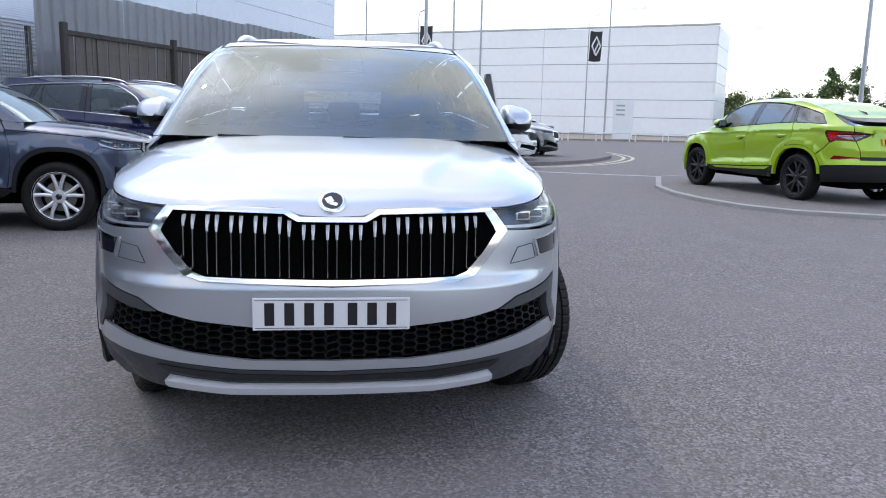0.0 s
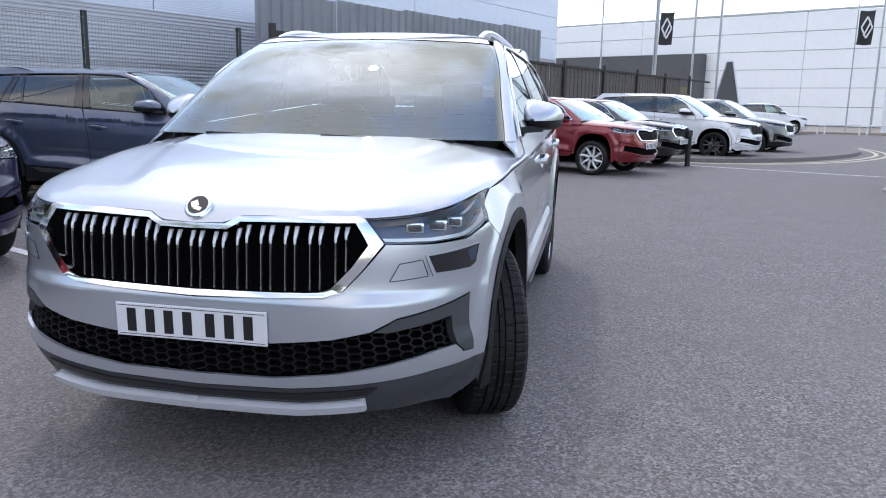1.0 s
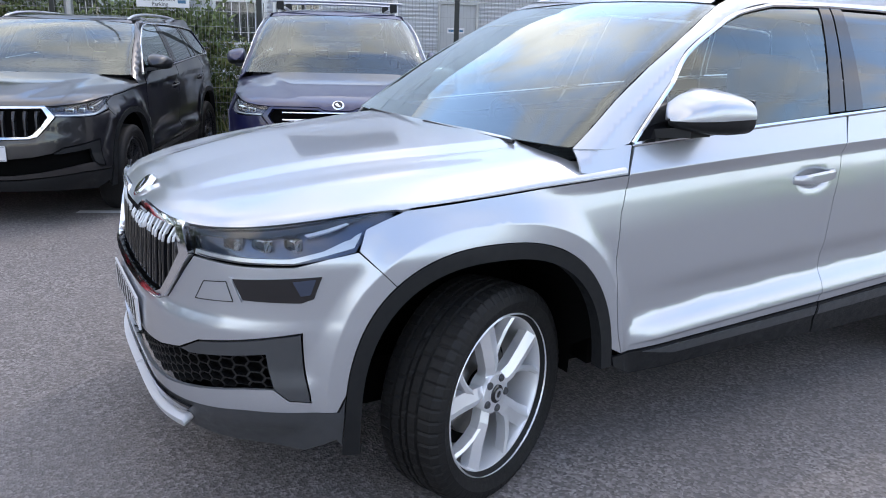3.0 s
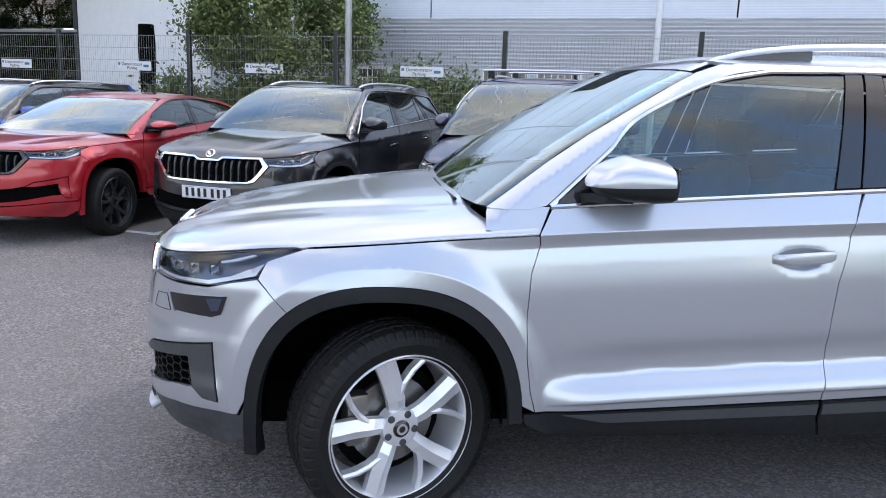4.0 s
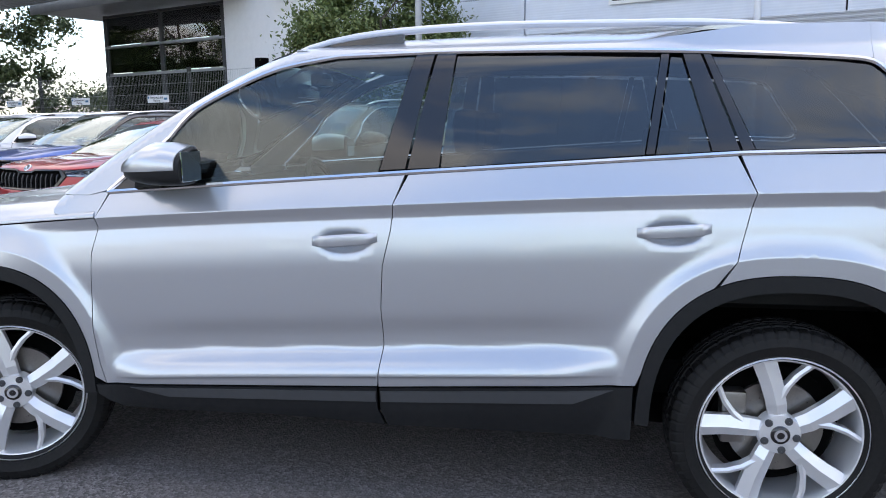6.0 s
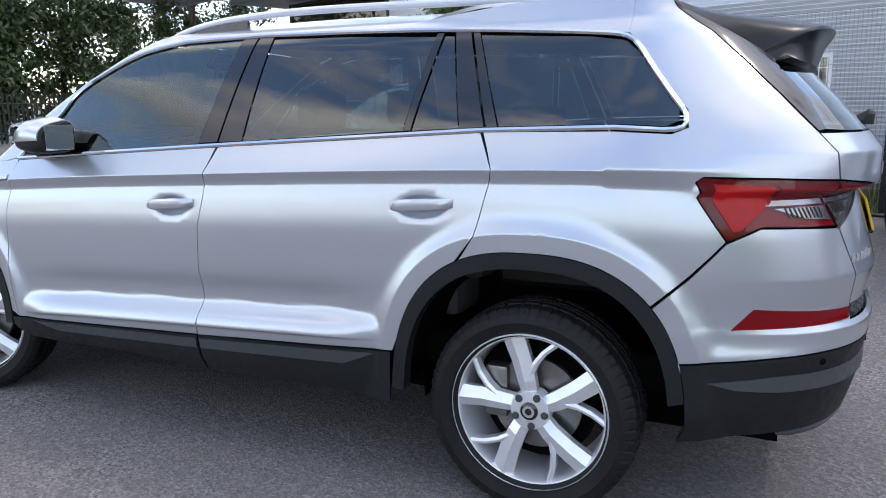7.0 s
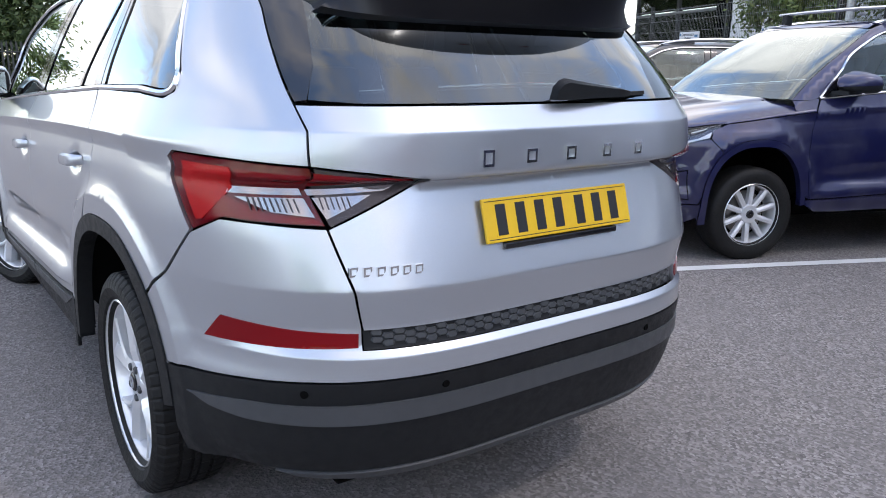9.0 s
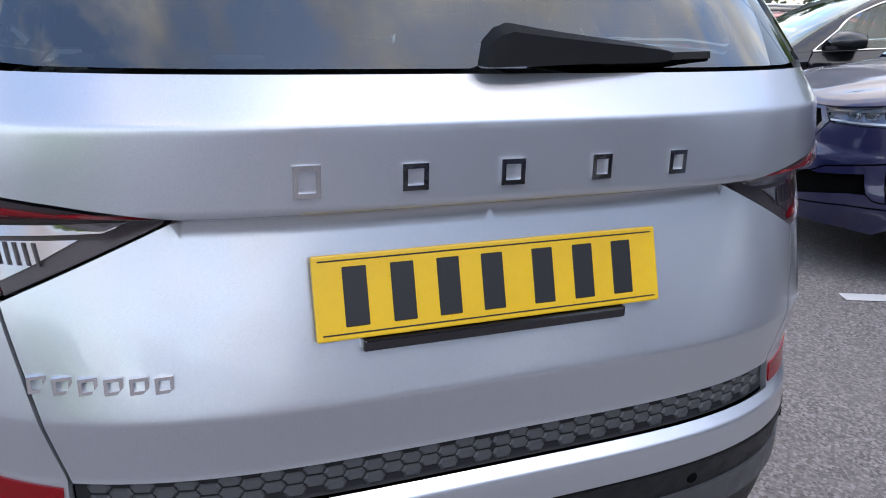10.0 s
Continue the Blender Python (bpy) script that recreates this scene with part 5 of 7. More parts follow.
    lit += [("lamp_rib", [(q, 1.034), (q + 0.0035, 1.034), (q + 0.0155, 1.004), (q + 0.012, 1.004)], TAIL_DARK) for q in (4.475, 4.490, 4.505, 4.520, 4.535, 4.550, 4.565, 4.580, 4.595)]
    lit_in = [("lamp_red_bar", [(4.615, 1.098), (4.75, 1.087), (4.872, 1.072), (4.62, 1.062)], RED_DEEP), ("lamp_pale_bar", [(4.622, 1.056), (4.84, 1.064), (4.81, 1.052), (4.630, 1.043)], LAMP_CLEAR), ("lamp_reflector", [(4.640, 1.038), (4.78, 1.044), (4.72, 1.012), (4.672, 0.990)], LAMP_CLEAR)]
    lit_in += [("lamp_rib", [(q, 1.039), (q + 0.0035, 1.039), (q + 0.0115, 1.012), (q + 0.008, 1.012)], TAIL_DARK) for q in (4.656, 4.669, 4.682, 4.695, 4.708, 4.721)]
    for poly, pieces in ((outer, lit), (inner, lit_in)):
        for j in (False, True):
            lamp = k.panel("tail_lamp", low, poly, DKRED_PLASTIC if poly is outer else TAIL_DARK, car, "dark red tail lamp" if poly is outer else "inner tail lamp on the tailgate", off=-0.006, thick=0.02, gap=0.0015, mirror=j, h=min(h, 0.03))
            bent.add(lamp.name)
            for nm, pp, mt in pieces:
                o = k.panel(nm, low, pp, mt, lamp, off=0.0005 if nm == "lamp_rib" else -0.002, thick=0.005, gap=0, mirror=j, h=min(h, 0.03))
                bent.add(o.name)
            o = k.panel("lamp_glass", low, poly, TAIL_LENS, lamp, off=0.004, thick=0.008, gap=0.0015, mirror=j, h=min(h, 0.03))
            bent.add(o.name)
    P("rear_reflector", low, [(4.302, 0.677), (4.372, 0.744), (4.588, 0.730), (4.730, 0.724), (4.726, 0.686), (4.581, 0.682), (4.42, 0.680)], RED_PLASTIC, off=0.003, thick=0.012, gap=0.002)
    # rear glass, side strips, spoiler
    rg = [(4.600, 1.256), (4.618, 1.33), (4.605, 1.42), (4.590, 1.50), (4.75, 1.54), (mid_r, 1.56), (mid_r, 1.250), (4.72, 1.250)]
    P("rear_window", up, rg, tint, both=True, off=-0.002, thick=0, gap=0)
    P("rear_pillar_trim", up, [(4.567, 1.250), (4.598, 1.254), (4.620, 1.33), (4.612, 1.42), (4.600, 1.485), (4.56, 1.512), (4.50, 1.543), (4.42, 1.580), (4.33, 1.614), (4.252, 1.640), (4.405, 1.543), (4.466, 1.460)], GLOSS_BLACK, off=0.002, thick=0.01, gap=0)
    # the spoiler runs from the roof's rear edge to an arched lip, and back under it to the glass
    side = [low(q, z) for q, z in ((4.245, 1.646), (4.33, 1.616), (4.42, 1.582), (4.50, 1.546), (4.56, 1.515), (4.600, 1.488))]
    zf = float(f.roof(0.0, 4.215)[2])
    middle = [(4.205, zf - 0.003), (4.28, zf - 0.006), (4.36, zf - 0.012), (4.43, zf - 0.019), (4.49, zf - 0.028), (4.535, zf - 0.037)]
    rows = []
    for xi in np.linspace(-1, 1, 41):
        a = abs(xi)
        wy, wz = 0.35 * a**2 + 0.65 * a**7, 0.16 * a**2 + 0.84 * a**9
        ring = []
        for (yc, zc), e in zip(middle, side):
            ring.append((xi * float(e[0]), yc + (float(e[1]) - yc) * wy, zc + (float(e[2]) - zc) * wz))
        x, yt, zt = ring[-1]
        g = f.lower(f.s_rear(max(abs(x) * 0.985, 0.001), 1.432), 1.432)
        zb = 1.432 + 0.02 * a**6
        ring += [(x, yt + 0.004, zt - 0.008), (x, yt - 0.002, zt - 0.022), (x * 0.99, yt * 0.6 + float(g[1]) * 0.4, zt - 0.035 - 0.02 * (1 - a**4)), (x * 0.985, float(g[1]) + 0.012, zb + 0.012), (x * 0.985, float(g[1]) - 0.01, zb), (x * 0.98, min(4.25, yt - 0.05), max(zb + 0.03, min(zt, 1.5)))]
        rows.append(ring)
    bm = bmesh.new()
    loft(bm, rows)
    sp = part("roof_spoiler", bm, SPOILER_BLACK if spoiler is GLOSS_BLACK else spoiler, car, "black roof spoiler over the rear window" if spoiler is GLOSS_BLACK else "", smooth=True)
    # brake lamp under the spoiler's edge
    part("high_brake_lamp", rounded_block(-0.13, 0.13, 4.500, 4.512, 1.520, 1.530, 0.002, 1), DKRED_PLASTIC, sp)
    # rear wiper
    bm = bmesh.new()
    loft(bm, [[(x, y, z) for y, z in ((yc - 0.018, zc - hh), (yc + 0.012, zc - hh), (yc + 0.016, zc + hh * 0.6), (yc - 0.008, zc + hh))] for x, yc, zc, hh in ((0.030, 4.664, 1.268, 0.016), (0.018, 4.670, 1.276, 0.024), (0.0, 4.672, 1.280, 0.027), (-0.05, 4.670, 1.277, 0.023), (-0.12, 4.664, 1.274, 0.018), (-0.20, 4.655, 1.270, 0.014), (-0.255, 4.645, 1.267, 0.010), (-0.27, 4.640, 1.266, 0.006))])
    part("rear_wiper", bm, PLASTIC, car, "black rear wiper arm", smooth=True)
    bm = bmesh.new()
    loft(bm, [[(x, y, z) for y, z in ((yc - 0.006, zc - 0.005), (yc + 0.006, zc - 0.005), (yc + 0.004, zc + 0.005), (yc - 0.005, zc + 0.005))] for x, yc, zc in ((-0.05, 4.655, 1.262), (-0.25, 4.645, 1.264), (-0.355, 4.625, 1.266))])
    part("wiper_blade", bm, RUBBER, car)
    # front wipers
    for x0, x1 in ((0.62, 0.02), (0.05, -0.55)):
        pts = []
        for t in np.linspace(0, 1, 6):
            x = x0 + (x1 - x0) * t
            z = 1.094 + 0.010 * t
            s = f.s_front(abs(x), z, "upper")
            v = k.at(up, np.array([s]), np.array([z]), 0.012)[0][0] if not warp else f.upper(s, z)
            pts.append((x, v[1] if not warp else v[1] - 0.012, v[2]))
        part("front_wiper", tube(pts, 0.007, 6), PLASTIC, car)
    # --- roof rails ---
    if rails:
        for sx in (1, -1):
            pts, rr = [], []
            for y in np.linspace(1.98, 4.12, 26):
                t = (y - 1.98) / 2.14
                lift = 0.046 * (1 - abs(2 * t - 1) ** 5) - 0.004
                v = f.roof(0.30, y)
                pts.append((sx * (0.575 - 0.02 * t), y, float(v[2]) - 0.030 + lift))
                rr.append(0.012 + 0.006 * (1 - abs(2 * t - 1) ** 4))
            part("roof_rail", tube(pts, rr, 10, 0.8), SATIN, car, "satin silver roof rail", smooth=True)
            for y0, y1 in ((2.0, 2.42), (3.72, 4.1)):
                rows = []
                for y in np.linspace(y0, y1, 8):
                    t = (y - 1.98) / 2.14
                    lift = 0.046 * (1 - abs(2 * t - 1) ** 5) - 0.008
                    v = float(f.roof(0.30, y)[2]) - 0.030
                    x = sx * (0.575 - 0.02 * t)
                    rows.append([(x - 0.008, y, v - 0.006), (x + 0.008, y, v - 0.006), (x + 0.006, y, v + lift), (x - 0.006, y, v + lift)])
                bm = bmesh.new()
                loft(bm, rows)
                part("rail_foot", bm, GLOSS_BLACK, car)
    bm = bmesh.new()
    loft(bm, [[(x * w, 3.98 + y * d, float(f.roof(0.0, 4.0)[2]) + z) for x, y in ((-1, -1), (1, -1), (1, 1), (-1, 1))] for w, d, z in ((0.025, 0.09, -0.006), (0.018, 0.07, 0.012))] + [[(x * 0.004, 4.04 + y * 0.012, float(f.roof(0.0, 4.0)[2]) + 0.055) for x, y in ((-1, -1), (1, -1), (1, 1), (-1, 1))]])
    part("roof_aerial", bm, GLOSS_BLACK, car, smooth=True)
    # --- door mirrors ---
    for sx in (1, -1):
        def ring(y, x0, x1, z0, z1, n=14):
            out = []
            for j in range(n):
                a = 2 * math.pi * j / n
                c, q = math.cos(a), math.sin(a)
                out.append((sx * ((x0 + x1) / 2 + (x1 - x0) / 2 * math.copysign(abs(c) ** 0.62, c)), y, (z0 + z1) / 2 + (z1 - z0) / 2 * math.copysign(abs(q) ** 0.62, q)))
            return out
        shape = [(1.520, 0.900, 0.950, 1.186, 1.232), (1.535, 0.884, 0.985, 1.170, 1.256), (1.572, 0.874, 1.012, 1.158, 1.280), (1.625, 0.870, 1.034, 1.150, 1.300), (1.695, 0.872, 1.047, 1.147, 1.298), (1.752, 0.878, 1.050, 1.150, 1.287), (1.764, 0.885, 1.044, 1.156, 1.280)]

        def sloped(p, x0, x1, z0, z1):
            """The top falls towards the outer end."""
            u = min(max((abs(p[0]) - x0) / (x1 - x0), 0), 1)
            v = min(max((p[2] - z0) / (z1 - z0), 0), 1)
            return Vector((p[0], p[1], p[2] - 0.034 * u * v))
        bm = bmesh.new()
        loft(bm, [[sloped(p, x0, x1, z0, z1) for p in ring(y, x0, x1, z0, z1, 28)] for y, x0, x1, z0, z1 in shape])
        mir = part("door_mirror", bm, PLASTIC, car, "door mirror with a painted cap and black base", smooth=True)
        bm = bmesh.new()
        rows = []
        for n_, (y, x0, x1, z0, z1) in enumerate([(1.508, 0.915, 0.930, 1.200, 1.218)] + shape[:-1]):
            cut = 1.192 + 0.012 * (y - 1.495) / 0.27
            g = 0.004 if n_ else 0.0
            full = [sloped(p, x0, x1, z0, z1) for p in ring(y - (0.006 if n_ < 3 else 0.0), x0 - g, x1 + g, z0 - g, z1 + g, 44)]
            rows.append([Vector((p.x, p.y, max(p.z, cut))) for p in full])
        loft(bm, rows, caps=True)
        part("mirror_cap", bm, paint, mir, "", smooth=True)
        part("mirror_glass", rounded_block(min(sx * 0.895, sx * 1.028), max(sx * 0.895, sx * 1.028), 1.764, 1.770, 1.162, 1.262, 0.002), MIRROR, mir)
        bm = bmesh.new()
        loft(bm, [[(sx * (x + dx), y + dy, z + dz) for dy, dz in ((-0.04, -0.014), (0.05, -0.014), (0.045, 0.016), (-0.035, 0.016)) for dx in (0,)] for x, y, z in ((0.84, 1.53, 1.142), (0.90, 1.56, 1.150), (0.965, 1.60, 1.155))])
        part("mirror_arm", bm, PLASTIC, mir, smooth=True)
    # --- door handles ---
    for obs, (yh, zh) in ((doors, (2.277, 0.968)), (doors_r, (3.342, 1.014))):
        for j, door in enumerate(obs):
            rows = []
            for t in np.linspace(-1, 1, 13):
                y = yh + 0.113 * t
                z = zh + 0.008 * t
                x = float(f.half(y, z))
                if hero:
                    x = float(PLAIN.half(y, z))
                out = 0.038 * (1 - abs(t) ** 6) + 0.003
                hh = 0.015 + 0.006 * (1 - abs(t) ** 3)
                back = 0.016 * (1 - sstep(0.62, 0.8, abs(t)))
                rows.append([(x + back + max(out - back, 0.002) * q, y, z + hh * w) for q, w in ((0.0, -0.7), (0.6, -1.0), (0.92, -0.75), (1.0, -0.1), (0.92, 0.6), (0.6, 0.95), (0.0, 0.75))])
            if j:
                rows = [[(-a, b, c) for a, b, c in r] for r in rows]
            bm = bmesh.new()
            loft(bm, rows)
            part("door_handle", bm, paint, door, smooth=True)
            # flat black oval puts a recess's shade into colour; this skin has no hollow
            cup = k.panel("handle_recess", low, [(yh + 0.075 * math.cos(a), zh - 0.002 + 0.032 * math.sin(a)) for a in np.linspace(0, 2 * math.pi, 20, endpoint=False)], GLOSS_BLACK, door, off=0.0012, thick=0, gap=0, mirror=bool(j)) if not hero else None
            if cup:
                bent.add(cup.name)
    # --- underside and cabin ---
    # underbody coloured near-black, holding the shade under the car
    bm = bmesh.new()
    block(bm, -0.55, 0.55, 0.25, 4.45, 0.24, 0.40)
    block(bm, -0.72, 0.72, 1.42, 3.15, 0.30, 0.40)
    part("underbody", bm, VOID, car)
    if interior:
        cloth, dash = TRIM_CLOTH, PLASTIC
        for sx in (0.38, -0.38):
            seat = part("front_seat", rounded_block(sx - 0.26, sx + 0.26, 1.95, 2.48, 0.55, 0.72, 0.05), cloth, car, smooth=True)
            bm = bmesh.new()
            loft(bm, [[(sx + w * a, y + d * b, z) for a, b in ((-1, -1), (1, -1), (1, 1), (-1, 1))] for z, y, w, d in ((0.66, 2.46, 0.24, 0.07), (0.9, 2.51, 0.25, 0.07), (1.12, 2.57, 0.22, 0.055), (1.20, 2.60, 0.15, 0.04))])
            part("seat_back", bm, cloth, seat, smooth=True)
            bm = rounded_block(sx - 0.13, sx + 0.13, 2.58, 2.68, 1.23, 1.40, 0.04)
            part("headrest", bm, cloth, seat, smooth=True)
        seat = part("rear_bench", rounded_block(-0.62, 0.62, 2.95, 3.35, 0.55, 0.75, 0.05), cloth, car, smooth=True)
        part("bench_back", rounded_block(-0.62, 0.62, 3.32, 3.45, 0.70, 1.16, 0.05), cloth, seat, smooth=True)
        for sx in (-0.38, 0, 0.38):
            part("headrest", rounded_block(sx - 0.12, sx + 0.12, 3.36, 3.44, 1.17, 1.32, 0.035), cloth, seat, smooth=True)
        bm = bmesh.new()
        loft(bm, [[(x, 1.22, 0.70), (x, 1.22, 1.06), (x, 1.45, 1.095), (x, 1.68, 1.07), (x, 1.78, 0.98), (x, 1.72, 0.62)] for x in (-0.78, -0.4, 0, 0.4, 0.78)])
        part("dashboard", bm, dash, car, smooth=True)
        bm = bmesh.new()
        bmesh.ops.create_circle(bm, segments=8, radius=0.001)
        bm.clear()
        rings = []
        for a in np.linspace(0, 2 * math.pi, 28, endpoint=False):
            c = Vector((-0.37 + 0.185 * math.cos(a), 1.80 - 0.06 * math.sin(a), 0.99 + 0.175 * math.sin(a)))
            rad = (c - Vector((-0.37, 1.80, 0.99))).normalized()
            ax = Vector((0, -0.95, -0.31)).normalized()
            rings.append([c + (rad * math.cos(b) + ax * math.sin(b)) * 0.016 for b in np.linspace(0, 2 * math.pi, 8, endpoint=False)])
        loft(bm, rings + rings[:1], caps=False)
        block(bm, -0.52, -0.22, 1.79, 1.82, 0.955, 1.01)
        block(bm, -0.42, -0.32, 1.70, 1.83, 0.88, 1.04)
        part("steering_wheel", bm, dash, car, smooth=True)
        part("cabin_floor", rounded_block(-0.74, 0.74, 1.4, 4.4, 0.42, 0.54, 0.01, 1), VOID, car)
        for sx in (1, -1):
            x0, x1 = sorted((sx * 0.78, sx * 0.83))
            part("door_card", rounded_block(x0, x1, 1.5, 3.18, 0.5, 1.07, 0.02, 1), dash, car)
            x2, x3 = sorted((sx * 0.70, sx * 0.75))
            part("boot_side", rounded_block(x2, x3, 3.2, 4.2, 0.92, 1.16, 0.02, 1), dash, car)
        part("boot_floor", rounded_block(-0.62, 0.62, 3.5, 4.35, 0.7, 0.98, 0.02, 1), dash, car)
        liner = [(0, 2.03), (0.3, 2.05), (0.56, 2.10), (0.56, 4.1), (0, 4.1)]
        P("headliner", f.roof, liner, LINER, both=True, off=-0.045, thick=0, gap=0, h=max(h, 0.1))
        part("interior_mirror", rounded_block(-0.12, 0.12, 1.84, 1.87, 1.46, 1.52, 0.012), GLOSS_BLACK, car, smooth=True)
        part("mirror_foot", rounded_block(-0.05, 0.05, 1.88, 1.96, 1.51, 1.57, 0.02), GLOSS_BLACK, car, smooth=True)
    # --- number plates ---
    if plates:
        plate(car, "front_plate", PLATE_WHITE, -0.26, 0.26, -0.0555, 0.0555, pose(0, -0.030, 0.561, 2, 0, 0), "white number plate with dark bars")
        if rear_plate:
            plate(car, "rear_plate", PLATE_YELLOW, -0.26, 0.26, -0.0555, 0.0555, pose(0, 4.676, 0.964, -16.5, 0, 180), "yellow number plate with dark bars")
            if hero:
                part("plate_holder", rounded_block(-0.20, 0.20, 4.672, 4.698, 0.892, 0.909, 0.004), GLOSS_BLACK, car, "black strip under the number plate")
    # --- bend what was not bent yet ---
    if warp:
        for o in car.children_recursive:
            if o.type == "MESH" and o.name not in bent:
                base = o.matrix_basis.copy()
                if o.name.startswith(("front_plate", "rear_plate")):
                    o.matrix_local = Matrix.Translation(tuple(k.bend(np.array([base.translation]))[0])) @ base.to_3x3().to_4x4()
                    continue
                if o.name.startswith(("plate_", "badge")) and o.name != "plate_holder":
                    continue
                co = k.bend(np.array([tuple(v.co) for v in o.data.vertices]))
                o.data.vertices.foreach_set("co", co.ravel())
                o.data.update()
    # --- wheels ---
    kw = wheel_kw or {}
    wx, (y0, y1) = track, axles
    hz = kw.get("r", 0.355) - 0.010
    wheel_set(car, wheel, [((wx, y0, hz), steer), ((-wx, y0, hz), 180 + steer), ((wx, y1, hz), 0), ((-wx, y1, hz), 180)], wheel_label, fine=hero, **kw)
    return k
# ---- the place: ground, fences, buildings, trees ----
def rv(u, v, z=0.0):
    """A point of the row's frame: u along the fence, v out of it."""
    a = radians(24)
    return Vector((u * math.sin(a) + v * math.cos(a), u * math.cos(a) - v * math.sin(a), z))


ROW_M = Matrix.Rotation(radians(66), 4, "Z")  # local x along the fence, local -y out of it
ASPHALT = shader("asphalt", (0.12, 0.12, 0.125), 0.9)
g_big = noise_of(ASPHALT, 0.35, 5.0)
g_mid = noise_of(ASPHALT, 2.6, 6.0)
g_fine = noise_of(ASPHALT, 130.0, 2.0)
vor = node(ASPHALT, "TexVoronoi", Scale=95.0)
tcg = node(ASPHALT, "TexCoord")
wire(ASPHALT, tcg.outputs["Object"], vor.inputs["Vector"])
stone = ramp(ASPHALT, vor.outputs["Color"], [(0.05, (0.075, 0.068, 0.065)), (0.5, (0.18, 0.164, 0.158)), (0.95, (0.36, 0.333, 0.322))])
c1 = mixed(ASPHALT, ramp(ASPHALT, g_mid, [(0.35, (0, 0, 0)), (0.7, (0.5, 0.5, 0.5))]), stone, (0.150, 0.137, 0.131))
c2 = mixed(ASPHALT, ramp(ASPHALT, g_big, [(0.4, (0, 0, 0)), (0.65, (0.45, 0.45, 0.45))]), c1, (0.20, 0.183, 0.175))
wire(ASPHALT, c2, bsdf(ASPHALT).inputs["Base Color"])
hgt = node(ASPHALT, "Math")
hgt.operation = "ADD"
wire(ASPHALT, vor.outputs["Distance"], hgt.inputs[0])
wire(ASPHALT, g_fine, hgt.inputs[1])
bumped(ASPHALT, hgt.outputs[0], 0.6, 0.005)
bm = bmesh.new()
bmesh.ops.create_grid(bm, x_segments=4, y_segments=4, size=600)
tagged(part("ground", bm, ASPHALT), "worn grey asphalt of a dealership car park", "ground", kind="structure")

LINE_PAINT = mottled("line_paint", (0.72, 0.72, 0.71), (0.60, 0.60, 0.59), 4.0, 0.7, bump=0.2, bump_scale=200.0)
YELLOW_PAINT = mottled("yellow_line_paint", (0.60, 0.56, 0.38), (0.52, 0.49, 0.34), 4.0, 0.7)


def stripe(name, pts, w, mat, label, z=0.004, closed=False):
    """A painted line along points on the ground."""
    bm = bmesh.new()
    pts = [Vector((*p[:2], z)) for p in pts]
    row = []
    for k, p in enumerate(pts):
        d = (pts[min(k + 1, len(pts) - 1)] - pts[max(k - 1, 0)]).normalized()
        n = Vector((-d.y, d.x, 0)) * w / 2
        row.append((bm.verts.new(p + n), bm.verts.new(p - n)))
    for (a, b), (c, d) in zip(row, row[1:]):
        bm.faces.new((a, b, d, c))
    return tagged(part(name, bm, mat), label, "road marking", kind="structure")


for u in (-13.6, -11.0, -8.4, -5.9, -3.15, -1.0, 1.57):
    stripe("bay_line", [rv(u, -8.3), rv(u, -3.72)], 0.10, LINE_PAINT, "white painted parking bay line on asphalt")
for u in (-13.6, -11.0, -8.4, -5.9, -3.15, -1.0):
    stripe("bay_line", [rv(u - 0.6, -3.79), rv(u + 0.45, -3.79)], 0.10, LINE_PAINT, "white painted end line of a parking bay", z=0.0045)
SOIL = mottled("dry_soil", (0.10, 0.085, 0.06), (0.16, 0.13, 0.09), 6.0, 0.95, bump=0.6, bump_scale=40.0)
bm = bmesh.new()
vs = [bm.verts.new(rv(u, v, 0.02)) for u, v in ((-20, -12.3), (32, -12.3), (32, -8.6), (-20, -8.6))]
bm.faces.new(vs)
bmesh.ops.subdivide_edges(bm, edges=bm.edges[:], cuts=30, use_grid_fill=True)
for v in bm.verts:
    v.co.z += 0.05 * noise.noise(v.co * 1.3)
tagged(part("verge", bm, SOIL), "dry soil strip with leaf litter along the fence", "verge", kind="structure")
CONCRETE = mottled("kerb_concrete", (0.32, 0.31, 0.30), (0.40, 0.39, 0.37), 2.0, 0.85, bump=0.3, bump_scale=80.0)

# --- mesh fence ---
FENCE_STEEL = mottled("dark_green_steel", (0.022, 0.026, 0.025), (0.04, 0.043, 0.04), 4.0, 0.5, 0.2)
MESH_STEEL = mottled("mesh_wire", (0.30, 0.31, 0.315), (0.38, 0.39, 0.395), 4.0, 0.45, 0.4)
fence = thing("mesh_fence", "tall dark steel mesh fence with square posts", "fence", kind="structure")
POSTS = [-25.89 + 2.79 * k for k in range(13)]
for u in POSTS:
    bm = bmesh.new()
    block(bm, u - 0.035, u + 0.035, -0.03, 0.03, 0, 2.5)
    ob = part("post", bm, FENCE_STEEL, fence)
    ob.matrix_local = Matrix.Translation(rv(0, -8.85)) @ ROW_M
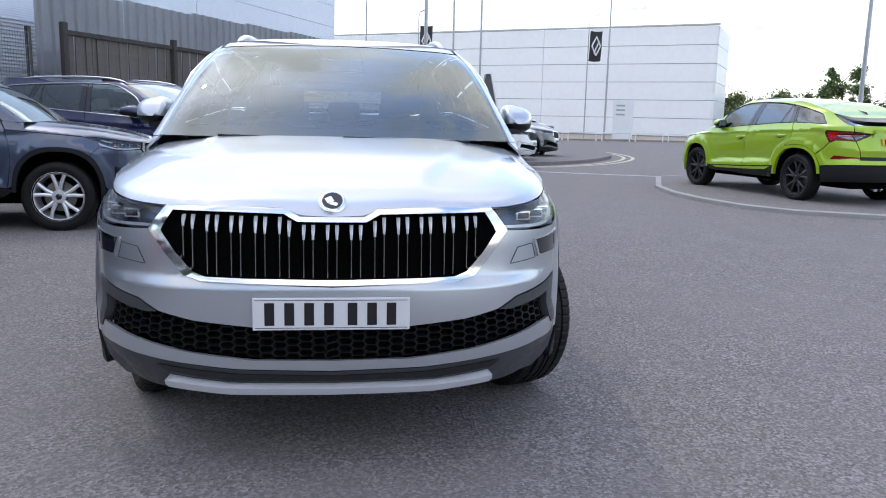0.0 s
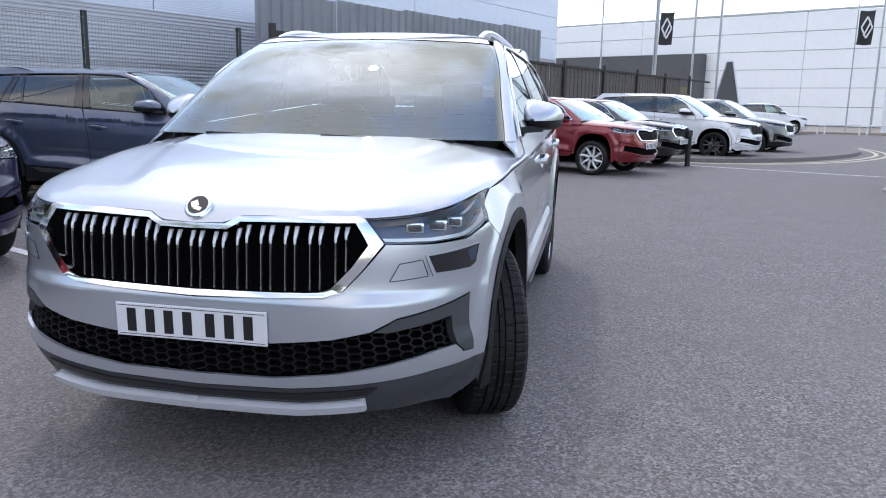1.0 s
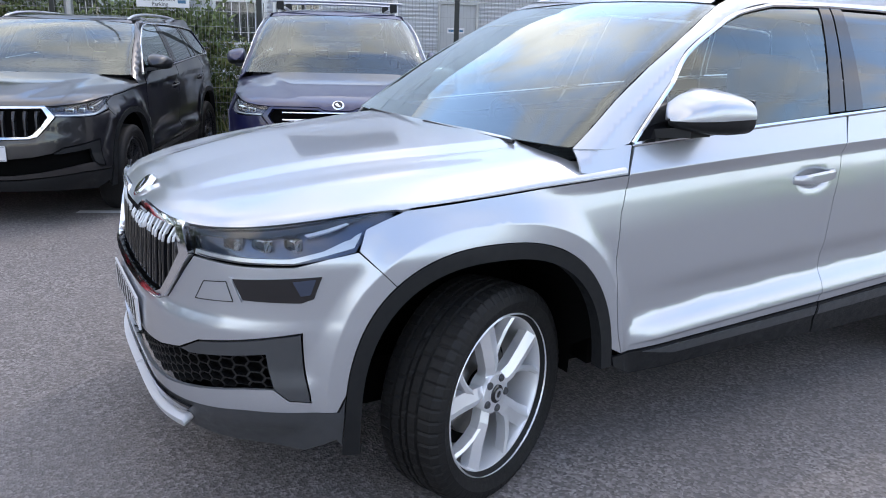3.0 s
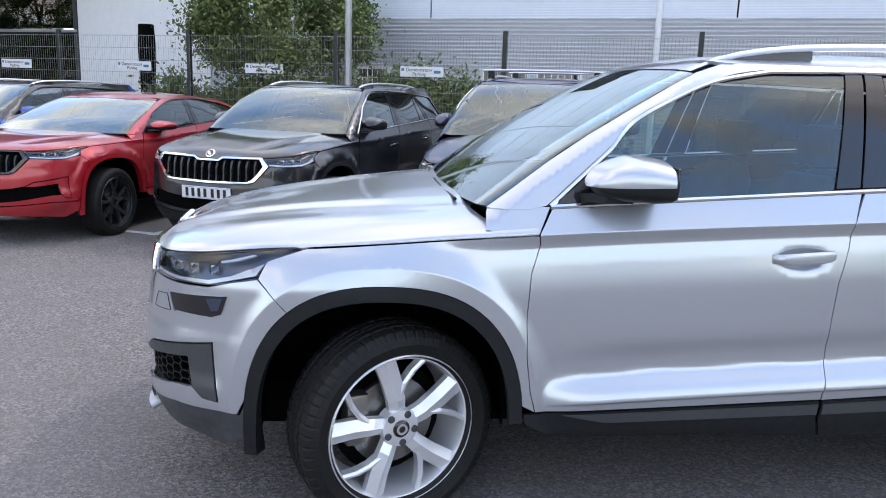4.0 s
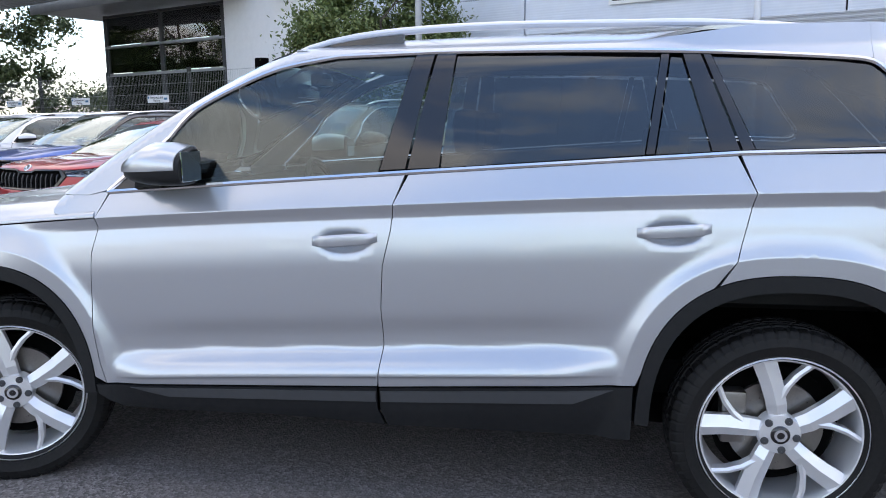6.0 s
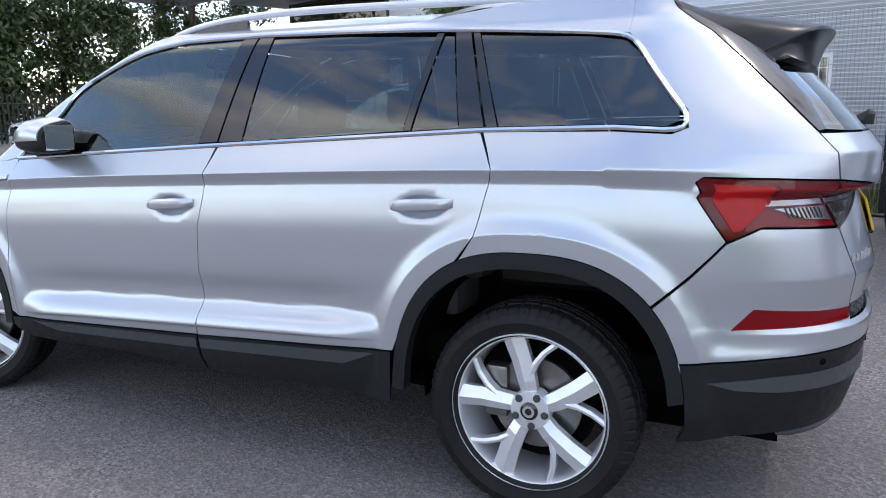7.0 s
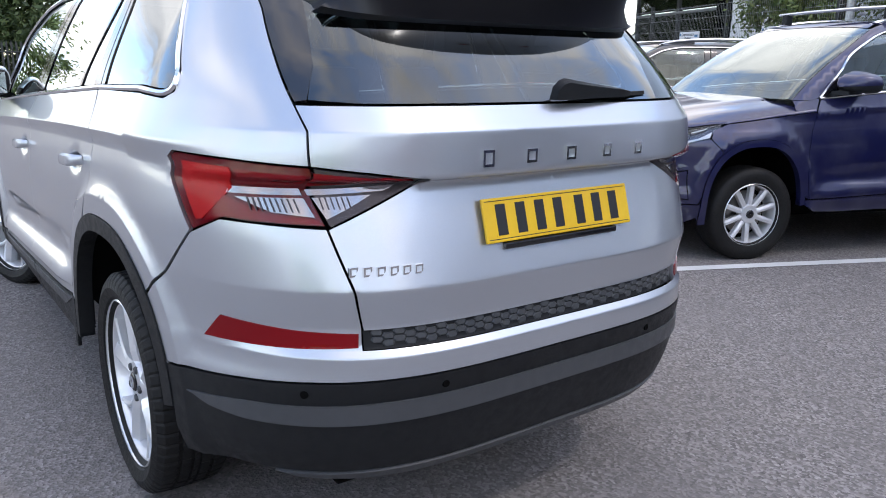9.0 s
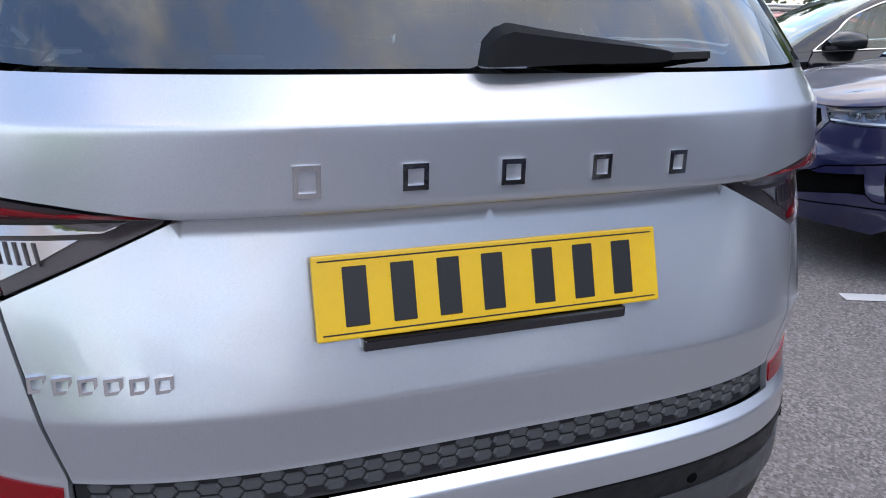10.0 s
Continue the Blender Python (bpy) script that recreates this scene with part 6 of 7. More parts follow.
for u0, u1 in zip(POSTS, POSTS[1:]):
    verts, faces = [], []

    def bar(a, b, r):
        a, b = Vector(a), Vector(b)
        d = (b - a).normalized()
        s = Vector((0, 1, 0))
        q = d.cross(s)
        base = len(verts)
        for p in (a, b):
            for k in range(3):
                an = 2 * math.pi * k / 3
                verts.append(p + (s * math.cos(an) + q * math.sin(an)) * r)
        for k in range(3):
            j = (k + 1) % 3
            faces.append((base + k, base + j, base + 3 + j, base + 3 + k))
    n = int((u1 - u0 - 0.08) / 0.05)
    for k in range(n + 1):
        u = u0 + 0.04 + (u1 - u0 - 0.08) * k / n
        bar((u, -0.045, 0.08), (u, -0.045, 2.42), 0.0019)
    for k in range(24):
        z = 0.1 + (k // 2) * 0.209
        off = -0.045 + (0.006 if k % 2 else -0.006)
        bar((u0 + 0.03, off, z), (u1 - 0.03, off, z), 0.0026)
    ob = mesh_ob("mesh_panel", verts, faces, MESH_STEEL, fence)
    ob.matrix_local = Matrix.Translation(rv(0, -8.85)) @ ROW_M

# --- signs on the fence ---
SIGN_WHITE = mottled("sign_white", (0.78, 0.79, 0.80), (0.72, 0.73, 0.74), 3.0, 0.4)
SIGN_INK = shader("sign_ink", (0.02, 0.025, 0.03), 0.5)
SIGN_TINT = shader("sign_mark", (0.05, 0.16, 0.28), 0.5)


def text_mesh(name, body, size, mat, parent, m):
    cu = bpy.data.curves.new(name, "FONT")
    cu.body, cu.size, cu.extrude, cu.align_x, cu.align_y = body, size, 0.001, "CENTER", "CENTER"
    tmp = bpy.data.objects.new(name, cu)
    me = bpy.data.meshes.new_from_object(tmp)
    bpy.data.objects.remove(tmp)
    me.materials.clear()
    me.materials.append(mat)
    ob = new(name, me)
    ob.parent = parent
    ob.matrix_local = m
    return ob


for k, u in enumerate((-18.8, -15.85, -12.95, -10.1, -7.45, -4.85, -2.07)):
    s = thing("parking_sign", "white parking sign fixed to the mesh fence", "sign", m=Matrix.Translation(rv(u, -8.77, 1.878)) @ ROW_M, group="signs on the fence")
    part("board", rounded_block(-0.355, 0.355, -0.008, 0.008, -0.078, 0.078, 0.004), SIGN_WHITE, s)
    up_m = Matrix.Rotation(radians(90), 4, "X")
    text_mesh("wording", "Demonstrator", 0.075, SIGN_INK, s, Matrix.Translation((-0.04, -0.010, 0.028)) @ up_m)
    text_mesh("wording", "Parking", 0.075, SIGN_INK, s, Matrix.Translation((-0.04, -0.010, -0.038)) @ up_m)
    part("mark", rounded_block(0.20, 0.31, -0.011, -0.006, -0.022, 0.022, 0.002, 1), SIGN_TINT, s)
    part("mark", rounded_block(-0.335, -0.29, -0.011, -0.006, 0.01, 0.055, 0.002, 1), SIGN_TINT, s)

# --- timber fence and sheet-metal wall beyond it ---
TIMBER = mottled("weathered_timber", (0.10, 0.085, 0.075), (0.17, 0.15, 0.135), 1.2, 0.85, bump=0.5, bump_scale=30.0, stretch=(6, 6, 0.6))
TIMBER_DARK = mottled("dark_timber", (0.035, 0.03, 0.028), (0.06, 0.052, 0.048), 1.5, 0.8, stretch=(6, 6, 0.6))
tf = thing("timber_fence", "weathered close-board timber fence with dark posts", "fence", kind="structure")
tfm = Matrix.Translation(rv(0, -9.1)) @ ROW_M
rng = random.Random(4)
board_mesh = []
for k in range(6):
    bm = rounded_block(-0.064, 0.064, -0.011, 0.011, 0.0, 2.5 + rng.uniform(0, 0.05), 0.004, 1)
    me = bpy.data.meshes.new("board")
    bm.to_mesh(me)
    bm.free()
    me.materials.append(TIMBER)
    board_mesh.append(me)
for k in range(166):
    u = 8.62 + 0.137 * k
    b = new("board", board_mesh[rng.randrange(6)])
    b.parent = tf
    b.matrix_local = tfm @ pose(u, 0.02 * (k % 2), 0.05, 0, rng.uniform(-0.5, 0.5), rng.uniform(-5, 5))
for u in [8.55 + 2.95 * k for k in range(9)]:
    part("post", rounded_block(u - 0.06, u + 0.06, -0.09, 0.0, 0, 2.68, 0.008, 1), TIMBER_DARK, tf).matrix_local = tfm
    part("rail", rounded_block(u + 0.06, u + 2.89, -0.06, -0.012, 2.48, 2.56, 0.006, 1), TIMBER_DARK, tf).matrix_local = tfm
SHEET = mottled("grey_sheet_metal", (0.40, 0.41, 0.44), (0.47, 0.48, 0.50), 0.8, 0.45, 0.2, bump=0.1, bump_scale=20.0)


def corrugated(u0, u1, z0, z1, pitch, depth, vertical=True):
    """A profiled metal sheet in the row's frame, ribs upright or level."""
    prof = []
    a, n = (u0, int((u1 - u0) / pitch)) if vertical else (z0, int((z1 - z0) / pitch))
    for k in range(n + 1):
        for f, d in ((0.0, 0.0), (0.30, 0.0), (0.42, -depth), (0.78, -depth), (0.90, 0.0)):
            prof.append((a + (k + f) * pitch, d))
    bm = bmesh.new()
    rows = []
    for t, d in prof:
        rows.append((bm.verts.new((t, d, z0)), bm.verts.new((t, d, z1))) if vertical else (bm.verts.new((u0, d, t)), bm.verts.new((u1, d, t))))
    for (p, q), (r, s) in zip(rows, rows[1:]):
        bm.faces.new((p, r, s, q))
    bmesh.ops.solidify(bm, geom=bm.faces[:], thickness=0.002)
    return bm


for k in range(5):
    ob = part("sheet_wall", corrugated(9.4 + 2.4 * k, 9.4 + 2.4 * (k + 1) - 0.01, 0, 3.5 + 0.05 * k, 0.30, 0.045), SHEET)
    ob.matrix_world = Matrix.Translation(rv(0, -10.5)) @ ROW_M
    tagged(ob, "grey profiled sheet-metal wall behind the fence", "wall", kind="structure")

# --- service building with fine metal cladding ---
CLADDING = mottled("pale_blue_cladding", (0.72, 0.77, 0.87), (0.77, 0.82, 0.90), 0.35, 0.42, 0.1)
# fine level ribs pressed into the cladding
rib_co, rib = node(CLADDING, "TexCoord"), node(CLADDING, "TexWave", Scale=6.5, Distortion=0.0)
rib.wave_type, rib.bands_direction = "BANDS", "Z"
wire(CLADDING, rib_co.outputs["Object"], rib.inputs["Vector"])
bumped(CLADDING, rib.outputs["Fac"], 0.3, 0.006)
CLAD_LOW = mottled("grey_cladding", (0.84, 0.86, 0.90), (0.88, 0.89, 0.92), 0.6, 0.45, 0.1)
RENDER = mottled("white_render", (0.86, 0.86, 0.86), (0.89, 0.89, 0.88), 0.5, 0.9, bump=0.15, bump_scale=90.0)
DARK_STEEL = mottled("dark_steel_frame", (0.05, 0.052, 0.055), (0.08, 0.08, 0.085), 2.0, 0.45, 0.4)
WINDOW = pane("building_glass", (0.93, 0.96, 0.96), 1.5, gain=2.0)
GALV = mottled("galvanised_steel", (0.34, 0.35, 0.36), (0.44, 0.45, 0.46), 3.0, 0.4, 0.7)
BLIND = mottled("drawn_blind", (0.10, 0.10, 0.10), (0.16, 0.16, 0.15), 3.0, 0.9)
WALL_M = Matrix.Translation(rv(0, -12.3)) @ ROW_M


def in_wall(ob, dy=0.0):
    ob.matrix_local = WALL_M @ pose(0, dy, 0)
    return ob


hall = thing("service_building", "pale blue metal-clad workshop with barred windows", "building", kind="structure")
# lower cladding with openings for door and windows, as panels between them
LOW_TOP = 3.0
holes = [(-4.80, -4.02, 1.32, 2.10), (-2.10, -1.12, 1.30, 2.10), (-1.02, -0.10, 1.30, 2.10), (2.02, 2.78, 0.0, 2.17)]
edges_u = [-8.3, *[e for hh in holes for e in hh[:2]], 26.0]
for u0, u1 in zip(edges_u, edges_u[1:]):
    hole = next((hh for hh in holes if hh[:2] == (u0, u1)), None)
    spans = [(0.0, LOW_TOP)] if hole is None else [s for s in ((0.0, hole[2]), (hole[3], LOW_TOP)) if s[1] - s[0] > 0.05]
    for z0, z1 in spans:
        in_wall(part("wall_panel", corrugated(u0, u1, z0, z1, 0.075, 0.010, False), CLAD_LOW, hall))
for k in range(5):
    z0, z1 = 3.03 + 0.80 * k, 3.03 + 0.80 * (k + 1) - 0.014
    for u0, u1 in ((-8.3, -3.19), (-3.17, 2.55), (2.57, 8.3), (8.32, 17.0), (17.02, 26.0)):
        bm = bmesh.new()
        block(bm, u0, u1 - 0.01, 0.0, 0.06, z0, z1)
        in_wall(part("wall_panel", bm, CLADDING, hall))
bm = bmesh.new()
block(bm, -8.3, 26.0, 0.07, 9.0, 0.0, 7.05)
in_wall(part("core", bm, VOID, hall))
for u0, u1, z0, z1 in holes[:3]:
    w = in_wall(part("window", rounded_block(u0 + 0.04, u1 - 0.04, 0.030, 0.036, z0 + 0.04, z1 - 0.04, 0.001, 1), WINDOW, hall, "dark window behind upright bars"))
    bm = bmesh.new()
    for a, b, c, d in ((u0, u1, z0, z0 + 0.05), (u0, u1, z1 - 0.05, z1), (u0, u0 + 0.05, z0 + 0.05, z1 - 0.05), (u1 - 0.05, u1, z0 + 0.05, z1 - 0.05)):
        block(bm, a, b, -0.03, 0.05, c, d)
    f = part("window_frame", bm, RENDER, w)
    bm = bmesh.new()
    block(bm, u0, u1, 0.05, 0.06, z0, z1)
    part("blind", bm, BLIND, w)
    n = 7
    for k in range(n):
        x = u0 + (u1 - u0) * (k + 0.5) / n
        part("window_bar", tube([(x, -0.045, z0 + 0.02), (x, -0.045, z1 - 0.02)], 0.008, 6), RENDER, w)
    for zz in (z0 + 0.22, z1 - 0.22):
        part("window_bar", tube([(u0, -0.045, zz), (u1, -0.045, zz)], 0.006, 6), RENDER, w)
DOOR_GREY = mottled("grey_steel_door", (0.42, 0.43, 0.44), (0.48, 0.49, 0.50), 1.0, 0.5)
d = in_wall(part("service_door", rounded_block(2.07, 2.73, 0.0, 0.045, 0.0, 2.12, 0.004, 1), DOOR_GREY, hall, "grey steel door with a small blue notice"))
bm = bmesh.new()
for a, b, c, e in ((2.02, 2.07, 0, 2.17), (2.73, 2.78, 0, 2.17), (2.07, 2.73, 2.12, 2.17)):
    block(bm, a, b, -0.03, 0.05, c, e)
part("door_frame", bm, GALV, d)
part("notice", rounded_block(2.20, 2.52, -0.006, 0.0, 1.60, 1.70, 0.002, 1), SIGN_WHITE, d)
part("notice_bar", rounded_block(2.22, 2.50, -0.008, -0.004, 1.63, 1.67, 0.001, 1), SIGN_TINT, d)
part("door_handle", rounded_block(2.66, 2.70, -0.05, 0.0, 1.0, 1.04, 0.006), GALV, d)
# louvred vent
v = thing("wall_vent", "large louvred vent in the cladding", "vent")
bm = bmesh.new()
for a, b, c, e in ((-1.42, 0.92, 3.48, 3.54), (-1.42, 0.92, 4.66, 4.72), (-1.42, -1.36, 3.54, 4.66), (0.86, 0.92, 3.54, 4.66)):
    block(bm, a, b, -0.05, 0.0, c, e)
v.matrix_world = WALL_M
part("frame", bm, RENDER, v)
# near-black sheet puts the shade between the slats into colour
bm = bmesh.new()
block(bm, -1.36, 0.86, -0.012, -0.004, 3.54, 4.66)
part("backing", bm, VOID, v)
for k in range(20):
    z = 3.56 + 0.055 * k
    bm = bmesh.new()
    block(bm, -1.36, 0.86, -0.022, 0.022, -0.003, 0.003, Matrix.Translation((0, -0.030, z + 0.02)) @ Matrix.Rotation(radians(38), 4, "X"))
    part("slat", bm, GALV, v)
dp = in_wall(part("downpipe", tube([(1.22, -0.06, 0), (1.22, -0.06, 3.5), (1.22, -0.06, 7.0)], 0.055, 12), CLAD_LOW))
tagged(dp, "grey round downpipe on the cladding", "pipe", kind="structure")

# --- white rendered office with glazed entrance ---
office = thing("office_building", "white rendered office with a glazed entrance and canopy", "building", kind="structure")
bm = bmesh.new()
block(bm, -11.9, -8.32, -0.02, 8.0, 0.0, 7.6)
in_wall(part("rendered_wall", bm, RENDER, office))
for u in (-17.1, -14.55, -12.0):
    bm = bmesh.new()
    block(bm, u - 0.06, u + 0.06, 0.0, 0.14, 0.0, 4.5)
    in_wall(part("mullion", bm, DARK_STEEL, office))
for u in (-16.2, -13.4):
    in_wall(part("column", tube([(u, 0.9, 0), (u, 0.9, 4.5)], 0.13, 16), GALV, office))
for z in (0.05, 1.45, 2.75, 3.55, 4.42):
    bm = bmesh.new()
    block(bm, -17.1, -11.95, -0.04, 0.10, z, z + 0.06)
    in_wall(part("transom", bm, GALV if 1 < z < 4 else DARK_STEEL, office))
# the far side is glazed too, over a low wall
for u in (-16.6, -15.3, -14.0, -12.7):
    bm = bmesh.new()
    block(bm, u - 0.05, u + 0.05, 4.9, 5.0, 0.9, 5.3)
    in_wall(part("mullion", bm, DARK_STEEL, office))
for z in (2.45, 3.45):
    bm = bmesh.new()
    block(bm, -17.1, -11.95, 4.91, 4.99, z, z + 0.07)
    in_wall(part("transom", bm, DARK_STEEL, office))
for u0, u1 in ((-17.04, -14.61), (-14.49, -12.06)):
    for z0, z1 in ((0.14, 1.45), (1.54, 2.75), (2.84, 3.55), (3.64, 4.42)):
        bm = bmesh.new()
        block(bm, u0, u1, 0.04, 0.05, z0, z1)
        in_wall(part("pane", bm, WINDOW, office))
for z in (0.14, 1.54, 2.84, 3.64):
    bm = bmesh.new()
    block(bm, 0.04, 0.05, 0.1, 4.9, z, z + (1.3 if z < 2.8 else 0.75))
    ob = part("pane", bm, WINDOW, office)
    ob.matrix_local = WALL_M @ pose(-17.14, 0, 0)
# low wall; its left part is raised, dark, to stand in for the dim interior
bm = bmesh.new()
block(bm, -17.1, -14.3, 4.75, 4.88, 0.0, 2.9)
block(bm, -14.3, -11.95, 4.75, 4.88, 0.0, 1.2)
in_wall(part("rear_wall", bm, DARK_STEEL, office))
bm = bmesh.new()
block(bm, -17.1, -11.95, 2.0, 2.3, 2.6, 2.75)
block(bm, -17.1, -11.95, 3.6, 3.8, 1.9, 2.0)
in_wall(part("gallery", bm, DARK_STEEL, office))
bm = bmesh.new()
block(bm, -18.6, -10.9, -1.3, 1.8, 4.55, 4.80)
block(bm, -17.4, -10.9, 1.8, 6.0, 5.30, 5.50)
block(bm, -17.4, -10.9, 1.72, 1.80, 4.80, 5.50)
block(bm, -18.6, -10.9, -1.36, -1.3, 4.50, 5.15)
in_wall(part("canopy", bm, GALV, office))
for k in range(14):
    y = -1.6 - 0.16 * k
    bm = bmesh.new()
    block(bm, -21.5, -12.0, y - 0.05, y + 0.05, 4.72, 4.78)
    in_wall(part("canopy_louvre", bm, GALV, office))
fl = in_wall(part("floodlight", rounded_block(-10.0, -9.55, -0.55, -0.40, 4.32, 4.66, 0.02), DARK_STEEL))
tagged(fl, "black floodlight on an arm on the white wall", "lamp")
part("lamp_glass", rounded_block(-9.97, -9.58, -0.57, -0.55, 4.36, 4.62, 0.004, 1), LAMP_WHITE, fl)
part("arm", tube([(-9.7, -0.42, 4.6), (-9.3, -0.2, 4.75), (-8.9, 0.0, 4.7)], 0.03, 8), DARK_STEEL, fl)
dish = in_wall(part("satellite_dish", lathe([(0.001, 0.0), (0.15, 0.03), (0.28, 0.10)], 24), GALV))
dish.matrix_world = WALL_M @ Matrix.Translation((-8.95, -0.35, 4.9)) @ Matrix.Rotation(radians(-70), 4, "Z")
tagged(dish, "grey satellite dish on a wall arm", "dish")
part("dish_arm", tube([(0.05, 0, 0), (-0.25, 0, -0.12), (-0.4, 0.1, -0.12)], 0.02, 8), GALV, dish)
al = in_wall(part("alarm_box", rounded_block(-8.12, -7.86, -0.10, 0.0, 4.32, 4.58, 0.02), shader("yellow_box", (0.55, 0.33, 0.06), 0.5)))
tagged(al, "small yellow alarm box on the cladding", "alarm box")
blk = in_wall(part("parasol", tube([(-7.96, 2.6, 0.0), (-7.96, 2.6, 1.2), (-7.96, 2.6, 2.3), (-7.96, 2.6, 2.68)], [0.10, 0.13, 0.16, 0.14], 10), VOID))
blk.matrix_local = Matrix.Translation(rv(0, -9.75)) @ ROW_M @ Matrix.Translation((0, -2.6, 0))
tagged(blk, "closed black parasol behind the fence", "parasol")
lp = part("lamp_post", tube([(0, 0, 0), (0, 0, 3.0), (0, 0, 8.5)], [0.065, 0.055, 0.04], 12), GALV)
lp.matrix_world = Matrix.Translation(rv(-3.36, -8.85))
tagged(lp, "grey steel lamp post beside the fence", "lamp post")

# --- planting ---
LEAF = shader("leaf_green", (0.07, 0.11, 0.025), 0.6, 0.0, Subsurface_Weight=0.0)
oi = node(LEAF, "ObjectInfo")
gi_ = node(LEAF, "NewGeometry")
wire(LEAF, ramp(LEAF, gi_.outputs["Random Per Island"], [(0.0, (0.05, 0.085, 0.022)), (0.5, (0.105, 0.15, 0.04)), (1.0, (0.18, 0.22, 0.07))]), bsdf(LEAF).inputs["Base Color"])
LEAF_DARK = shader("dark_leaf", (0.03, 0.055, 0.015), 0.6)
gi2 = node(LEAF_DARK, "NewGeometry")
wire(LEAF_DARK, ramp(LEAF_DARK, gi2.outputs["Random Per Island"], [(0.0, (0.018, 0.038, 0.010)), (0.5, (0.04, 0.07, 0.018)), (1.0, (0.075, 0.105, 0.03))]), bsdf(LEAF_DARK).inputs["Base Color"])
GRASS = shader("grass_green", (0.10, 0.13, 0.03), 0.7)
gi3 = node(GRASS, "NewGeometry")
wire(GRASS, ramp(GRASS, gi3.outputs["Random Per Island"], [(0.0, (0.05, 0.085, 0.018)), (0.6, (0.12, 0.16, 0.035)), (1.0, (0.24, 0.22, 0.08))]), bsdf(GRASS).inputs["Base Color"])
BARK = mottled("bark", (0.06, 0.05, 0.04), (0.11, 0.09, 0.07), 5.0, 0.9, bump=0.6, bump_scale=30.0, stretch=(1, 1, 0.3))


def leaves(centres, radii, count, size, seed):
    """Vertices and faces of many small folded leaves, in clumps."""
    r = np.random.default_rng(seed)
    centres, radii = np.array(centres, float), np.array(radii, float)
    wgt = radii**2.2
    pick = r.choice(len(centres), count, p=wgt / wgt.sum())
    d = r.normal(size=(count, 3))
    d /= np.linalg.norm(d, axis=1)[:, None]
    p = centres[pick] + d * (radii[pick] * np.abs(r.normal(0.0, 0.62, count)))[:, None]
    a = r.normal(size=(count, 3))
    a /= np.linalg.norm(a, axis=1)[:, None]
    b = np.cross(a, r.normal(size=(count, 3)))
    b /= np.linalg.norm(b, axis=1)[:, None]
    s = size * r.uniform(0.6, 1.4, count)[:, None]
    v = np.stack([p - a * s, p + b * s * 0.45, p + a * s, p - b * s * 0.45], 1).reshape(-1, 3)
    f = np.arange(count * 4).reshape(-1, 4)
    return v, f


def leaf_ob(name, data, mat, parent=None, label=""):
    me = bpy.data.meshes.new(name)
    v, f = data
    me.from_pydata(v.tolist(), [], f.tolist())
    me.materials.append(mat)
    ob = new(name, me)
    ob.parent = parent
    if label:
        ob["label"] = label
    return ob


def tree(label, pos, height, spread, seed, count=6000, size=0.07, mat=None, stem=0.07, low=0.3):
    r = random.Random(seed)
    t = thing("tree", label, "tree", m=Matrix.Translation(pos))
    bm = bmesh.new()
    trunk = [Vector((0, 0, 0))]
    for k in range(5):
        trunk.append(trunk[-1] + Vector((r.uniform(-0.06, 0.06) * spread, r.uniform(-0.06, 0.06) * spread, height * 0.16)))
    part("trunk", tube(trunk, [stem * (1 - 0.13 * k) for k in range(6)], 9), BARK, t, smooth=True)
    centres, radii = [], []
    for k in range(44):
        a, h = r.uniform(0, 2 * math.pi), r.uniform(low, 0.94)
        reach = spread * (1 - ((h - 0.52) / 0.55) ** 2) ** 0.5 * r.uniform(0.45, 1.0) if abs(h - 0.52) < 0.55 else 0.1
        c = Vector((math.cos(a) * reach, math.sin(a) * reach, height * h))
        centres.append(tuple(c))
        radii.append(r.uniform(0.16, 0.30) * spread)
        if k < 12:
            base = trunk[min(5, max(1, int(h * 5.5)))]
            mid = base.lerp(c, 0.5) + Vector((0, 0, 0.05 * height))
            part("limb", tube([base, mid, c], [stem * 0.45, stem * 0.28, stem * 0.10], 6), BARK, t, smooth=True)
    leaf_ob("crown", leaves(centres, radii, count, size, seed), mat or LEAF, t)
    return t


tree("young broad-leaved tree behind the mesh fence", rv(-5.2, -10.2), 4.1, 1.75, 3, 64000, 0.042, LEAF, 0.06, 0.5)
tree("dark broad-leaved tree beyond the end of the office", (-19.7, -16.2, 0), 9.0, 2.9, 41, 30000, 0.085, LEAF_DARK, 0.14, 0.2)
tree("slender tree seen through the office's glazing", (-36.7, -18.9, 0), 6.3, 1.5, 17, 16000, 0.09, LEAF, 0.12, 0.25)
tree("low dark bush beyond the mesh fence", (-30.1, -18.9, 0), 2.9, 2.6, 23, 16000, 0.08, LEAF_DARK, 0.06, 0.05)
r_ = random.Random(8)
cs, rs = [], []
for k in range(120):
    u = r_.uniform(-8.1, -1.4)
    top = 1.66 + 0.12 * math.sin(u * 1.7)
    cs.append(tuple(rv(u, -9.75 + r_.uniform(-0.35, 0.35), r_.uniform(0.25, top - 0.02))))
    rs.append(r_.uniform(0.28, 0.46))
hedge = leaf_ob("hedge", leaves(cs, rs, 80000, 0.048, 5), LEAF)
tagged(hedge, "uneven green hedge growing behind the mesh fence", "hedge", kind="stuff")
cs, rs = [], []
for k in range(70):
    u = r_.choice((r_.uniform(-3.2, -1.6), r_.uniform(-12.5, -8.3), r_.uniform(-1.8, -0.9)))
    cs.append(tuple(rv(u, -9.4 + r_.uniform(-0.3, 0.3), r_.uniform(0.15, 1.35))))
    rs.append(r_.uniform(0.16, 0.32))
tagged(leaf_ob("climber", leaves(cs, rs, 9000, 0.045, 6), GRASS), "yellow-green climbing weeds in the fence", "weeds", kind="stuff")
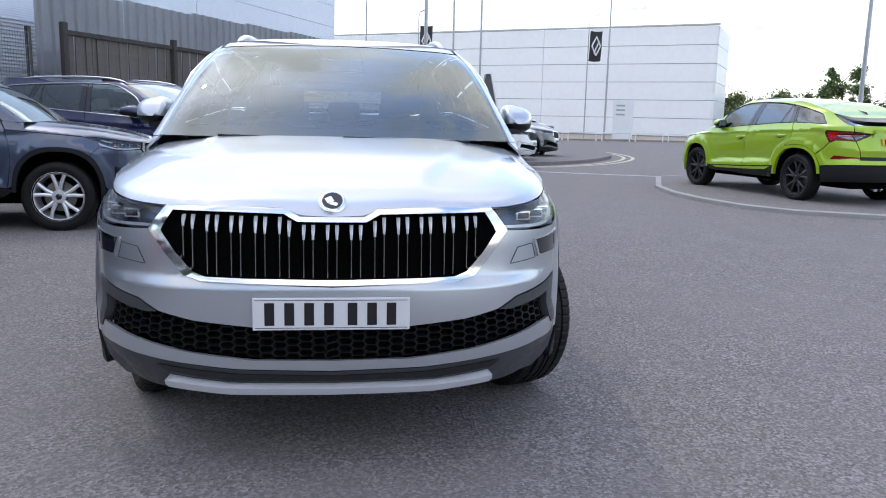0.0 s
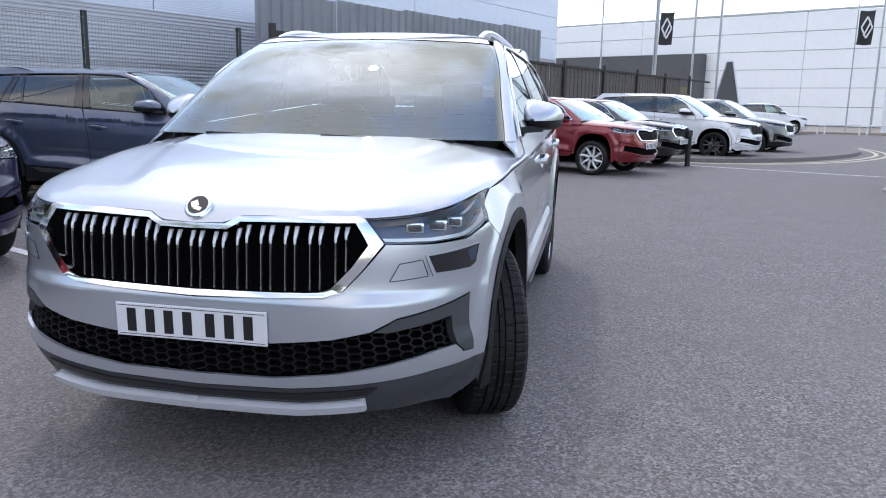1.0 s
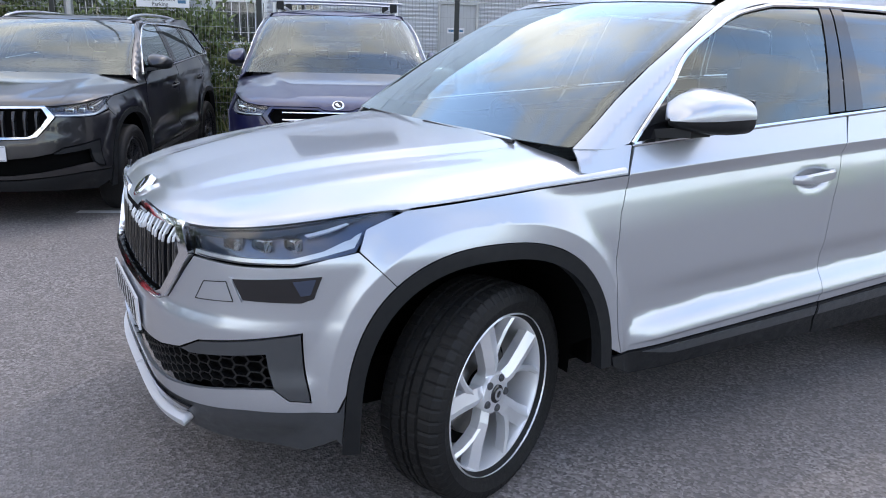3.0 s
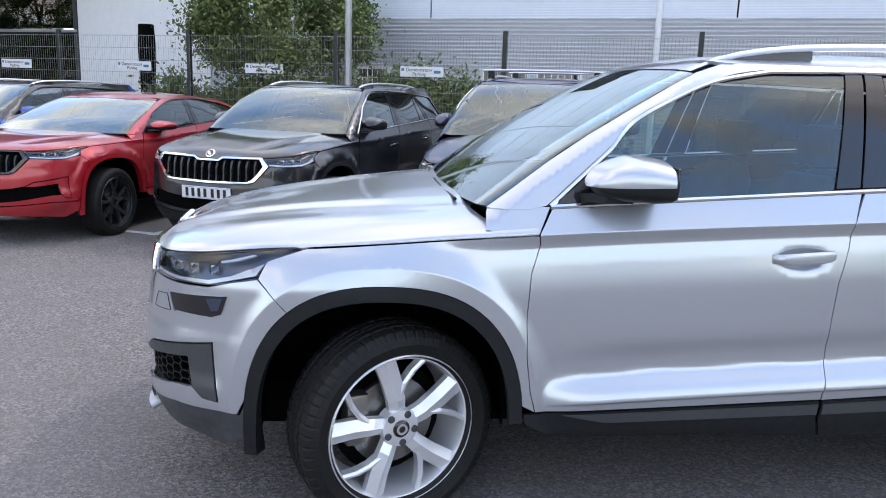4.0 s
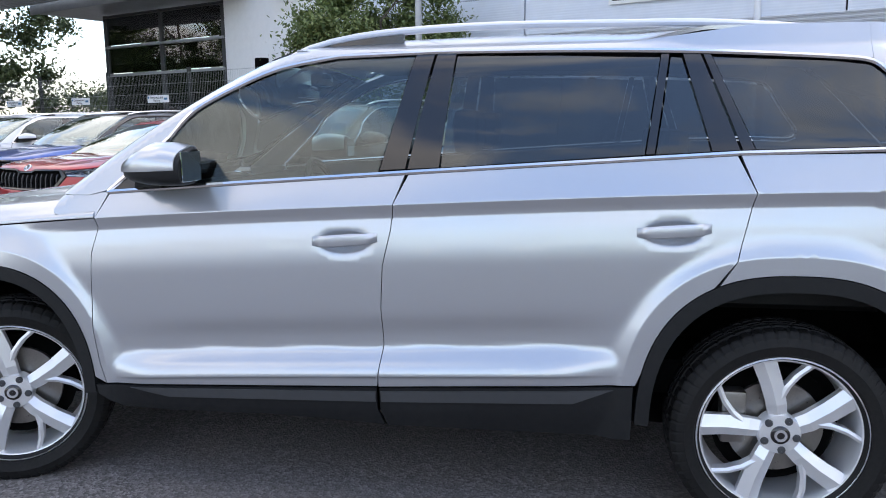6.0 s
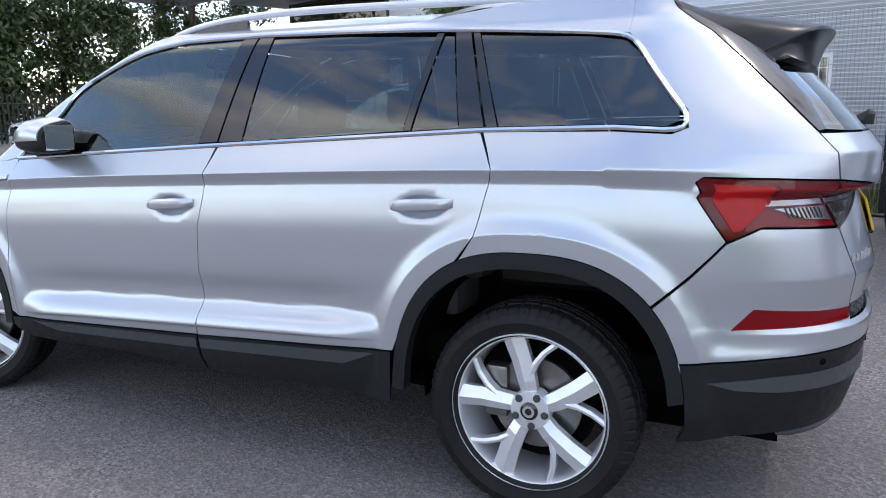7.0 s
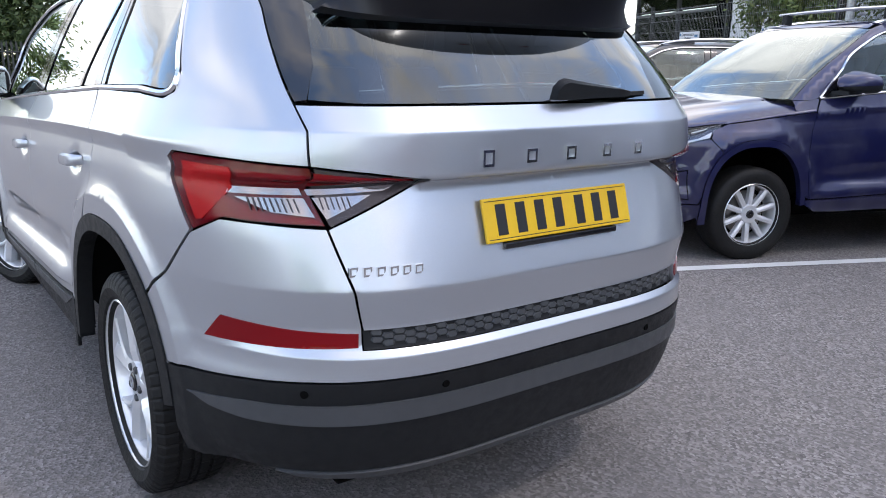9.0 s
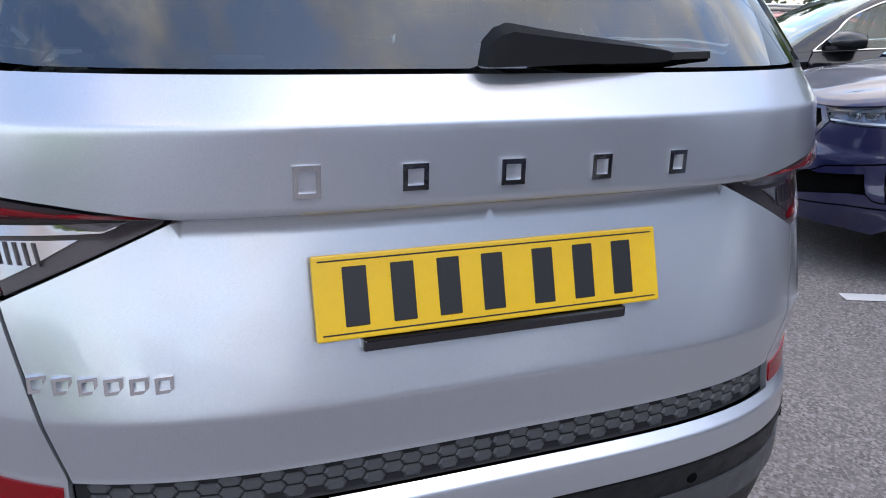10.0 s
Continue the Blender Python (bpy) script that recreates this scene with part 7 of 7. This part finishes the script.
r2 = np.random.default_rng(11)
n = 9000
uu, vv = r2.uniform(-18, 8.5, n), r2.uniform(-10.2, -8.75, n)
P0 = np.array([[math.sin(radians(24)), math.cos(radians(24))], [math.cos(radians(24)), -math.sin(radians(24))]])
xy = uu[:, None] * P0[0] + vv[:, None] * P0[1]
hg = r2.uniform(0.12, 0.55, n) * np.where(r2.random(n) < 0.25, 1.5, 0.8)
ang = r2.uniform(0, 2 * np.pi, n)
sx, sy = np.cos(ang) * 0.012, np.sin(ang) * 0.012
lean = r2.normal(0, 0.10, (n, 2))
gv = np.stack([np.stack([xy[:, 0] - sx, xy[:, 1] - sy, np.zeros(n)], 1), np.stack([xy[:, 0] + sx, xy[:, 1] + sy, np.zeros(n)], 1), np.stack([xy[:, 0] + lean[:, 0], xy[:, 1] + lean[:, 1], hg], 1)], 1).reshape(-1, 3)
tagged(leaf_ob("long_grass", (gv, np.arange(n * 3).reshape(-1, 3)), GRASS), "long unmown grass along the fence", "grass", kind="stuff")
# far trees beyond the palisade
k = 0
for x, y, hh, sp, mt in ((-22, -26, 9.5, 4.2, LEAF_DARK), (-16.5, -29, 8.5, 4.0, LEAF), (-11.5, -30, 9.0, 4.0, LEAF_DARK), (-7, -32, 8.0, 3.8, LEAF), (-2.5, -33, 8.2, 3.8, LEAF_DARK), (2, -35, 8.0, 3.6, LEAF)):
    k += 1
    tree("tall broad-leaved tree beyond the palisade fence", (x, y, 0), hh, sp, 20 + k, 20000, 0.11, mt, 0.16, 0.15)
cs, rs = [], []
for j in range(420):
    t = r_.uniform(0, 1)
    cs.append((-25 + 28 * t, -21 - 12 * t + r_.uniform(-2.5, 0.5), r_.uniform(0.3, 6.2) * (0.8 + 0.2 * math.sin(9 * t))))
    rs.append(r_.uniform(0.7, 1.6))
tagged(leaf_ob("far_hedge", leaves(cs, rs, 60000, 0.14, 9), LEAF_DARK), "dense dark hedge under the far trees", "hedge", kind="stuff")
pal = thing("palisade_fence", "dark steel palisade fence before the trees", "fence", kind="structure")
pme = bpy.data.meshes.new("pale")
bm = bmesh.new()
block(bm, -0.033, 0.033, -0.01, 0.01, 0.05, 1.75)
v4 = [bm.verts.new(c) for c in ((-0.033, 0, 1.75), (0.033, 0, 1.75), (0, 0, 1.85))]
bm.faces.new(v4)
bm.to_mesh(pme)
bm.free()
pme.materials.append(FENCE_STEEL)
a0, a1 = Vector((-26, -17.0, 0)), Vector((4, -28.0, 0))
dirn = (a1 - a0).normalized()
npal = int((a1 - a0).length / 0.155)
az = math.degrees(math.atan2(dirn.y, dirn.x))
for j in range(npal):
    p = a0 + dirn * 0.155 * j
    o = new("pale", pme)
    o.parent = pal
    o.matrix_local = pose(p.x, p.y, 0, 0, 0, az)
for z in (0.4, 1.45):
    part("rail", tube([a0 + Vector((0, 0, z)), a1 + Vector((0, 0, z))], 0.03, 4), FENCE_STEEL, pal)

# --- island, road edge and the showroom across the road ---
PAVER = mottled("buff_paving", (0.30, 0.25, 0.21), (0.36, 0.31, 0.26), 2.0, 0.85)
isl = [(6.25, 12.65), (5.75, 11.4), (5.55, 10.2), (5.56, 9.2), (5.75, 8.2), (6.2, 7.5), (7.2, 6.98), (9.5, 6.8), (16, 7.2), (16, 15.5), (8.5, 15.2), (6.8, 14.0)]
bm = bmesh.new()
lo_ = [bm.verts.new((*p, 0.0)) for p in isl]
hi_ = [bm.verts.new((*p, 0.055)) for p in isl]
cx, cy = 9.5, 11.0
inn = [bm.verts.new((p[0] + (cx - p[0]) * 0.030, p[1] + (cy - p[1]) * 0.030, 0.062)) for p in isl]
n = len(isl)
for j in range(n):
    i = (j + 1) % n
    bm.faces.new((lo_[j], lo_[i], hi_[i], hi_[j]))
    bm.faces.new((hi_[j], hi_[i], inn[i], inn[j]))
tagged(part("kerb", bm, CONCRETE), "low concrete kerb round the display island", "kerb", kind="structure")
bm = bmesh.new()
bm.faces.new([bm.verts.new((p[0] + (cx - p[0]) * 0.030, p[1] + (cy - p[1]) * 0.030, 0.061)) for p in isl])
tagged(part("island", bm, ASPHALT), "raised asphalt island for a display car", "pavement", kind="structure")
# kerbed nose with double yellow lines at the far junction
nose = [(3.2, 17.2), (5.2, 17.6), (7.6, 19.6), (9.6, 23.0), (10.4, 26.5), (10.2, 29.5), (8.6, 31.5)]
nose = spline(nose, 5)
stripe("yellow_line", nose, 0.12, YELLOW_PAINT, "worn double yellow line round the kerb")
stripe("yellow_line", [(x - 0.28, y + 0.12) for x, y in nose], 0.12, YELLOW_PAINT, "worn double yellow line round the kerb")
bm = bmesh.new()
base = [(x - 0.7, y + 0.25) for x, y in nose] + [(4.0, 31.5), (1.5, 20.0)]
lo_ = [bm.verts.new((*p, 0.0)) for p in base]
hi_ = [bm.verts.new((*p, 0.10)) for p in base]
for j in range(len(base) - 1):
    bm.faces.new((lo_[j], lo_[j + 1], hi_[j + 1], hi_[j]))
bm.faces.new(hi_)
tagged(part("pavement", bm, ASPHALT), "concrete kerbed pavement at the junction", "pavement", kind="structure")
stripe("give_way_line", [(3.0, 16.4), (6.2, 15.0), (9.5, 13.9)], 0.10, LINE_PAINT, "faded white line across the car park mouth")
bm = bmesh.new()
for j, (x0, x1, y0, y1) in enumerate(((-40, 60, 47.5, 120),)):
    block(bm, x0, x1, y0, y1, -0.02, 0.12)
tagged(part("far_pavement", bm, PAVER), "buff paving before the white hall", "pavement", kind="structure")

WHITE_CLAD = mottled("white_cladding", (0.82, 0.83, 0.84), (0.86, 0.87, 0.88), 0.15, 0.4, 0.1)
show = thing("showroom_hall", "large white metal-clad hall with level panel joints", "building", kind="structure")
show.matrix_world = Matrix.Translation((30.0, 60.0, 0)) @ Matrix.Rotation(math.atan2(16.0, -25.8), 4, "Z")
# local x runs along the front away from the near corner, local -y... the yard lies on local +y
LEN = 75.0
for j in range(6):
    z0, z1 = 0.2 + 1.53 * j, 0.2 + 1.53 * (j + 1) - 0.05
    for q in range(5):
        bm = bmesh.new()
        block(bm, LEN / 5 * q, LEN / 5 * (q + 1) - 0.03, -0.15, 0.0, z0, z1)
        part("wall_panel", bm, WHITE_CLAD, show)
    bm = bmesh.new()
    block(bm, -0.12, 0.0, -9, -0.15, z0, z1)
    part("wall_panel", bm, WHITE_CLAD, show)
bm = bmesh.new()
block(bm, 0.05, LEN, -9, -0.16, 0, 9.35)
part("core", bm, GALV, show)
bm = bmesh.new()
block(bm, -0.15, LEN, -0.3, 0.06, 9.38, 9.52)
part("roof_edge", bm, GALV, show)
DARK_FASCIA = mottled("charcoal_fascia", (0.07, 0.07, 0.075), (0.09, 0.09, 0.095), 0.5, 0.4)
bm = bmesh.new()
block(bm, 24, 46, 0.01, 1.2, 3.4, 6.2)
block(bm, 23.4, 24, 0.01, 1.2, 0, 6.2)
part("entrance_fascia", bm, DARK_FASCIA, show)
bm = bmesh.new()
block(bm, 24, 46, 0.01, 0.6, 0.1, 3.4)
part("entrance_glazing", bm, GLOSS_BLACK, show)


def pole(x, y, h, r=0.07, label="tall grey steel lighting column", lamps=False, flag=False):
    t = thing("lamp_column", label, "lamp post", m=Matrix.Translation((x, y, 0)), group="lighting columns")
    part("column", tube([(0, 0, 0), (0, 0, h * 0.5), (0, 0, h)], [r, r * 0.85, r * 0.6], 10), GALV, t, smooth=True)
    if lamps:
        part("cross_arm", tube([(-0.35, 0, h), (0.35, 0, h)], 0.03, 6), GALV, t)
        for sx in (-0.38, 0.38):
            part("lamp_head", rounded_block(sx - 0.17, sx + 0.17, -0.18, 0.1, h - 0.02, h + 0.22, 0.03), DARK_STEEL, t)
    else:
        part("lamp_arm", tube([(0, 0, h), (0.1, 0, h + 0.35), (0.7, -0.1, h + 0.55)], 0.03, 6), GALV, t)
    if flag:
        bm = bmesh.new()
        rows = []
        for j in range(9):
            zz = h * flag - 0.25 * j
            sway = 0.05 * math.sin(j * 0.9)
            rows.append([(0.12 - 0.05 * j / 8, sway, zz), (0.55, sway + 0.12, zz - 0.03), (0.95 - 0.06 * j / 8, sway - 0.05, zz)])
        loft(bm, rows, closed=False, caps=False)
        bmesh.ops.solidify(bm, geom=bm.faces[:], thickness=0.01)
        b = part("banner", bm, DARK_FASCIA, t, "dark banner with a pale plain shape")
        zc_ = h * flag - 1.0
        for x0, z0, x1, z1 in ((0.22, 0.0, 0.52, 0.62), (0.52, 0.62, 0.82, 0.0), (0.82, 0.0, 0.52, -0.62), (0.52, -0.62, 0.22, 0.0), (0.38, -0.5, 0.72, 0.35)):
            part("banner_stripe", tube([(x0, -0.14, zc_ + z0), (x1, -0.14, zc_ + z1)], 0.05, 4), SIGN_WHITE, b)
    return t


pole(16.8, 48.0, 11.5)
pole(6.2, 46.0, 13.0)
pole(6.3, 36.0, 9.2, 0.06, lamps=True)
pole(3.3, 33.0, 13, 0.09)
pole(0.9, 50.0, 12.0, 0.06)
pole(15.1, 19.2, 8.5, 0.07)
for x, y, ht, fl_ in ((16.2, 50.0, 7.9, 0.93), (4.6, 50.5, 7.9, 0.93)):
    pole(x - 0.2, y, ht, 0.05, "slim banner pole with a dark banner", flag=fl_)
pyl = part("sign_pylon", bmesh.new(), DARK_FASCIA)
bm = bmesh.new()
a_ = [bm.verts.new(c) for c in ((-0.95, 0, 0), (0.95, 0, 0), (0.15, 0, 3.7), (-0.1, 0, 3.7))]
b_ = [bm.verts.new(c) for c in ((-0.95, 0.5, 0), (0.95, 0.5, 0), (0.15, 0.5, 3.7), (-0.1, 0.5, 3.7))]
bm.faces.new(a_)
bm.faces.new(b_[::-1])
for j in range(4):
    i = (j + 1) % 4
    bm.faces.new((a_[j], b_[j], b_[i], a_[i]))
bm.to_mesh(pyl.data)
bm.free()
pyl.matrix_world = pose(7.4, 40.0, 0, 0, 0, 0)
tagged(pyl, "dark tapering sign pylon at the road", "sign")
part("pylon_edge", tube([(0.97, -0.02, 0), (0.17, -0.02, 3.72), (-0.1, -0.02, 3.72)], 0.05, 6), SIGN_WHITE, pyl)
board = thing("direction_board", "white free-standing board with pale bars", "sign", m=pose(18.4, 49.0, 0.12, 0, 0, 15))
part("panel", rounded_block(-0.8, 0.8, -0.04, 0.04, 0.0, 2.6, 0.01), SIGN_WHITE, board)
for z in (2.2, 1.9, 1.6):
    part("board_bar", rounded_block(-0.6, 0.1, -0.05, -0.03, z, z + 0.12, 0.004, 1), GALV, board)
rail = thing("low_rail", "low white tubular rail beside the pavement", "rail", kind="structure")
for j in range(12):
    x = 9.5 + 2.3 * j
    part("hoop", tube([(x, 47.2, 0), (x, 47.2, 0.55), (x + 1.9, 47.2, 0.55), (x + 1.9, 47.2, 0)], 0.05, 6), SIGN_WHITE, rail)
bol = thing("bollard", "dark steel bollard at the edge of the car park", "bollard", m=pose(3.17, 16.0, 0))
part("shaft", lathe([(0.001, 0.82), (0.07, 0.81), (0.075, 0.70), (0.06, 0.68), (0.06, 0.0)], 16), FENCE_STEEL, bol, smooth=True).matrix_local = Matrix.Rotation(radians(-90), 4, "Y")
k = 0
for x, y, hh, sp, mt in ((47, 76, 4.8, 2.8, LEAF), (52, 76, 7.6, 2.6, LEAF), (57, 72, 5.0, 3.2, LEAF_DARK), (63, 70, 5.4, 3.6, LEAF), (68, 62, 5.8, 3.8, LEAF_DARK), (44, 82, 4.6, 3.0, LEAF), (74, 58, 6.5, 4.0, LEAF)):
    k += 1
    tree("bushy tree beyond the display island", (x, y, 0), hh, sp, 60 + k, 14000, 0.16, mt, 0.12, 0.1)
cs, rs = [], []
for j in range(150):
    t = r_.uniform(0, 1)
    cs.append((36 + 50 * t, 78 - 22 * t + r_.uniform(-2, 2), r_.uniform(0.3, 3.0)))
    rs.append(r_.uniform(0.8, 1.8))
tagged(leaf_ob("far_bushes", leaves(cs, rs, 30000, 0.22, 19), LEAF), "belt of bushes along the horizon", "bushes", kind="stuff")
def letter(name, x, y, z, w, h, t):
    """A plain hollow block in place of a badge's letter."""
    bm = bmesh.new()
    for x0, x1, z0, z1 in ((-w / 2, w / 2, -h / 2, -h / 2 + t), (-w / 2, w / 2, h / 2 - t, h / 2), (-w / 2, -w / 2 + t, -h / 2 + t, h / 2 - t), (w / 2 - t, w / 2, -h / 2 + t, h / 2 - t)):
        block(bm, x + x0, x + x1, y - 0.004, y + 0.004, z + z0, z + z1)
    return part(name, bm, CHROME, hero, "bright metal letter block")


hero = thing("car", "silver metallic family SUV standing on asphalt, front wheels turned", "car")
hero_skin = build_car(hero, HERO, SILVER, h=0.018, hero=True, wheel="twin", wheel_label="silver twin-spoke alloy wheel with a worn tyre", steer=22.0, wheel_kw={"rim": 0.258})
for x, w, hh in ((0.268, 0.040, 0.040), (0.133, 0.040, 0.034), (0.0, 0.040, 0.034), (-0.135, 0.036, 0.034), (-0.262, 0.034, 0.034)):
    y = float(HERO.lower(HERO.s_rear(abs(x), 1.122), 1.122)[1]) if x else 4.702
    letter("tailgate_letter", x, y, 1.122, w * 0.85, hh, 0.0065)
for j in range(6):
    x = 0.590 - j * 0.029
    y = float(HERO.lower(HERO.s_rear(x, 0.873), 0.873)[1])
    letter("model_letter", x, y, 0.873, 0.022, 0.022, 0.0045)
# ---- other cars: the same build, bent to other proportions ----
def bend_to(ymap, lift, wide=1.0, base=0.70, low=1.0, top="0:1 4.7:1", belt=1.20):
    """A bend of the whole skin: places along the car, and by place the scale of heights above the sills and of those above the belt."""
    yx, yy = knots(ymap)
    k, kt = Curve(lift), Curve(top)

    def warp(p):
        p = np.asarray(p, float)
        out = p.copy()
        out[..., 0] = p[..., 0] * wide
        body = np.minimum(p[..., 2], belt)
        z = np.minimum(body, base) * low + np.maximum(body - base, 0) * k(p[..., 1]) + np.maximum(p[..., 2] - belt, 0) * k(p[..., 1]) * kt(p[..., 1])
        out[..., 2] = z
        out[..., 1] = np.interp(p[..., 1], yx, yy) + np.minimum(p[..., 1] - yx[0], 0) + np.maximum(p[..., 1] - yx[-1], 0)
        return out
    return warp


U_ROW, V_ROW, TURN_ROW = Vector((math.sin(radians(24)), math.cos(radians(24)), 0)), Vector((math.cos(radians(24)), -math.sin(radians(24)), 0)), 66.0


def row_pose(u, v, z=0.0, turn=0.0):
    """A place in the parking row: along it, and out from the hero's side towards the fence."""
    p = U_ROW * u + V_ROW * v
    return pose(p.x, p.y, z, 0, 0, TURN_ROW + turn)


SUV_SMALL = bend_to("0:0 0.45:0.42 1.35:1.27 2.4:2.28 3.2:3.02 4.2:3.95 4.7:4.38", "0:0.94 1.3:0.95 2.5:0.93 4.7:0.94", 0.975)
SALOON = bend_to("0:0 0.45:0.42 1.35:1.38 2.0:2.12 2.4:2.45 3.2:3.15 4.2:4.20 4.7:4.69", "0:0.86 0.6:0.78 1.3:0.74 2.6:0.78 3.6:0.80 4.7:0.84", 0.97, top="0:0.9 2.4:0.92 2.9:0.90 3.4:0.76 3.9:0.48 4.3:0.18 4.7:0.10")
MPV = bend_to("0:0 0.45:0.42 1.1:0.98 1.35:1.20 2.0:1.85 2.4:2.35 3.2:3.22 4.2:4.30 4.7:4.85", "0:0.94 0.6:0.98 1.3:1.04 2.0:1.06 3.3:1.06 4.7:1.06", 1.0)
COUPE = bend_to("0:0 0.45:0.42 1.35:1.27 2.4:2.30 3.2:3.05 4.2:4.15 4.7:4.65", "0:0.96 1.3:0.96 2.4:0.96 3.3:0.97 4.7:0.96", 1.0, top="0:1 2.5:1.0 3.0:0.96 3.5:0.82 3.9:0.58 4.25:0.30 4.7:0.12")
CROSSOVER = bend_to("0:0 0.45:0.40 1.35:1.18 2.4:2.14 3.2:2.86 4.2:3.74 4.7:4.15", "0:0.90 1.3:0.88 2.5:0.86 4.7:0.87", 0.94)
HATCH = bend_to("0:0 0.45:0.42 1.35:1.22 2.4:2.12 3.2:2.82 4.2:3.70 4.7:4.10", "0:0.84 1.3:0.78 2.5:0.80 4.7:0.82", 0.94)
BIG = bend_to("0:0 0.45:0.44 1.35:1.34 2.4:2.42 3.2:3.24 4.2:4.30 4.7:4.80", "0:1.0 1.3:1.02 2.5:1.01 4.7:1.02", 1.02)


def axles_of(w):
    return tuple(float(w(np.array([[0.0, y, 0.3]]))[0][1]) for y in (0.89, 3.71))


def other_car(label, warp, paint, m, h=0.07, group="cars in the parking row", **kw):
    c = thing("car", label, "car", group=group)
    build_car(c, PLAIN, paint, h=h, warp=warp, axles=axles_of(warp), rear_plate=kw.pop("rear_plate", False), **kw)
    c.matrix_world = m
    return c


sharan = other_car("navy blue people carrier with roof bars and chrome trim", MPV, NAVY, row_pose(0.54, -3.60, 0, 2.5), h=0.042, wheel="ten", wheel_label="silver ten-spoke alloy wheel", cladding=NAVY, grille="bars", privacy=False, rear_plate=True, spoiler=NAVY, wheel_kw={"r": 0.335, "rim": 0.215})
for y in (2.15, 3.45):
    z = float(MPV(np.array([HERO.roof(0.55, y)]))[0][2]) + 0.10
    yy = float(MPV(np.array([[0, y, 1.0]]))[0][1])
    part("roof_bar", tube([(-0.66, yy, z), (-0.3, yy, z + 0.008), (0.3, yy, z + 0.008), (0.66, yy, z)], 0.022, 8, 0.6), SATIN, sharan, "pale aluminium roof bar", smooth=True)
    for sx in (-0.57, 0.57):
        part("bar_foot", rounded_block(sx - 0.035, sx + 0.035, yy - 0.03, yy + 0.03, z - 0.085, z, 0.01), PLASTIC, sharan)
other_car("black compact SUV with a chrome-framed grille", SUV_SMALL, BLACK_PAINT, pose(-3.79, -0.60, 0, 0, 0, 64.5), h=0.05, wheel="dark", wheel_label="dark twin-spoke alloy wheel", trim=CHROME)
other_car("bright red saloon with a black grille and dark wheels", SALOON, RED, pose(-4.12, -2.80, 0, 0, 0, 72), h=0.05, wheel="dark", wheel_label="dark twin-spoke alloy wheel", rails=False, cladding=RED, trim=GLOSS_BLACK, wheel_kw={"r": 0.345, "rim": 0.245})
other_car("bright blue small SUV with a black roof", CROSSOVER, BLUE, row_pose(-6.75, -3.5), h=0.06, wheel="dark", wheel_label="dark alloy wheel", trim=GLOSS_BLACK, roof_paint=BLACK_PAINT)
white_a = other_car("white small SUV parked nose out", CROSSOVER, WHITE, row_pose(-9.45, -3.6), wheel="five")
for u in (-12.6, -15.2):
    copy_thing(white_a, row_pose(u, -3.5))
tucson = other_car("slate blue SUV with body-coloured doors and silver wheels", SUV_SMALL, SLATE, pose(-2.14, 6.55, 0, 0, 0, 95), h=0.05, wheel="five", rails=False, trim=GLOSS_BLACK)
other_car("dark blue estate SUV with silver roof rails", BIG, NAVY, row_pose(7.55, -4.5), wheel="five")
other_car("small white city car with silver wheels", HATCH, WHITE, row_pose(10.3, -5.3), rails=False, cladding=WHITE, trim=GLOSS_BLACK, wheel="multi", wheel_kw={"r": 0.31, "rim": 0.2})
other_car("dark red hatchback with bright alloy wheels", HATCH, DKRED, row_pose(12.95, -3.4), h=0.06, rails=False, cladding=DKRED, wheel="multi", wheel_kw={"r": 0.33, "rim": 0.235})
other_car("black hatchback with silver wheels", HATCH, BLACK_PAINT, row_pose(15.6, -3.65), h=0.07, rails=False, cladding=BLACK_PAINT, wheel="five", wheel_kw={"r": 0.33, "rim": 0.235})
other_car("white large SUV with dark wheels", BIG, WHITE, row_pose(19.7, -3.05), h=0.07, rails=False, wheel="dark", cladding=WHITE, trim=GLOSS_BLACK, wheel_kw={"r": 0.365, "rim": 0.26})
other_car("grey hatchback beside the kerb", SUV_SMALL, GREY_PAINT, row_pose(22.9, -2.9), h=0.08, rails=False, wheel="five")
lime = other_car("lime green coupe SUV with black and silver wheels", COUPE, LIME, pose(7.45, 12.7, 0.062, 0, 0, 188), h=0.05, group="", rails=False, cladding=LIME, trim=GLOSS_BLACK, wheel="dark", wheel_label="black and silver alloy wheel", sill=PLASTIC, rear_plate=True, wheel_kw={"r": 0.37, "rim": 0.27})

# cars along the other side of the yard, seen in the hero's paint and glass
for k, src in enumerate((white_a, tucson, sharan, white_a, lime, tucson, white_a)):
    copy_thing(src, pose(15.0 + 0.2 * math.sin(k * 2.1), -7.5 + 2.75 * k, 0, 0, 0, -90))
other_car("white minibus by the far pavement", MPV, WHITE, pose(12.7, 46.0, 0, 0, 0, 90), h=0.09, group="", rails=False, cladding=WHITE, trim=GLOSS_BLACK, wheel="five")
